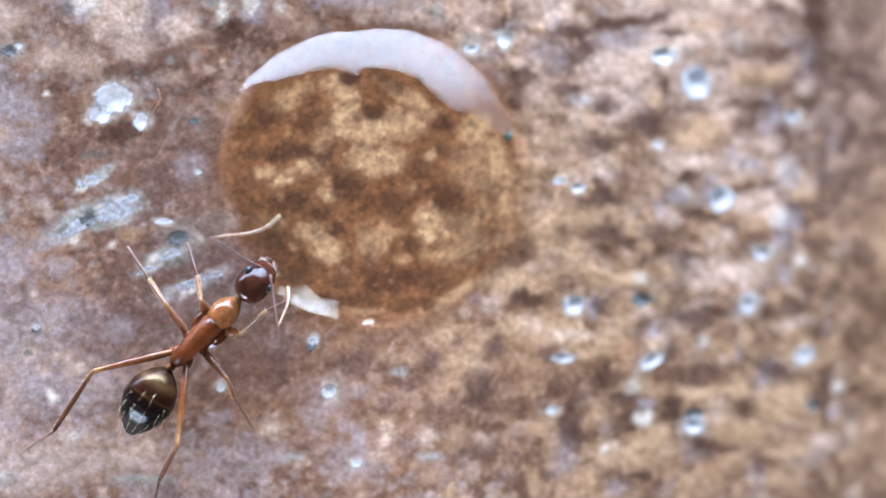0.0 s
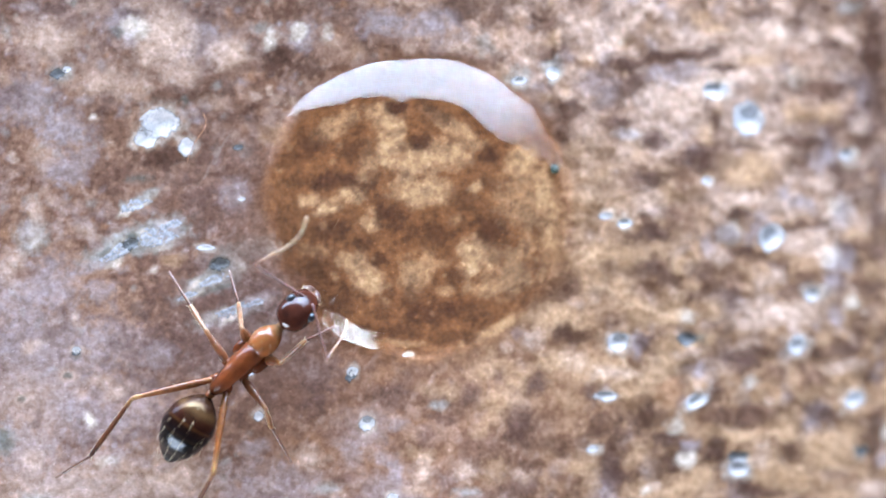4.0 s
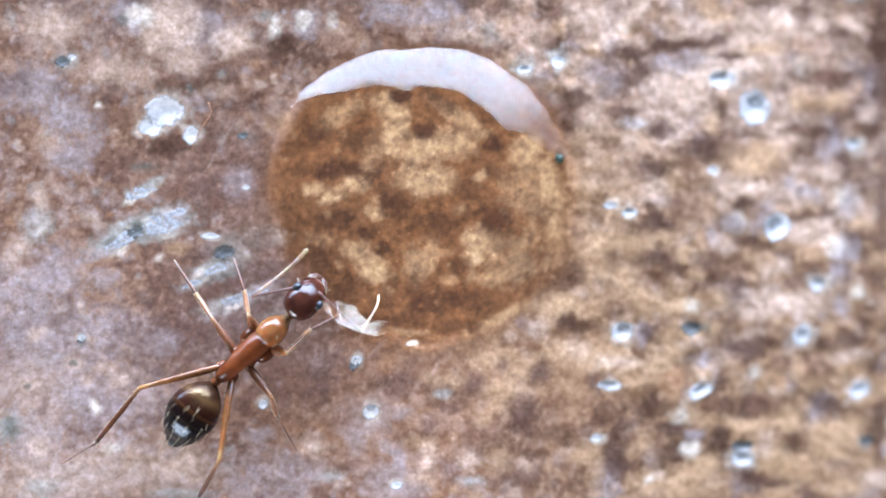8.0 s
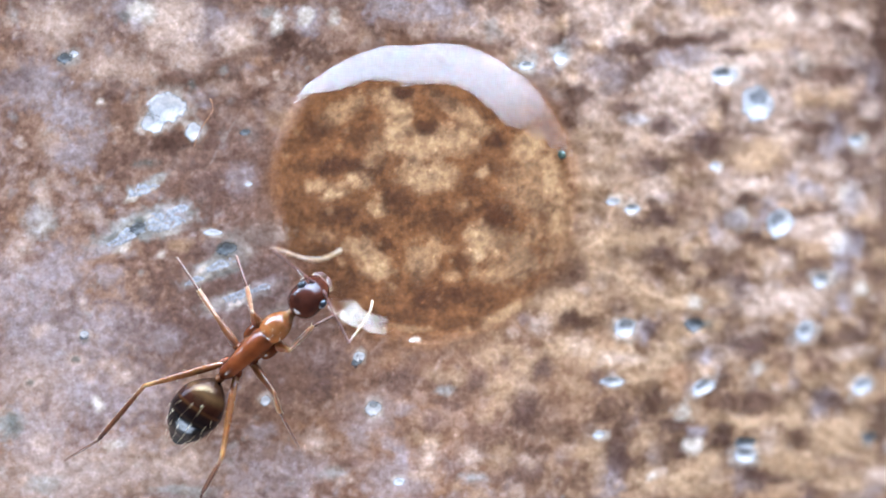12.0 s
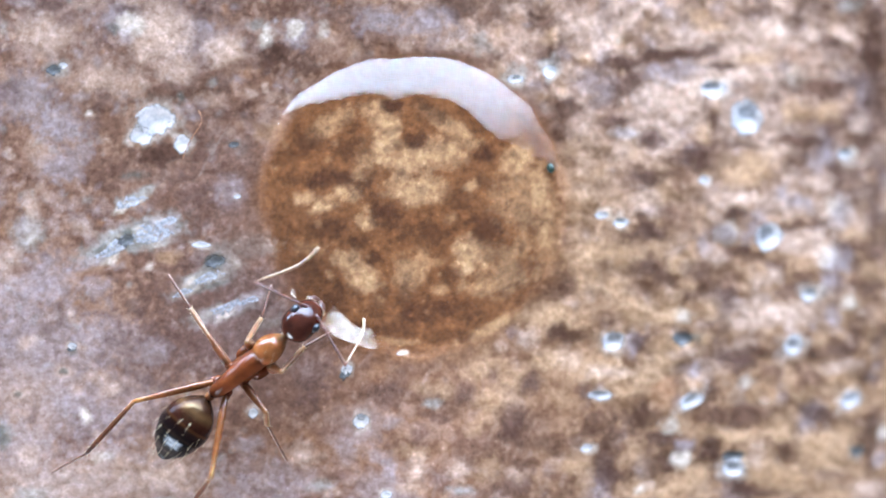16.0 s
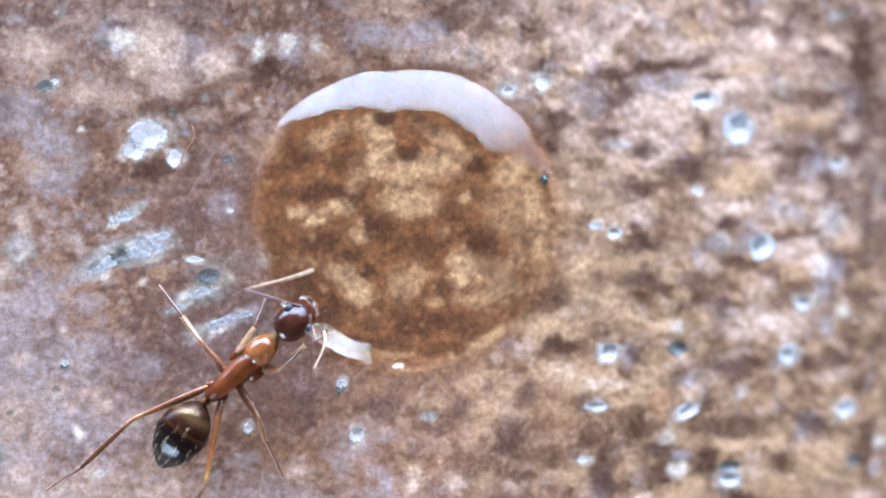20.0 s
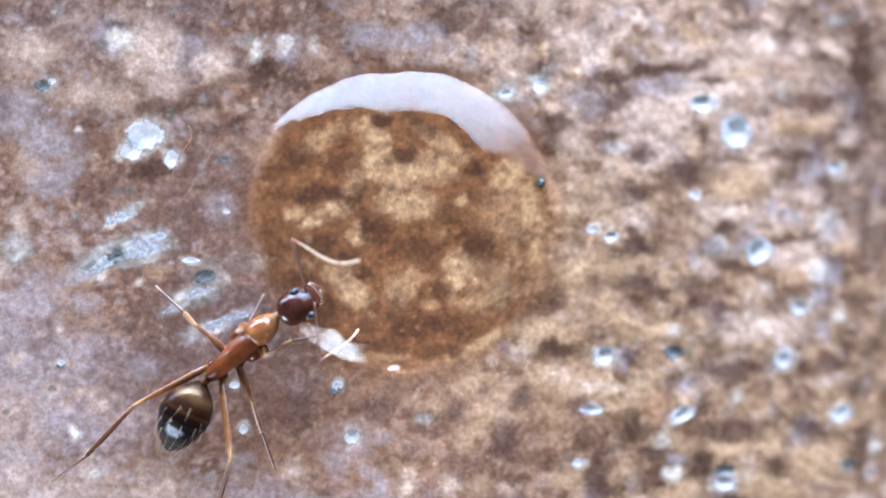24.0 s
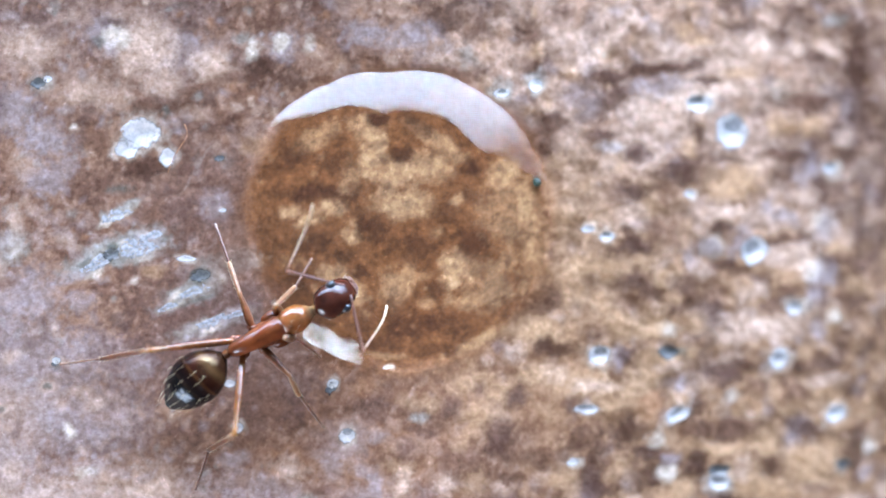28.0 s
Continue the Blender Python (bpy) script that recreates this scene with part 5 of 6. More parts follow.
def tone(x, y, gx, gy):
    """The stone's own colours: mauve and smooth on one side, tan and mottled on the other, with mineral and wet stains,
    painted shade and a brightness ramp.
    """
    wx = x + (grain(x, y, 0.9, 41, 4, 0.6) - 0.5) * 1.0
    wy = y + (grain(x, y, 0.9, 57, 4, 0.6) - 0.5) * 1.0
    n1, n2, n3, n4 = grain(wx, wy, 1.3, 71, 4, 0.6), grain(wx, wy, 0.45, 83, 3, 0.6), grain(x, y, 3.0, 97, 3), grain(x, y, 0.2, 109, 3, 0.65)

    def mix(a, b, w):
        return np.asarray(a)[..., :] * (1 - w[:, None]) + np.asarray(b)[..., :] * w[:, None]

    one = np.ones((len(x), 3))
    left = mix(one * (0.145, 0.081, 0.060), one * (0.35, 0.238, 0.192), step(0.36, 0.64, n1 * 0.38 + n2 * 0.34 + n4 * 0.28))
    left = mix(left, one * LILAC, (0.50 - 0.26 * step(-0.5, 3.5, y)) * step(0.46, 0.66, n3 * 0.5 + n2 * 0.5))
    right = mix(one * (0.155, 0.094, 0.065), one * (0.50, 0.350, 0.250), step(0.32, 0.67, n1 * 0.62 + n2 * 0.38))
    right = mix(right, right * (1.0, 1.06, 1.28), step(-1.0, 4.0, wy))
    col = mix(left, right, step(-2.0, 3.5, wx + 0.25 * wy))
    def chance(wet_ones):
        """Small stains strewn by chance: on the dry stone, or on the wet stone under the drop."""
        rnd = random.Random(11)
        for k in range(3350):
            sx, sy = rnd.uniform(-13, 13), rnd.uniform(-8.3, 8.3)
            if k >= 2900:
                sx, sy = -0.52 + sx * 0.27, 1.39 + sy * 0.42
            wet, right = math.hypot(sx + 0.5, sy - 1.36) < 3.75, sx + 0.25 * sy > rnd.uniform(-2.5, 3.0)
            size = rnd.uniform(0.05, 0.20) if wet else rnd.uniform(0.13, 0.42) if right else rnd.uniform(0.05, 0.21)
            kinds = ((WET_DARK, WET, WET_DARK) if k >= 2900 else (WET_DARK, WET_PALE, WET_DARK, WET, WET)) if wet else (TAN, PINK if sy > 1 else TAN, DARK, MAUVE, PINK, LILAC, RUSTY) if right else (LILAC, LILAC, DARK, PINK, GREY, RUSTY, OCHRE)
            c, sq, a, force = rnd.choice(kinds), rnd.uniform(0.5, 1.0), rnd.uniform(0, 3.14), rnd.uniform(0.2, 0.45 if wet else 0.65)
            if wet != wet_ones:
                continue
            i0, i1 = np.searchsorted(gx, (sx - size * 2, sx + size * 2))
            j0, j1 = np.searchsorted(gy, (sy - size * 2, sy + size * 2))
            near = (np.arange(j0, j1)[:, None] * len(gx) + np.arange(i0, i1)).ravel()
            dx, dy = x[near] - sx, y[near] - sy
            d = np.hypot((dx * math.cos(a) + dy * math.sin(a)) / size, (dy * math.cos(a) - dx * math.sin(a)) / (size * sq))
            w = force * step(1.3, 0.2, d + (n2[near] - 0.5) * 1.2 + (n4[near] - 0.5) * (1.1 if right else 1.8))
            col[near] = col[near] * (1 - w[:, None]) + np.asarray(c) * w[:, None]

    chance(False)
    for c, sx, sy, rx, ry, a, k in STAINS_AND_SHADE:
        big = max(rx, ry) * 1.8 + 0.7
        near = np.where((np.abs(x - sx) < big) & (np.abs(y - sy) < big))[0]
        sharp = c is WET
        dx, dy = (x[near], y[near]) if sharp else (x[near] * 0.65 + wx[near] * 0.35, y[near] * 0.65 + wy[near] * 0.35)
        dx, dy = dx - sx, dy - sy
        d = np.hypot((dx * math.cos(a) + dy * math.sin(a)) / rx, (dy * math.cos(a) - dx * math.sin(a)) / ry)
        soft = c is WET_DARK or c is WET_PALE
        d = d + (n2[near] - 0.5) * (0.06 if sharp else 0.8) + (n4[near] - 0.5) * (0.02 if sharp else 0.9)
        w = k * (step(1.08, 0.84, d) if sharp else step(1.3, 0.4, d) if soft else step(1.35, 0.3, d))
        col[near] = col[near] * (1 - w[:, None]) + np.asarray(c) * w[:, None]
    chance(True)
    col = mix(col, one * (0.30, 0.215, 0.17), step(13.2, 24, np.hypot(x, y * 1.45)))
    # The last factor paints a brightness falloff along y into the colour.
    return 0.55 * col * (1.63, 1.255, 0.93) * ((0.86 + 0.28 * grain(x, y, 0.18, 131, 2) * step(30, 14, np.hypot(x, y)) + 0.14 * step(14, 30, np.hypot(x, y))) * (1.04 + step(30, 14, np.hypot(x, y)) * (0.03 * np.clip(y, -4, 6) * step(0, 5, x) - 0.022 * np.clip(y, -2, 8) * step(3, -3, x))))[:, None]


def axis(half, cell, far):
    v = list(np.arange(-half, half + cell / 2, cell))
    s, p, out = cell, half, []
    while p < far:
        s *= 1.27
        p += s
        out.append(p)
    return np.array([-q for q in out[::-1]] + v + out)


def build_ground():
    gx, gy = axis(13.2, 0.046, 60000.0), axis(8.6, 0.046, 60000.0)
    x, y = (q.ravel() for q in np.meshgrid(gx, gy))
    co = np.stack([x, y, height(x, y)], 1) * MM
    nx, ny = len(gx), len(gy)
    k = (np.arange(ny - 1)[:, None] * nx + np.arange(nx - 1)).ravel()
    faces = np.stack([k, k + 1, k + 1 + nx, k + nx], 1)
    me = bpy.data.meshes.new("ground")
    me.vertices.add(len(co))
    me.vertices.foreach_set("co", co.astype(np.float32).ravel())
    me.loops.add(faces.size)
    me.loops.foreach_set("vertex_index", faces.astype(np.int32).ravel())
    me.polygons.add(len(faces))
    me.polygons.foreach_set("loop_start", np.arange(0, faces.size, 4, dtype=np.int32))
    me.update(calc_edges=True)
    me.polygons.foreach_set("use_smooth", np.ones(len(faces), bool))
    rgba = np.ones((len(co), 4), np.float32)
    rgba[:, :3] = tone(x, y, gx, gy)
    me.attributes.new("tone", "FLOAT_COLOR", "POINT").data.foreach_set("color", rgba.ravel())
    me.materials.append(STONE)
    return tagged(new("ground", me), "weathered brown stone mottled with tan, mauve and dark stains, some shade painted in", "stone ground", kind="structure")


ground = build_ground()


def slab(name, x0, x1, y0, y1, z0, z1, label):
    bm = bmesh.new()
    bmesh.ops.create_cube(bm, size=1)
    for v in bm.verts:
        v.co = Vector((x0 + (v.co.x + 0.5) * (x1 - x0), y0 + (v.co.y + 0.5) * (y1 - y0), z0 + (v.co.z + 0.5) * (z1 - z0)))
    return tagged(part(name, bm, PLASTER, smooth=False), label, "wall", kind="structure")


# Unseen enclosure, added to block the sky outside the drop's reflections.
slab("ceiling", -11, 12, -4.2, 4.3, 4.4, 4.6, "plain dark plaster ceiling, unseen, added to block the overhead sky")


def wall_with_opening(x0, x1, y0, y1, z0, z1, a, b, c, d):
    """An added, unseen wall with one opening from x a to b and z c to d."""
    bm = bmesh.new()
    for p, q, u, v in ((x0, a, z0, z1), (b, x1, z0, z1), (a, b, z0, c), (a, b, d, z1)):
        made = bmesh.ops.create_cube(bm, size=1)["verts"]
        for w in made:
            w.co = Vector((p + (w.co.x + 0.5) * (q - p), y0 + (w.co.y + 0.5) * (y1 - y0), u + (w.co.z + 0.5) * (v - u)))
    return tagged(part("wall_south", bm, PLASTER, smooth=False), "plain dark plaster back wall, unseen, added with an opening for the drop's lower glint", "wall", kind="structure")


wall_with_opening(-11, 12, -4.2, -4, -0.1, 4.4, -6.0, -1.3, 0.5, 1.81)
slab("wall_west", -11.2, -11, -4.2, 4.3, -0.1, 4.6, "plain dark plaster side wall, unseen, added to close off the sky")
slab("wall_east", 12, 12.2, -4.2, 4.3, -0.1, 4.6, "plain dark plaster side wall, unseen, added to close off the sky")


def sky_mask():
    """Unseen front added to shape the sky crescent on the drop: a header that steps up over a wide opening, with a jamb
    on either side.
    """
    bm = bmesh.new()
    outline = ((12, 0.0), (12, 4.4), (-11, 4.4), (-11, 0.0), (-7.5, 0.0), (-6.2, 0.72), (-3.2, 1.48), (-0.9, 2.1), (0.5, 2.25), (3.0, 2.65), (5.0, 3.15), (5.9, 3.3), (7.4, 2.5), (9.4, 1.2), (11.0, 0.3), (11.2, 0.0))
    front, back = ([bm.verts.new((x, y, z)) for x, z in outline] for y in (3.8, 3.98))
    bm.faces.new(front)
    bm.faces.new(back[::-1])
    n = len(outline)
    for k in range(n):
        bm.faces.new((front[k], back[k], back[(k + 1) % n], front[(k + 1) % n]))
    bmesh.ops.recalc_face_normals(bm, faces=bm.faces)
    return tagged(part("wall_north", bm, PLASTER, smooth=False), "plain dark plaster front, unseen, its opening cut to shape the drop's sky crescent", "wall", kind="structure")


sky_mask()


# ---- the water drop ----
def build_drop():
    bm = bmesh.new()
    cx, cy, radius, angle = -0.50, 1.36, 3.88, radians(38)
    n, m = 160, 56
    tall = radius / math.sin(angle)
    base = tall * math.cos(angle)
    rows = []
    for j in range(1, m + 1):
        r = j / m
        r = 1 - (1 - r) ** 1.25
        ring = []
        for i in range(n):
            a = 2 * math.pi * i / n
            edge = radius * (1 + 0.012 * math.sin(3 * a + 0.7) + 0.008 * math.sin(5 * a + 2.0) + 0.005 * math.sin(11 * a)
                             - 0.022 * math.exp(-((math.degrees(a) - 96) / 2.5) ** 2))
            z = math.sqrt(tall * tall - (r * radius) ** 2) - base
            deg = math.degrees(a)
            ripple = 0.0036 * math.exp(-((deg - 236) / 29) ** 4) * step(0.70, 0.84, r) * step(1.0, 0.96, r)
            z = z + slope(cx + 1.04 * edge * r * math.cos(a)) + ripple * (math.sin(r * 46 + 2.2 * math.sin(a * 17)) + 0.7 * math.sin(a * 41 + r * 30))
            ring.append(bm.verts.new(Vector((cx + 1.04 * edge * r * math.cos(a), cy + edge * r * math.sin(a), z)) * MM))
        rows.append(ring)
    top = bm.verts.new(Vector((cx, cy, tall - base + slope(cx))) * MM)
    low = [bm.verts.new((v.co.x, v.co.y, v.co.z - 0.0006)) for v in rows[-1]]
    for i in range(n):
        k = (i + 1) % n
        bm.faces.new((top, rows[0][i], rows[0][k]))
        for r, s in zip(rows, rows[1:]):
            bm.faces.new((r[i], s[i], s[k], r[k]))
        bm.faces.new((rows[-1][i], low[i], low[k], rows[-1][k]))
    bm.faces.new(low[::-1])
    bmesh.ops.recalc_face_normals(bm, faces=bm.faces)
    ob = part("water_drop", bm, WATER, None, "clear round water drop mirroring the sky, on brown stone")
    ob.visible_shadow = False
    return tagged(ob, category="water drop")


drop = build_drop()


# ---- the ant ----
def build_ant():
    ant = tagged(new("ant"), "amber and black ant with pale antennae, drinking at the drop", "ant")
    thorax = part("thorax", loft([(-1.17, 0, 0.90, 0.07, 0.09), (-1.14, 0, 0.93, 0.15, 0.17), (-1.06, 0, 0.97, 0.195, 0.24), (-0.92, 0, 1.01, 0.215, 0.29), (-0.72, 0, 1.05, 0.232, 0.325), (-0.52, 0, 1.07, 0.248, 0.335),
                                  (-0.36, 0, 1.075, 0.262, 0.33), (-0.30, 0, 1.07, 0.262, 0.318), (-0.24, 0, 1.07, 0.272, 0.325), (-0.08, 0, 1.07, 0.288, 0.335), (0.08, 0, 1.06, 0.296, 0.335), (0.22, 0, 1.05, 0.298, 0.33), (0.34, 0, 1.03, 0.285, 0.31), (0.5, 0, 1.0, 0.2, 0.2)], 28), AMBER, ant, "glossy red-amber thorax")
    part("mesonotum", loft([(-0.15, 0, 1.14, 0.08, 0.16), (-0.10, 0, 1.16, 0.17, 0.235), (0.06, 0, 1.17, 0.215, 0.25), (0.20, 0, 1.16, 0.235, 0.255), (0.34, 0, 1.13, 0.22, 0.24)], 20), AMBER, ant)
    shoulder = part("pronotum", loft([(0.28, 0, 1.03, 0.20, 0.18), (0.31, 0, 1.04, 0.275, 0.28), (0.38, 0, 1.06, 0.315, 0.33), (0.50, 0, 1.07, 0.345, 0.355), (0.62, 0, 1.065, 0.35, 0.355), (0.74, 0, 1.04, 0.332, 0.335),
                           (0.85, 0, 1.01, 0.292, 0.29), (0.94, 0, 0.99, 0.235, 0.225), (1.02, 0, 0.97, 0.17, 0.155), (1.08, 0, 0.96, 0.12, 0.115), (1.2, 0, 0.95, 0.10, 0.09)], 28), SHOULDER, ant, "pale glossy amber shoulder plate")
    fuzz = bmesh.new()
    for k in range(9):
        a, x = radians(-64 + 16 * k), 0.42 + 0.32 * ((k * 7) % 5) / 5
        bristle(fuzz, (x, 0.35 * math.sin(a), 1.08 + 0.345 * math.cos(a)), (x - 0.08, 0.50 * math.sin(a), 1.09 + 0.50 * math.cos(a)), 0.005)
    part("bristles", fuzz, HAIR, shoulder)
    for s in (1, -1):
        part("side_plate", loft([(-0.52, s * 0.16, 0.86, 0.08, 0.10), (-0.3, s * 0.20, 0.84, 0.12, 0.16), (-0.02, s * 0.21, 0.84, 0.13, 0.18), (0.22, s * 0.20, 0.86, 0.10, 0.13)], 14), AMBER, thorax)
    seam = bmesh.new()
    for x, w, h in ((0.335, 0.268, 0.318),):
        loft([(x - 0.015, 0, 1.02, w * 0.98, h * 0.98), (x, 0, 1.05, w + 0.006, h + 0.008), (x + 0.015, 0, 1.02, w * 0.98, h * 0.98)], 24, seam)
    part("seam", seam, SEAM, thorax, "pale seam between the plates")
    part("petiole", loft([(-1.45, 0, 0.80, 0.06, 0.06), (-1.34, 0, 0.90, 0.10, 0.12), (-1.27, 0, 0.96, 0.125, 0.16), (-1.21, 0, 0.92, 0.105, 0.12), (-1.08, 0, 0.9, 0.08, 0.08)], 14), PALE_AMBER, ant, "small pale amber waist knob")
    for s in (1, -1):
        for x, y, r in ((0.10, 0.33, 0.20), (-0.42, 0.25, 0.14), (-0.92, 0.20, 0.15)):
            part("coxa", egg(x, s * y, 0.78, r * (1.5 if x > 0 else 1), r * 0.8, r * 1.1), AMBER, ant, "red-brown hip joint")
            part("trochanter", egg(x + (0.22 if x > 0 else -0.06), s * (y + 0.07), 0.80, 0.085, 0.085, 0.085, 10, 7), PALE_AMBER, ant)
    # the abdomen: plates that overlap like scales, its back falling towards the tail
    plates = []
    for x, w, top in ((0.0, 0.05, 0.06), (-0.05, 0.18, 0.20), (-0.16, 0.36, 0.40), (-0.34, 0.51, 0.56), (-0.52, 0.60, 0.64), (-0.70, 0.642, 0.675), (-0.735, 0.648, 0.678), (-0.75, 0.642, 0.668),
                      (-0.88, 0.648, 0.655), (-1.00, 0.635, 0.625), (-1.065, 0.62, 0.60), (-1.08, 0.612, 0.588), (-1.22, 0.57, 0.515), (-1.36, 0.515, 0.41), (-1.485, 0.45, 0.30), (-1.50, 0.442, 0.285),
                      (-1.64, 0.345, 0.155), (-1.76, 0.24, 0.04), (-1.84, 0.14, -0.03), (-1.89, 0.06, -0.07)):
        low = -0.36 * math.sqrt(max(0.02, 1 - ((x + 0.9) / 1.02) ** 2)) + 0.03
        plates.append((x, 0, (top + low) / 2, w, (top - low) / 2))
    gaster = part("gaster", loft(plates, 36), GASTER, ant, "black banded abdomen, bronze-brown front with a painted golden highlight")
    rnd = random.Random(4)
    for x, w, w2 in ((-0.62, 0.60, 0.645), (-0.98, 0.64, 0.575), (-1.34, 0.53, 0.36), (-1.62, 0.36, 0.12)):
        hairs = bmesh.new()
        for k in range(6):
            a = radians(-78 + 31 * k + rnd.uniform(-6, 6))
            x0, grow = x + rnd.uniform(-0.09, 0.09), rnd.uniform(0.8, 1.15)
            roof = 0.67 - 0.55 * max(0, -0.85 - x0) ** 1.4
            bristle(hairs, (x0, w * 0.97 * math.sin(a), 0.12 + (roof - 0.14) * math.cos(a)),
                    (x0 - 0.34 * grow, (w2 + 0.08) * math.sin(a), 0.12 + (roof - 0.07) * math.cos(a)), 0.008)
        part("bristles", hairs, HAIR, gaster, "row of pale golden bristles")
    head = part("head", loft([(-0.50, 0, 0, 0.10, 0.10), (-0.47, 0, 0.02, 0.22, 0.21), (-0.40, 0, 0.03, 0.33, 0.30), (-0.28, 0, 0.04, 0.40, 0.36), (-0.12, 0, 0.05, 0.435, 0.39), (0.06, 0, 0.03, 0.435, 0.38),
                              (0.26, 0, -0.01, 0.40, 0.33), (0.42, 0, -0.05, 0.35, 0.27), (0.54, 0, -0.08, 0.28, 0.19), (0.62, 0, -0.10, 0.17, 0.12)], 26), RUST, ant, "glossy dark red-brown head")
    for s in (1, -1):
        part("eye", egg(0.10, s * 0.345, 0.23, 0.135, 0.10, 0.12), EYE, head, "glossy black eye")
        part("mandible", loft([(0.48, s * 0.19, -0.15, 0.09, 0.06), (0.62, s * 0.19, -0.2, 0.10, 0.06), (0.74, s * 0.11, -0.26, 0.08, 0.05), (0.80, s * 0.02, -0.29, 0.03, 0.03)], 10), FACE, head)
    comb = bmesh.new()
    for k in range(12):
        a = -1 + 2 * k / 11
        bristle(comb, (0.50 - 0.08 * abs(a), a * 0.26, -0.02), (0.72 - 0.06 * abs(a), a * 0.33, 0.03), 0.016)
    part("bristles", comb, HAIR, head, "golden bristles over the jaws")
    for s in (1, -1):
        part("antenna_socket", egg(0.33, s * 0.16, 0.25, 0.06, 0.06, 0.05, 10, 7), FACE, head)
        part("cheek", egg(0.42, s * 0.21, 0.0, 0.12, 0.09, 0.12, 12, 8), FACE, head)
    part("clypeus", egg(0.45, 0, 0.02, 0.19, 0.25, 0.13), FACE, head)
    moving = {"head": head, "gaster": gaster}
    for side in ("left", "right"):
        moving["scape " + side] = part("scape", loft([(0, 0, 0, 0.03, 0.03), (0.06, 0, 0, 0.042, 0.042), (0.12, 0, 0, 0.028, 0.028), (0.7, 0, 0.02, 0.03, 0.03), (1.36, 0, 0, 0.042, 0.042), (1.44, 0, 0, 0.026, 0.026)], 10), SCAPE, ant, "thin red-brown first antenna joint")
        bow = 1 if side == "left" else 0.35
        rings, count = [], 11
        for k in range(count):
            for e, f in ((0.06, 0.76), (0.55, 1.0), (0.94, 0.80)):
                u = (k + e) / count
                r = (0.026 + (0.026 if side == "left" else 0.014) * min(1, u * 1.6)) * f * (0.7 if k == count - 1 and e > 0.9 else 1)
                rings.append((1.78 * u, -0.27 * bow * math.sin(math.pi * u ** 1.45), 0, r, r))
        moving["whip " + side] = part("funiculus", loft(rings, 10), WHIP, ant, "pale cream jointed antenna whip")
    for leg, (thigh, shin, foot) in (("hind", (2.12, 1.92, 1.2)), ("mid", (0.98, 0.88, 1.12)), ("front", (0.55, 1.10, 0.92))):
        for side in ("left", "right"):
            key = leg + " " + side
            t, fat = thigh, {"hind": 1.05, "mid": 1.15, "front": 1.45}[leg]
            hind = leg == "hind"
            moving["femur " + key] = part("femur", loft([(-0.03, 0, 0, 0.05, 0.05), (0.06 * t, 0, 0, 0.075 * fat, 0.08 * fat), (0.25 * t, 0, 0.01, 0.095 * fat, 0.10 * fat), (0.6 * t, 0, 0.01, 0.08 * fat, 0.08 * fat), (0.90 * t, 0, 0, 0.055, 0.055), (0.96 * t, 0, 0, 0.062, 0.062), (t + 0.03, 0, 0, 0.045, 0.045)], 12),
                                          THIGH if hind else DARK_THIGH, ant, "slender translucent amber thigh" if hind else "short red-brown thigh")
            comb = bmesh.new()
            for k in range(7 if hind else 4):
                u = (k + 0.7) / (8 if hind else 4.7) * t
                bristle(comb, (u, 0.07 * (-1) ** k, 0.05), (u + 0.05, 0.14 * (-1) ** k, 0.10), 0.006)
            part("bristles", comb, HAIR, moving["femur " + key])
            t = shin
            moving["tibia " + key] = part("tibia", loft([(-0.03, 0, 0, 0.04, 0.04), (0.04, 0, 0, 0.060, 0.060), (0.10, 0, 0, 0.048, 0.048), (0.4 * t, 0, 0, 0.066, 0.066), (0.75 * t, 0, 0, 0.068, 0.068), (0.95 * t, 0, 0, 0.056, 0.056), (t + 0.02, 0, 0, 0.035, 0.035)], 10),
                                          SHANK if hind else PALE_SHANK, ant, "thin dark brown shank" if hind else "thin golden shank")
            comb = bmesh.new()
            for k in range(10 if hind else 6):
                u = (k + 0.7) / (11 if hind else 7) * t
                for q in (1, -1):
                    bristle(comb, (u, 0.045 * q, 0.03), (u + 0.09, 0.095 * q, 0.05), 0.008)
            part("bristles", comb, HAIR, moving["tibia " + key])
            spur = bmesh.new()
            bristle(spur, (t - 0.06, 0.03, 0), (t + 0.12, 0.10, -0.02), 0.016)
            bristle(spur, (t - 0.06, -0.03, 0), (t + 0.10, -0.09, -0.02), 0.014)
            part("spur", spur, HAIR, moving["tibia " + key])
            t = foot
            rings = [(-0.02, 0, 0, 0.028, 0.028)]
            for a, b in ((0.02, 0.44), (0.47, 0.61), (0.64, 0.75), (0.78, 0.86), (0.89, 0.97)):
                rings += [(a * t, 0, 0, 0.029, 0.029), (b * t, 0, 0, 0.040, 0.040)]
            rings.append((t, 0, 0, 0.012, 0.012))
            moving["tarsus " + key] = part("tarsus", loft(rings, 8), FOOT, ant)
    return ant, moving


ant, MOVING = build_ant()


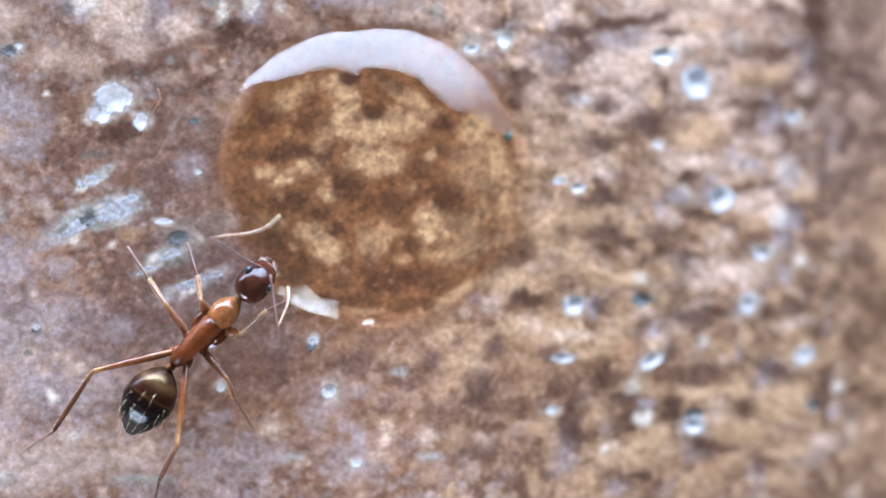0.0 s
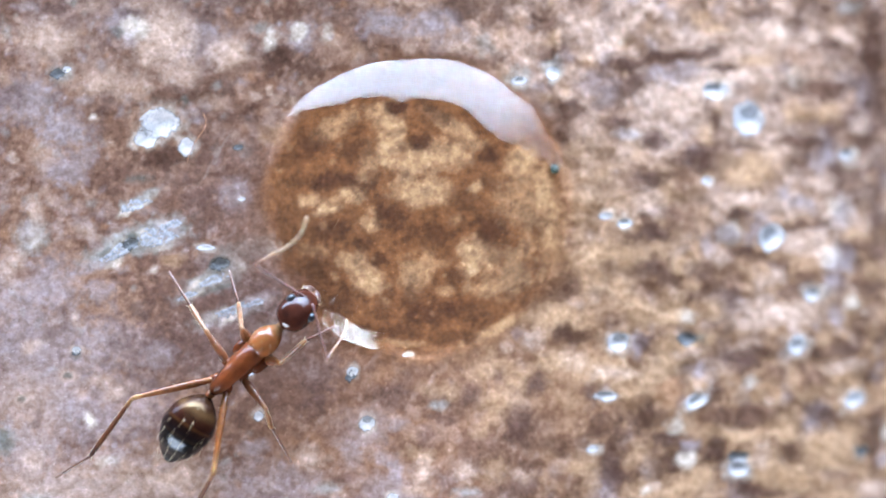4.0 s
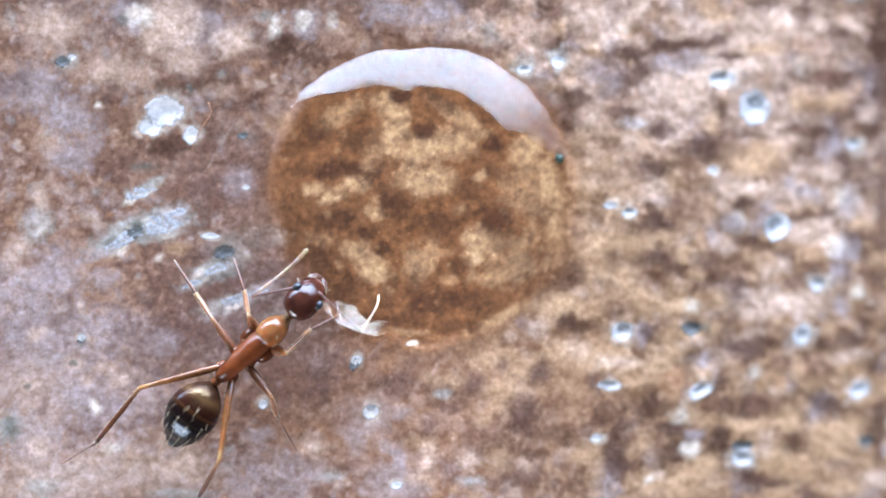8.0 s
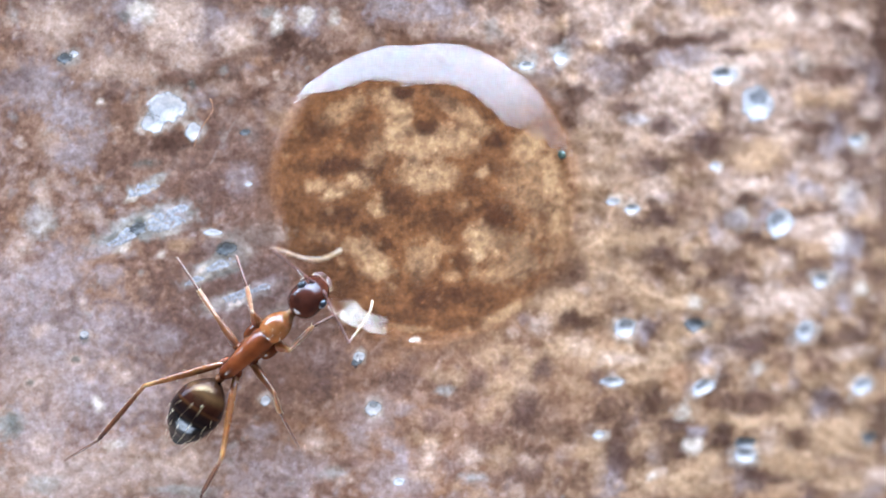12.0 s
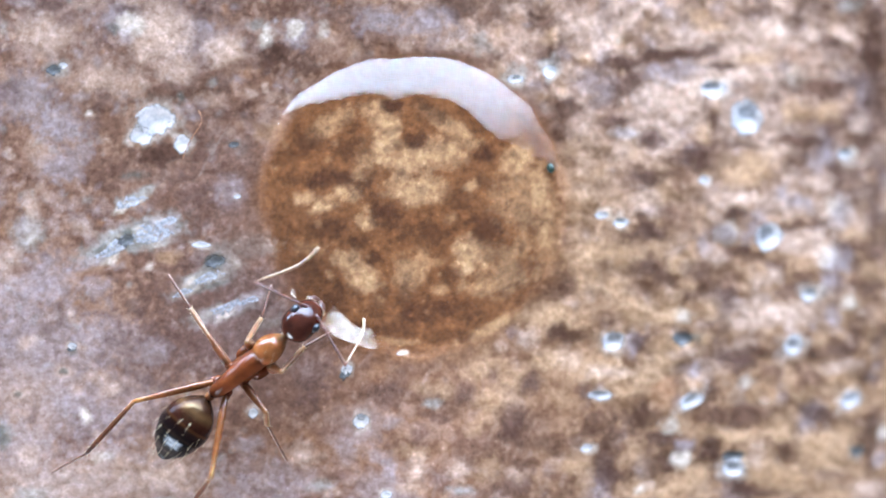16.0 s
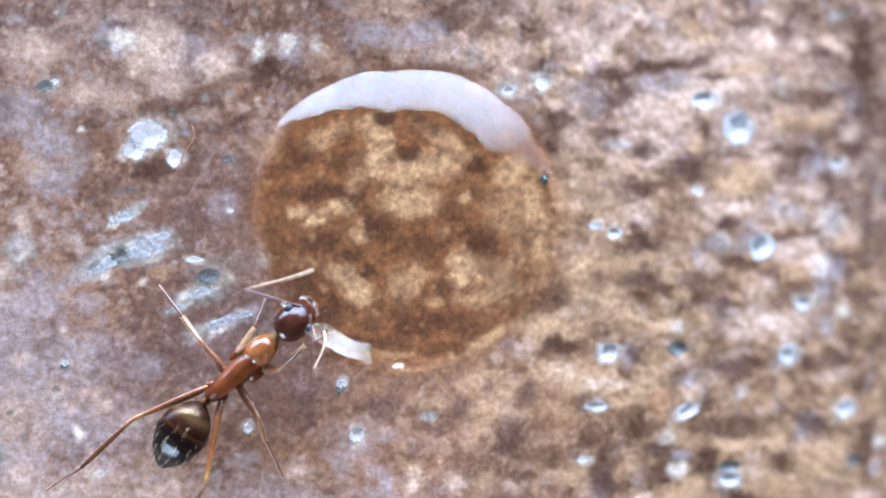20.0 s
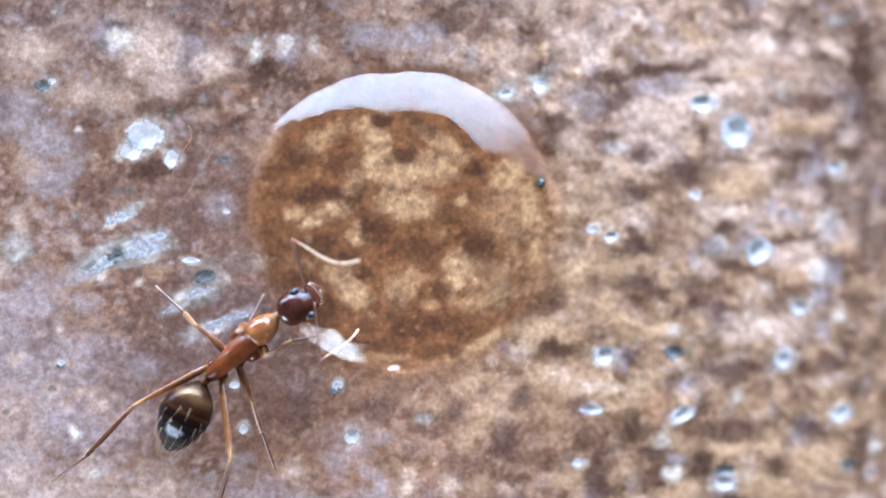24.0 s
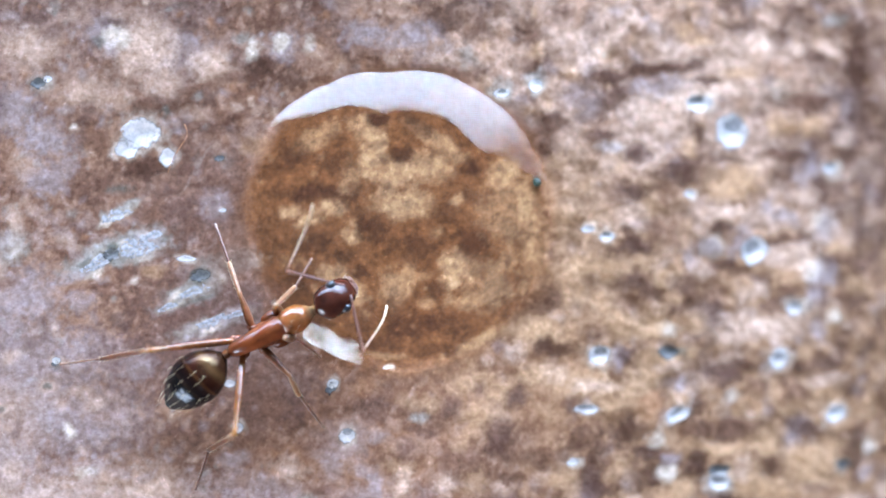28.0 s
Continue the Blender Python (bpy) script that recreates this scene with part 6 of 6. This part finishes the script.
# ---- flecks and pits in the stone ----
def patch(name, mat, x, y, rx, ry, turn, rise, dip, seed, label, uneven=1.0):
    """An irregular crust with a rounded edge, let into the stone."""
    rnd = random.Random(seed)
    bm = bmesh.new()
    n, z0 = 24, float(height(x, y))
    p1, p2, p3 = (rnd.uniform(0, 6.28) for _ in range(3))
    wob = [1 + uneven * (0.16 * math.sin(2 * w + p1) + 0.13 * math.sin(3 * w + p2) + 0.05 * math.sin(5 * w + p3) + rnd.uniform(-0.03, 0.03)) for w in (2 * math.pi * i / n for i in range(n))]
    ca, sa = math.cos(radians(turn)), math.sin(radians(turn))
    rows = []
    for r, h in ((1.02, -0.008), (0.96, rise * 0.6), (0.82, rise), (0.64, rise), (0.45, rise - dip * 0.6), (0.22, rise - dip)):
        ring = []
        for i in range(n):
            a = 2 * math.pi * i / n
            u, v = rx * r * wob[i] * math.cos(a), ry * r * wob[i] * math.sin(a)
            px, py = u * ca - v * sa, u * sa + v * ca
            ring.append(bm.verts.new(Vector((px, py, float(height(x + px, y + py)) - z0 + h + rnd.uniform(-0.004, 0.004))) * MM))
        rows.append(ring)
    top = bm.verts.new(Vector((0, 0, rise - dip)) * MM)
    for i in range(n):
        k = (i + 1) % n
        for r, s in zip(rows, rows[1:]):
            bm.faces.new((r[i], r[k], s[k], s[i]))
        bm.faces.new((rows[-1][i], rows[-1][k], top))
    bmesh.ops.recalc_face_normals(bm, faces=bm.faces)
    ob = part(name, bm, mat, ground, label)
    ob.location = (x * MM, y * MM, z0 * MM)
    return ob


def streak(x, y, rx, ry, turn=0):
    return patch("mineral_streak", STREAK, x, y, rx, ry, turn, 0.003, 0.002, int(abs(x * 231 + y * 177) * 10), "blue-grey scratched mineral streak", 1.7)


def lining(kind, x, y, rx, ry, turn):
    """The mineral that lines a hollow: a white crust, blue-grey towards its upper side, or a dark grey-green floor
    alone.
    """
    seed = int(abs(x * 731 + y * 977) * 10)
    if kind == "pit":
        return patch("pit", PIT, x, y, rx * 1.15, ry * 1.15, turn, 0.010, 0.0, seed, "grey-green mineral pit", 0.7)
    smooth = 0.3 if kind == "crust" else 0.45 if rx > 0.4 else 1.0
    patch("mineral_fleck", FLECK, x, y, rx * 1.12, ry * 1.12, turn, 0.012, 0.0, seed, "round white mineral crust with a hollow middle" if kind == "crust" else "white mineral fleck in a hollow", smooth)
    if rx > 0.17 and x > -4:
        # The blue-grey patch sits above the middle, so the upper side is darker.
        floor = patch("pit", HOLLOW, x + rx * 0.12 * (-1) ** seed, y + ry * 0.40, rx * 0.62, ry * 0.46, turn, 0.010, 0.0, seed + 1, "blue-grey patch towards the hollow's upper side", 1.0)
        floor.location.z += 0.000012


for kind, x, y, rx, ry, a, deep in HOLES:
    lining(kind, x, y, rx, ry, math.degrees(a))
streak(-7.74, 1.39, 0.49, 0.14, 28)
streak(-7.23, 0.57, 0.72, 0.24, 24)
streak(-8.10, 0.22, 0.58, 0.17, 22)
streak(-6.75, 0.91, 0.33, 0.11, 35)
streak(-5.74, -0.54, 0.58, 0.11, 25)
streak(-5.30, -1.32, 0.64, 0.11, 20)
streak(-6.36, -0.93, 0.38, 0.08, 30)
streak(-4.66, -1.12, 0.38, 0.09, 15)



def bead(x, y, size):
    """A tiny dark green bead at the drop's edge."""
    z = float(height(x, y))
    return tagged(part("bead", egg(x, y, z + size * 0.7, size, size * 0.95, size * 0.9, 16, 10), BEAD, None, "tiny dark green glossy bead at the drop's edge"), category="bead")


def fibre(*points):
    """A thin plant fibre lying on the stone, through points in millimetres."""
    rings = [(x, y, float(height(x, y)) + 0.02 + lift, 0.011, 0.011) for x, y, lift in points]
    return tagged(part("fibre", loft(rings, 6), FIBRE, None, "thin curled orange plant fibre lying on the stone"), category="fibre", group="fibres on the stone")


fibre((-5.91, 3.45, .02), (-5.97, 3.32, .05), (-6.08, 3.16, .06), (-6.19, 3.00, .03), (-6.27, 2.86, 0))
fibre((-5.98, 3.75, 0), (-5.92, 3.61, .03), (-5.91, 3.45, .02))
fibre((-6.26, 2.87, 0), (-6.34, 2.68, .02), (-6.39, 2.51, 0))
bead(3.04, 2.32, 0.14)

# ---- movement ----
MOMENTS = []
FEET = {}
HIPS = {"hind": (-0.95, 0.20, 0.85), "mid": (-0.45, 0.26, 0.80), "front": (0.30, 0.34, 0.78)}
BONES = {"hind": (2.12, 1.92, 1.2), "mid": (0.98, 0.88, 1.12), "front": (0.55, 1.10, 0.92)}
BEND = {"hind left": (2.6, 0, 0.4), "mid left": (0.1, 0, 1.0), "front left": (0.2, 0.35, 1.0), "hind right": (0.6, 0, 1.0), "mid right": (0.4, 0, 1.0), "front right": (0.0, 0.5, 1.0)}
# how much of the left whip's bow is seen from above
BOW_TIMES = (0, 1, 2, 3, 6, 7, 8, 9, 10, 11, 12, 15, 16, 17, 18, 19, 20, 21, 24, 25.5, 26, 27, 28)
BOW = (0.7, 0.5, 0.5, 0.7, 1, 0.9, 0.15, 0.8, 0.7, 0.05, 1, 0.7, 0.5, 0.6, 0.8, 0.2, 0.1, 0.6, 0.9, 0.9, 0.6, 0.4, 0.1)


def moment(t, body, head, left, right):
    """Body x, y, heading; head x, y, heading; each antenna's elbow and tip, in millimetres and degrees."""
    MOMENTS.append((t, *body, *head, *left, *right))


def stand(leg, *rows):
    """Where a foot stands: seconds, x, y."""
    FEET[leg] = rows


def aim(p, q, up=(0, 0, 1)):
    x = (q - p).normalized()
    y = Vector(up).cross(x).normalized()
    m = Matrix((x, y, x.cross(y))).transposed().to_4x4()
    m.translation = p * MM
    return m


def motions():
    moment(0, (-4.73, -2.46, 43.6), (-3.52, -1.32, 54.1), (-4.46, -0.18, -2.84, 0.33), (-2.92, -2.38, -2.75, -1.44))
    moment(0.5, (-4.76, -2.47, 44.5), (-3.56, -1.35, 52.1), (-4.57, -0.21, -3.61, 1.01), (-2.86, -2.06, -2.72, -1.28))
    moment(1, (-4.73, -2.47, 45.0), (-3.54, -1.33, 54.6), (-4.53, -0.42, -2.90, -0.12), (-2.89, -2.42, -2.74, -1.62))
    moment(1.5, (-4.71, -2.46, 44.1), (-3.50, -1.30, 54.0), (-4.49, -0.22, -3.24, 1.07), (-2.78, -2.49, -2.51, -1.45))
    moment(2, (-4.72, -2.45, 43.5), (-3.50, -1.30, 53.8), (-4.46, -0.18, -2.96, 0.77), (-2.83, -2.53, -2.56, -1.62))
    moment(2.5, (-4.73, -2.44, 44.2), (-3.52, -1.32, 53.2), (-4.62, -0.94, -3.63, 0.49), (-2.87, -2.50, -2.52, -1.55))
    moment(3, (-4.71, -2.44, 44.2), (-3.51, -1.28, 55.5), (-4.74, -0.73, -3.14, 0.03), (-2.87, -2.50, -2.47, -1.57))
    moment(3.5, (-4.69, -2.44, 44.6), (-3.49, -1.29, 53.6), (-4.59, -0.20, -3.75, 1.11), (-2.83, -2.47, -2.47, -1.52))
    moment(4.5, (-4.70, -2.47, 43.4), (-3.47, -1.32, 53.0), (-4.24, -0.10, -3.02, 0.45), (-2.54, -2.41, -2.09, -1.46))
    moment(5.5, (-4.70, -2.50, 42.2), (-3.44, -1.35, 52.5), (-3.98, -0.03, -2.54, -0.24), (-2.20, -2.39, -1.72, -1.45))
    moment(6, (-4.69, -2.51, 42.6), (-3.44, -1.37, 53.7), (-4.65, -0.58, -3.55, 0.64), (-1.98, -2.27, -1.70, -1.35))
    moment(6.5, (-4.68, -2.49, 41.5), (-3.42, -1.37, 53.6), (-3.94, 0.08, -2.45, -0.09), (-2.00, -2.28, -1.66, -1.29))
    moment(7, (-4.67, -2.49, 41.6), (-3.40, -1.36, 51.9), (-4.68, -0.57, -2.80, 0.11), (-1.98, -2.25, -1.56, -1.36))
    moment(7.5, (-4.65, -2.49, 41.3), (-3.41, -1.34, 56.2), (-4.72, -0.50, -3.54, 0.79), (-2.04, -2.15, -1.68, -1.22))
    moment(8, (-4.63, -2.47, 41.9), (-3.40, -1.30, 56.0), (-4.66, -1.20, -3.27, -0.02), (-1.92, -2.08, -1.62, -1.21))
    moment(8.5, (-4.65, -2.46, 41.5), (-3.41, -1.31, 55.9), (-4.19, 0.03, -2.54, 0.20), (-1.95, -2.11, -1.57, -1.20))
    moment(9, (-4.63, -2.46, 41.8), (-3.39, -1.33, 55.4), (-4.70, -0.94, -3.47, 0.30), (-1.98, -2.23, -1.61, -1.09))
    moment(9.5, (-4.64, -2.47, 41.4), (-3.42, -1.32, 57.7), (-4.58, -0.15, -3.40, 1.06), (-2.35, -2.36, -2.05, -1.25))
    moment(10, (-4.62, -2.44, 41.9), (-3.41, -1.27, 59.6), (-4.58, -0.19, -3.36, 1.08), (-2.28, -2.29, -2.09, -1.21))
    moment(10.5, (-4.62, -2.44, 42.3), (-3.41, -1.28, 57.8), (-3.91, 0.29, -2.28, 0.87), (-2.32, -2.29, -1.98, -1.25))
    moment(11, (-4.64, -2.45, 42.7), (-3.42, -1.27, 57.7), (-4.52, -0.83, -3.55, 0.32), (-2.27, -2.35, -1.93, -1.31))
    moment(11.5, (-4.63, -2.44, 43.0), (-3.41, -1.27, 55.9), (-4.63, -0.49, -3.07, 0.01), (-2.21, -2.26, -1.80, -1.27))
    moment(12, (-4.60, -2.47, 42.3), (-3.36, -1.34, 53.6), (-4.17, -0.11, -2.54, -0.11), (-2.31, -2.42, -1.79, -1.38))
    moment(12.5, (-4.60, -2.52, 39.7), (-3.32, -1.46, 51.5), (-4.02, -0.12, -2.45, -0.20), (-2.22, -2.51, -1.65, -1.55))
    moment(13.5, (-4.50, -2.66, 37.1), (-3.22, -1.63, 54.3), (-4.24, -0.45, -3.02, 0.50), (-2.14, -2.66, -1.64, -1.72))
    moment(14.5, (-4.41, -2.80, 34.4), (-3.12, -1.80, 57.2), (-4.27, -0.68, -3.56, 0.94), (-2.07, -2.80, -1.47, -1.93))
    moment(15, (-4.69, -2.49, 47.6), (-3.64, -1.19, 63.9), (-5.19, -0.75, -3.55, 0.22), (-2.87, -1.96, -2.12, -1.11))
    moment(15.5, (-4.65, -2.57, 44.5), (-3.50, -1.35, 60.0), (-4.61, -0.15, -2.81, 0.28), (-2.15, -2.20, -1.97, -1.08))
    moment(16, (-4.49, -2.66, 38.8), (-3.23, -1.61, 53.4), (-4.31, -0.61, -2.67, 0.30), (-2.07, -2.68, -1.72, -1.56))
    moment(16.5, (-4.43, -2.75, 37.0), (-3.14, -1.71, 52.1), (-3.89, -0.42, -2.23, -0.60), (-2.14, -2.88, -1.83, -1.81))
    moment(17, (-4.46, -2.72, 38.2), (-3.22, -1.65, 57.5), (-4.09, -0.16, -2.66, 1.15), (-2.19, -2.76, -2.00, -1.77))
    moment(17.5, (-4.41, -2.70, 39.0), (-3.22, -1.56, 61.8), (-4.08, -0.12, -2.54, 0.51), (-2.09, -2.60, -1.86, -1.57))
    moment(18, (-4.50, -2.65, 40.4), (-3.33, -1.49, 63.3), (-4.65, -1.23, -3.37, 0.09), (-2.20, -2.50, -1.82, -1.62))
    moment(18.5, (-4.51, -2.56, 41.2), (-3.36, -1.37, 65.1), (-4.48, -0.05, -3.78, 1.30), (-2.19, -2.37, -1.96, -1.40))
    moment(19, (-4.58, -2.22, 48.0), (-3.52, -0.92, 63.6), (-5.02, -0.19, -3.57, 1.17), (-2.26, -1.61, -1.58, -0.42))
    moment(19.5, (-4.44, -2.17, 45.1), (-3.30, -0.93, 61.5), (-3.94, 0.61, -2.36, 0.89), (-2.19, -1.97, -1.93, -0.87))
    moment(20, (-4.51, -2.35, 41.9), (-3.28, -1.26, 51.6), (-4.49, -0.43, -2.83, -0.00), (-2.77, -2.49, -2.61, -1.57))
    moment(20.5, (-4.43, -2.31, 42.0), (-3.21, -1.16, 55.8), (-4.54, -0.50, -4.33, 0.93), (-1.77, -2.02, -1.37, -0.94))
    moment(21, (-4.60, -2.05, 49.0), (-3.44, -0.66, 53.7), (-5.14, 0.11, -3.14, 0.97), (-2.35, -1.67, -1.76, -0.37))
    moment(21.5, (-4.63, -1.90, 50.4), (-3.48, -0.50, 55.4), (-5.08, 0.13, -3.50, 0.93), (-2.14, -1.06, -2.06, -0.18))
    moment(22.5, (-4.50, -1.86, 45.9), (-3.26, -0.69, 47.5), (-4.21, 0.38, -2.67, 0.55), (-2.23, -1.65, -1.84, -0.72))
    moment(23.5, (-4.38, -1.82, 41.5), (-3.05, -0.88, 36.4), (-3.35, 0.68, -1.97, 0.07), (-2.38, -2.17, -1.99, -1.24))
    moment(24, (-4.40, -1.81, 41.9), (-3.09, -0.82, 40.8), (-3.14, 0.80, -1.69, 0.39), (-2.47, -2.13, -1.61, -1.39))
    moment(24.5, (-4.46, -2.00, 37.8), (-3.07, -1.18, 30.9), (-2.75, 0.50, -1.92, -0.55), (-2.50, -2.47, -1.86, -1.61))
    moment(25, (-4.56, -2.28, 31.8), (-3.09, -1.62, 21.6), (-2.90, -0.06, -1.85, -0.89), (-3.05, -3.06, -1.98, -2.75))
    moment(25.5, (-4.50, -2.30, 30.8), (-3.02, -1.62, 26.2), (-3.20, -0.09, -1.57, 0.44), (-2.28, -2.65, -1.29, -2.15))
    moment(26, (-4.43, -2.15, 33.8), (-3.03, -1.35, 37.0), (-2.95, 0.70, -1.13, 0.60), (-1.28, -2.13, -0.28, -1.26))
    moment(26.2, (-4.19, -2.01, 31.7), (-2.77, -1.26, 35.7), (-3.63, 0.59, -2.73, 1.69), (-0.94, -1.71, -0.17, -0.91))
    moment(26.4, (-3.69, -1.66, 26.0), (-2.20, -1.06, 32.2), (-2.15, 0.69, -0.40, 0.46), (-0.74, -2.14, -0.18, -1.38))
    moment(26.5, (-3.60, -1.61, 25.3), (-2.11, -1.03, 31.6), (-2.75, 0.39, -1.17, 0.01), (-1.12, -2.18, -0.52, -1.36))
    moment(27, (-3.61, -1.52, 25.7), (-2.11, -0.92, 29.6), (-3.32, -0.73, -2.16, 0.85), (-1.61, -2.26, -1.21, -1.44))
    moment(27.5, (-3.67, -1.52, 25.7), (-2.15, -0.88, 32.4), (-3.07, 0.04, -1.41, 0.42), (-1.71, -2.16, -1.41, -1.34))
    moment(28, (-3.57, -1.46, 27.1), (-2.08, -0.68, 42.2), (-3.19, 0.02, -2.60, 1.45), (-1.31, -1.91, -0.76, -0.78))
    stand("hind left", (0, -9.70, -5.55), (26.2, -9.70, -5.55), (26.45, -8.10, -1.10), (26.9, -8.10, -1.15), (27.0, -9.60, -1.80), (27.15, -8.85, -2.00), (27.5, -9.10, -2.40), (28, -9.10, -2.40))
    stand("mid left", (0, -6.85, -0.30), (26.55, -6.80, -0.35), (26.72, -5.19, 1.26), (28, -5.19, 1.26))
    stand("front left", (0, -5.30, -0.28), (12.6, -5.30, -0.28), (14.0, -4.10, -0.75), (26.15, -4.00, -0.50), (26.38, -2.60, 0.37), (28, -2.60, 0.37))
    stand("hind right", (0, -6.45, -7.40), (21.0, -6.45, -7.40), (21.4, -5.20, -7.05), (26.6, -5.20, -7.05), (27.0, -5.65, -5.60), (28, -5.65, -5.60))
    stand("mid right", (0, -3.70, -5.20), (26.15, -3.65, -5.25), (26.4, -2.36, -4.01), (28, -2.36, -4.01))
    stand("front right", (0, -2.52, -1.68), (12.5, -2.52, -1.68), (14.5, -2.45, -1.85), (18.5, -2.45, -1.85), (19.5, -2.30, -1.50), (20.4, -2.30, -1.50), (20.8, -2.20, -1.75), (21.6, -2.20, -1.75), (23.0, -2.45, -1.58), (24.2, -2.45, -1.55), (24.8, -2.60, -2.10), (26.1, -2.45, -2.10), (26.45, -2.44, -2.19), (28, -2.44, -2.19))
    table = np.array(MOMENTS)
    times = sorted(set(np.round(np.arange(0, 28.01, 0.25), 2)) | set(np.round(np.arange(26.0, 27.4, 0.1), 2)))
    rows = {k: [] for k in MOVING}
    root_rows = []
    for t in times:
        v = [float(np.interp(t, table[:, 0], table[:, k])) for k in range(1, table.shape[1])]
        root = pose(v[0] * MM, v[1] * MM, 0, 0, 0, v[2])
        back = root.inverted()
        root_rows.append((t, root))
        # head and abdomen
        head = pose(v[3] * MM, v[4] * MM, 1.0 * MM, 8, 17, v[5] - 5)
        rows["head"].append((t, back @ head))
        swing = float(np.interp(t, (0, 21.5, 23.5, 26.0, 26.6, 28), (13, 13, 20, 20, 15, 15)))
        rows["gaster"].append((t, pose(-1.40 * MM, 0, 0.82 * MM, 0, 0, swing)))
        # antennae: fixed lengths, rising where they look short
        for side, s, e in (("left", 1, v[6:10]), ("right", -1, v[10:14])):
            socket = (head @ Vector((0.34 * MM, s * 0.17 * MM, 0.27 * MM))) / MM
            flat = Vector((e[0] - socket.x, e[1] - socket.y, 0))
            run = min(flat.length, 1.42)
            elbow = socket + flat.normalized() * run + Vector((0, 0, math.sqrt(1.44 ** 2 - run * run) * 0.8))
            elbow = socket + (elbow - socket).normalized() * 1.42
            flat = Vector((e[2] - elbow.x, e[3] - elbow.y, 0))
            run = min(flat.length, 1.78)
            fall = math.sqrt(1.79 ** 2 - run * run)
            fall = -min(fall, elbow.z - 0.12) if side == "right" else min(fall * 0.6, 0.5) - 0.2
            tip = elbow + flat.normalized() * run + Vector((0, 0, fall))
            rows["scape " + side].append((t, back @ aim(socket, elbow)))
            flex = float(np.interp(t, BOW_TIMES, BOW)) if side == "left" else 1
            rows["whip " + side].append((t, back @ aim(elbow, tip) @ pose(0, 0, 0, math.degrees(math.acos(flex)))))
        # legs: feet stand still, knees follow
        for leg, track in FEET.items():
            kind, side = leg.split()
            s = 1 if side == "left" else -1
            a, b, c = BONES[kind]
            hx, hy, hz = HIPS[kind]
            hip = (root @ (Vector((hx, s * hy, hz)) * MM)) / MM
            data = np.array(track)
            fx, fy = (float(np.interp(t, data[:, 0], data[:, k])) for k in (1, 2))
            lift = 0.0
            for (t0, x0, y0), (t1, x1, y1) in zip(track, track[1:]):
                if t0 < t < t1 and math.hypot(x1 - x0, y1 - y0) > 0.3:
                    lift = 0.45 * math.sin(math.pi * (t - t0) / (t1 - t0))
            tip = Vector((fx, fy, float(height(fx, fy)) + 0.04 + lift))
            out = Vector((tip.x - hip.x, tip.y - hip.y, 0)).normalized()
            ankle = tip - out * c * 0.95 + Vector((0, 0, c * 0.31))
            reach = ankle - hip
            if reach.length > (a + b) * 0.985:
                ankle = hip + reach.normalized() * (a + b) * 0.985
            d = (ankle - hip).length
            along = (a * a - b * b + d * d) / (2 * d)
            off = math.sqrt(max(0.0, a * a - along * along))
            axis_dir = (ankle - hip).normalized()
            heading = root.to_3x3() @ Vector((1, 0, 0))
            lean, wide, rise = BEND[leg]
            if leg == "hind left":
                lean, rise = float(np.interp(t, (26.2, 26.6), (2.6, 0.3))), float(np.interp(t, (26.2, 26.6), (0.4, 1.0)))
            pole = heading * lean + Vector((-heading.y, heading.x, 0)) * s * wide + Vector((0, 0, rise))
            if leg == "hind left":
                pole += root.to_3x3() @ Vector((0, float(np.interp(t, (24.0, 24.8, 26.2, 26.6), (0, 3.2, 3.2, 0))), 0))
            pole = (pole - axis_dir * pole.dot(axis_dir)).normalized()
            knee = hip + axis_dir * along + pole * off
            toe = ankle + (tip - ankle).normalized() * c
            rows["femur " + leg].append((t, back @ aim(hip, knee)))
            rows["tibia " + leg].append((t, back @ aim(knee, ankle)))
            rows["tarsus " + leg].append((t, back @ aim(ankle, toe)))
    walk(ant, root_rows)
    for k, r in rows.items():
        walk(MOVING[k], r)


motions()
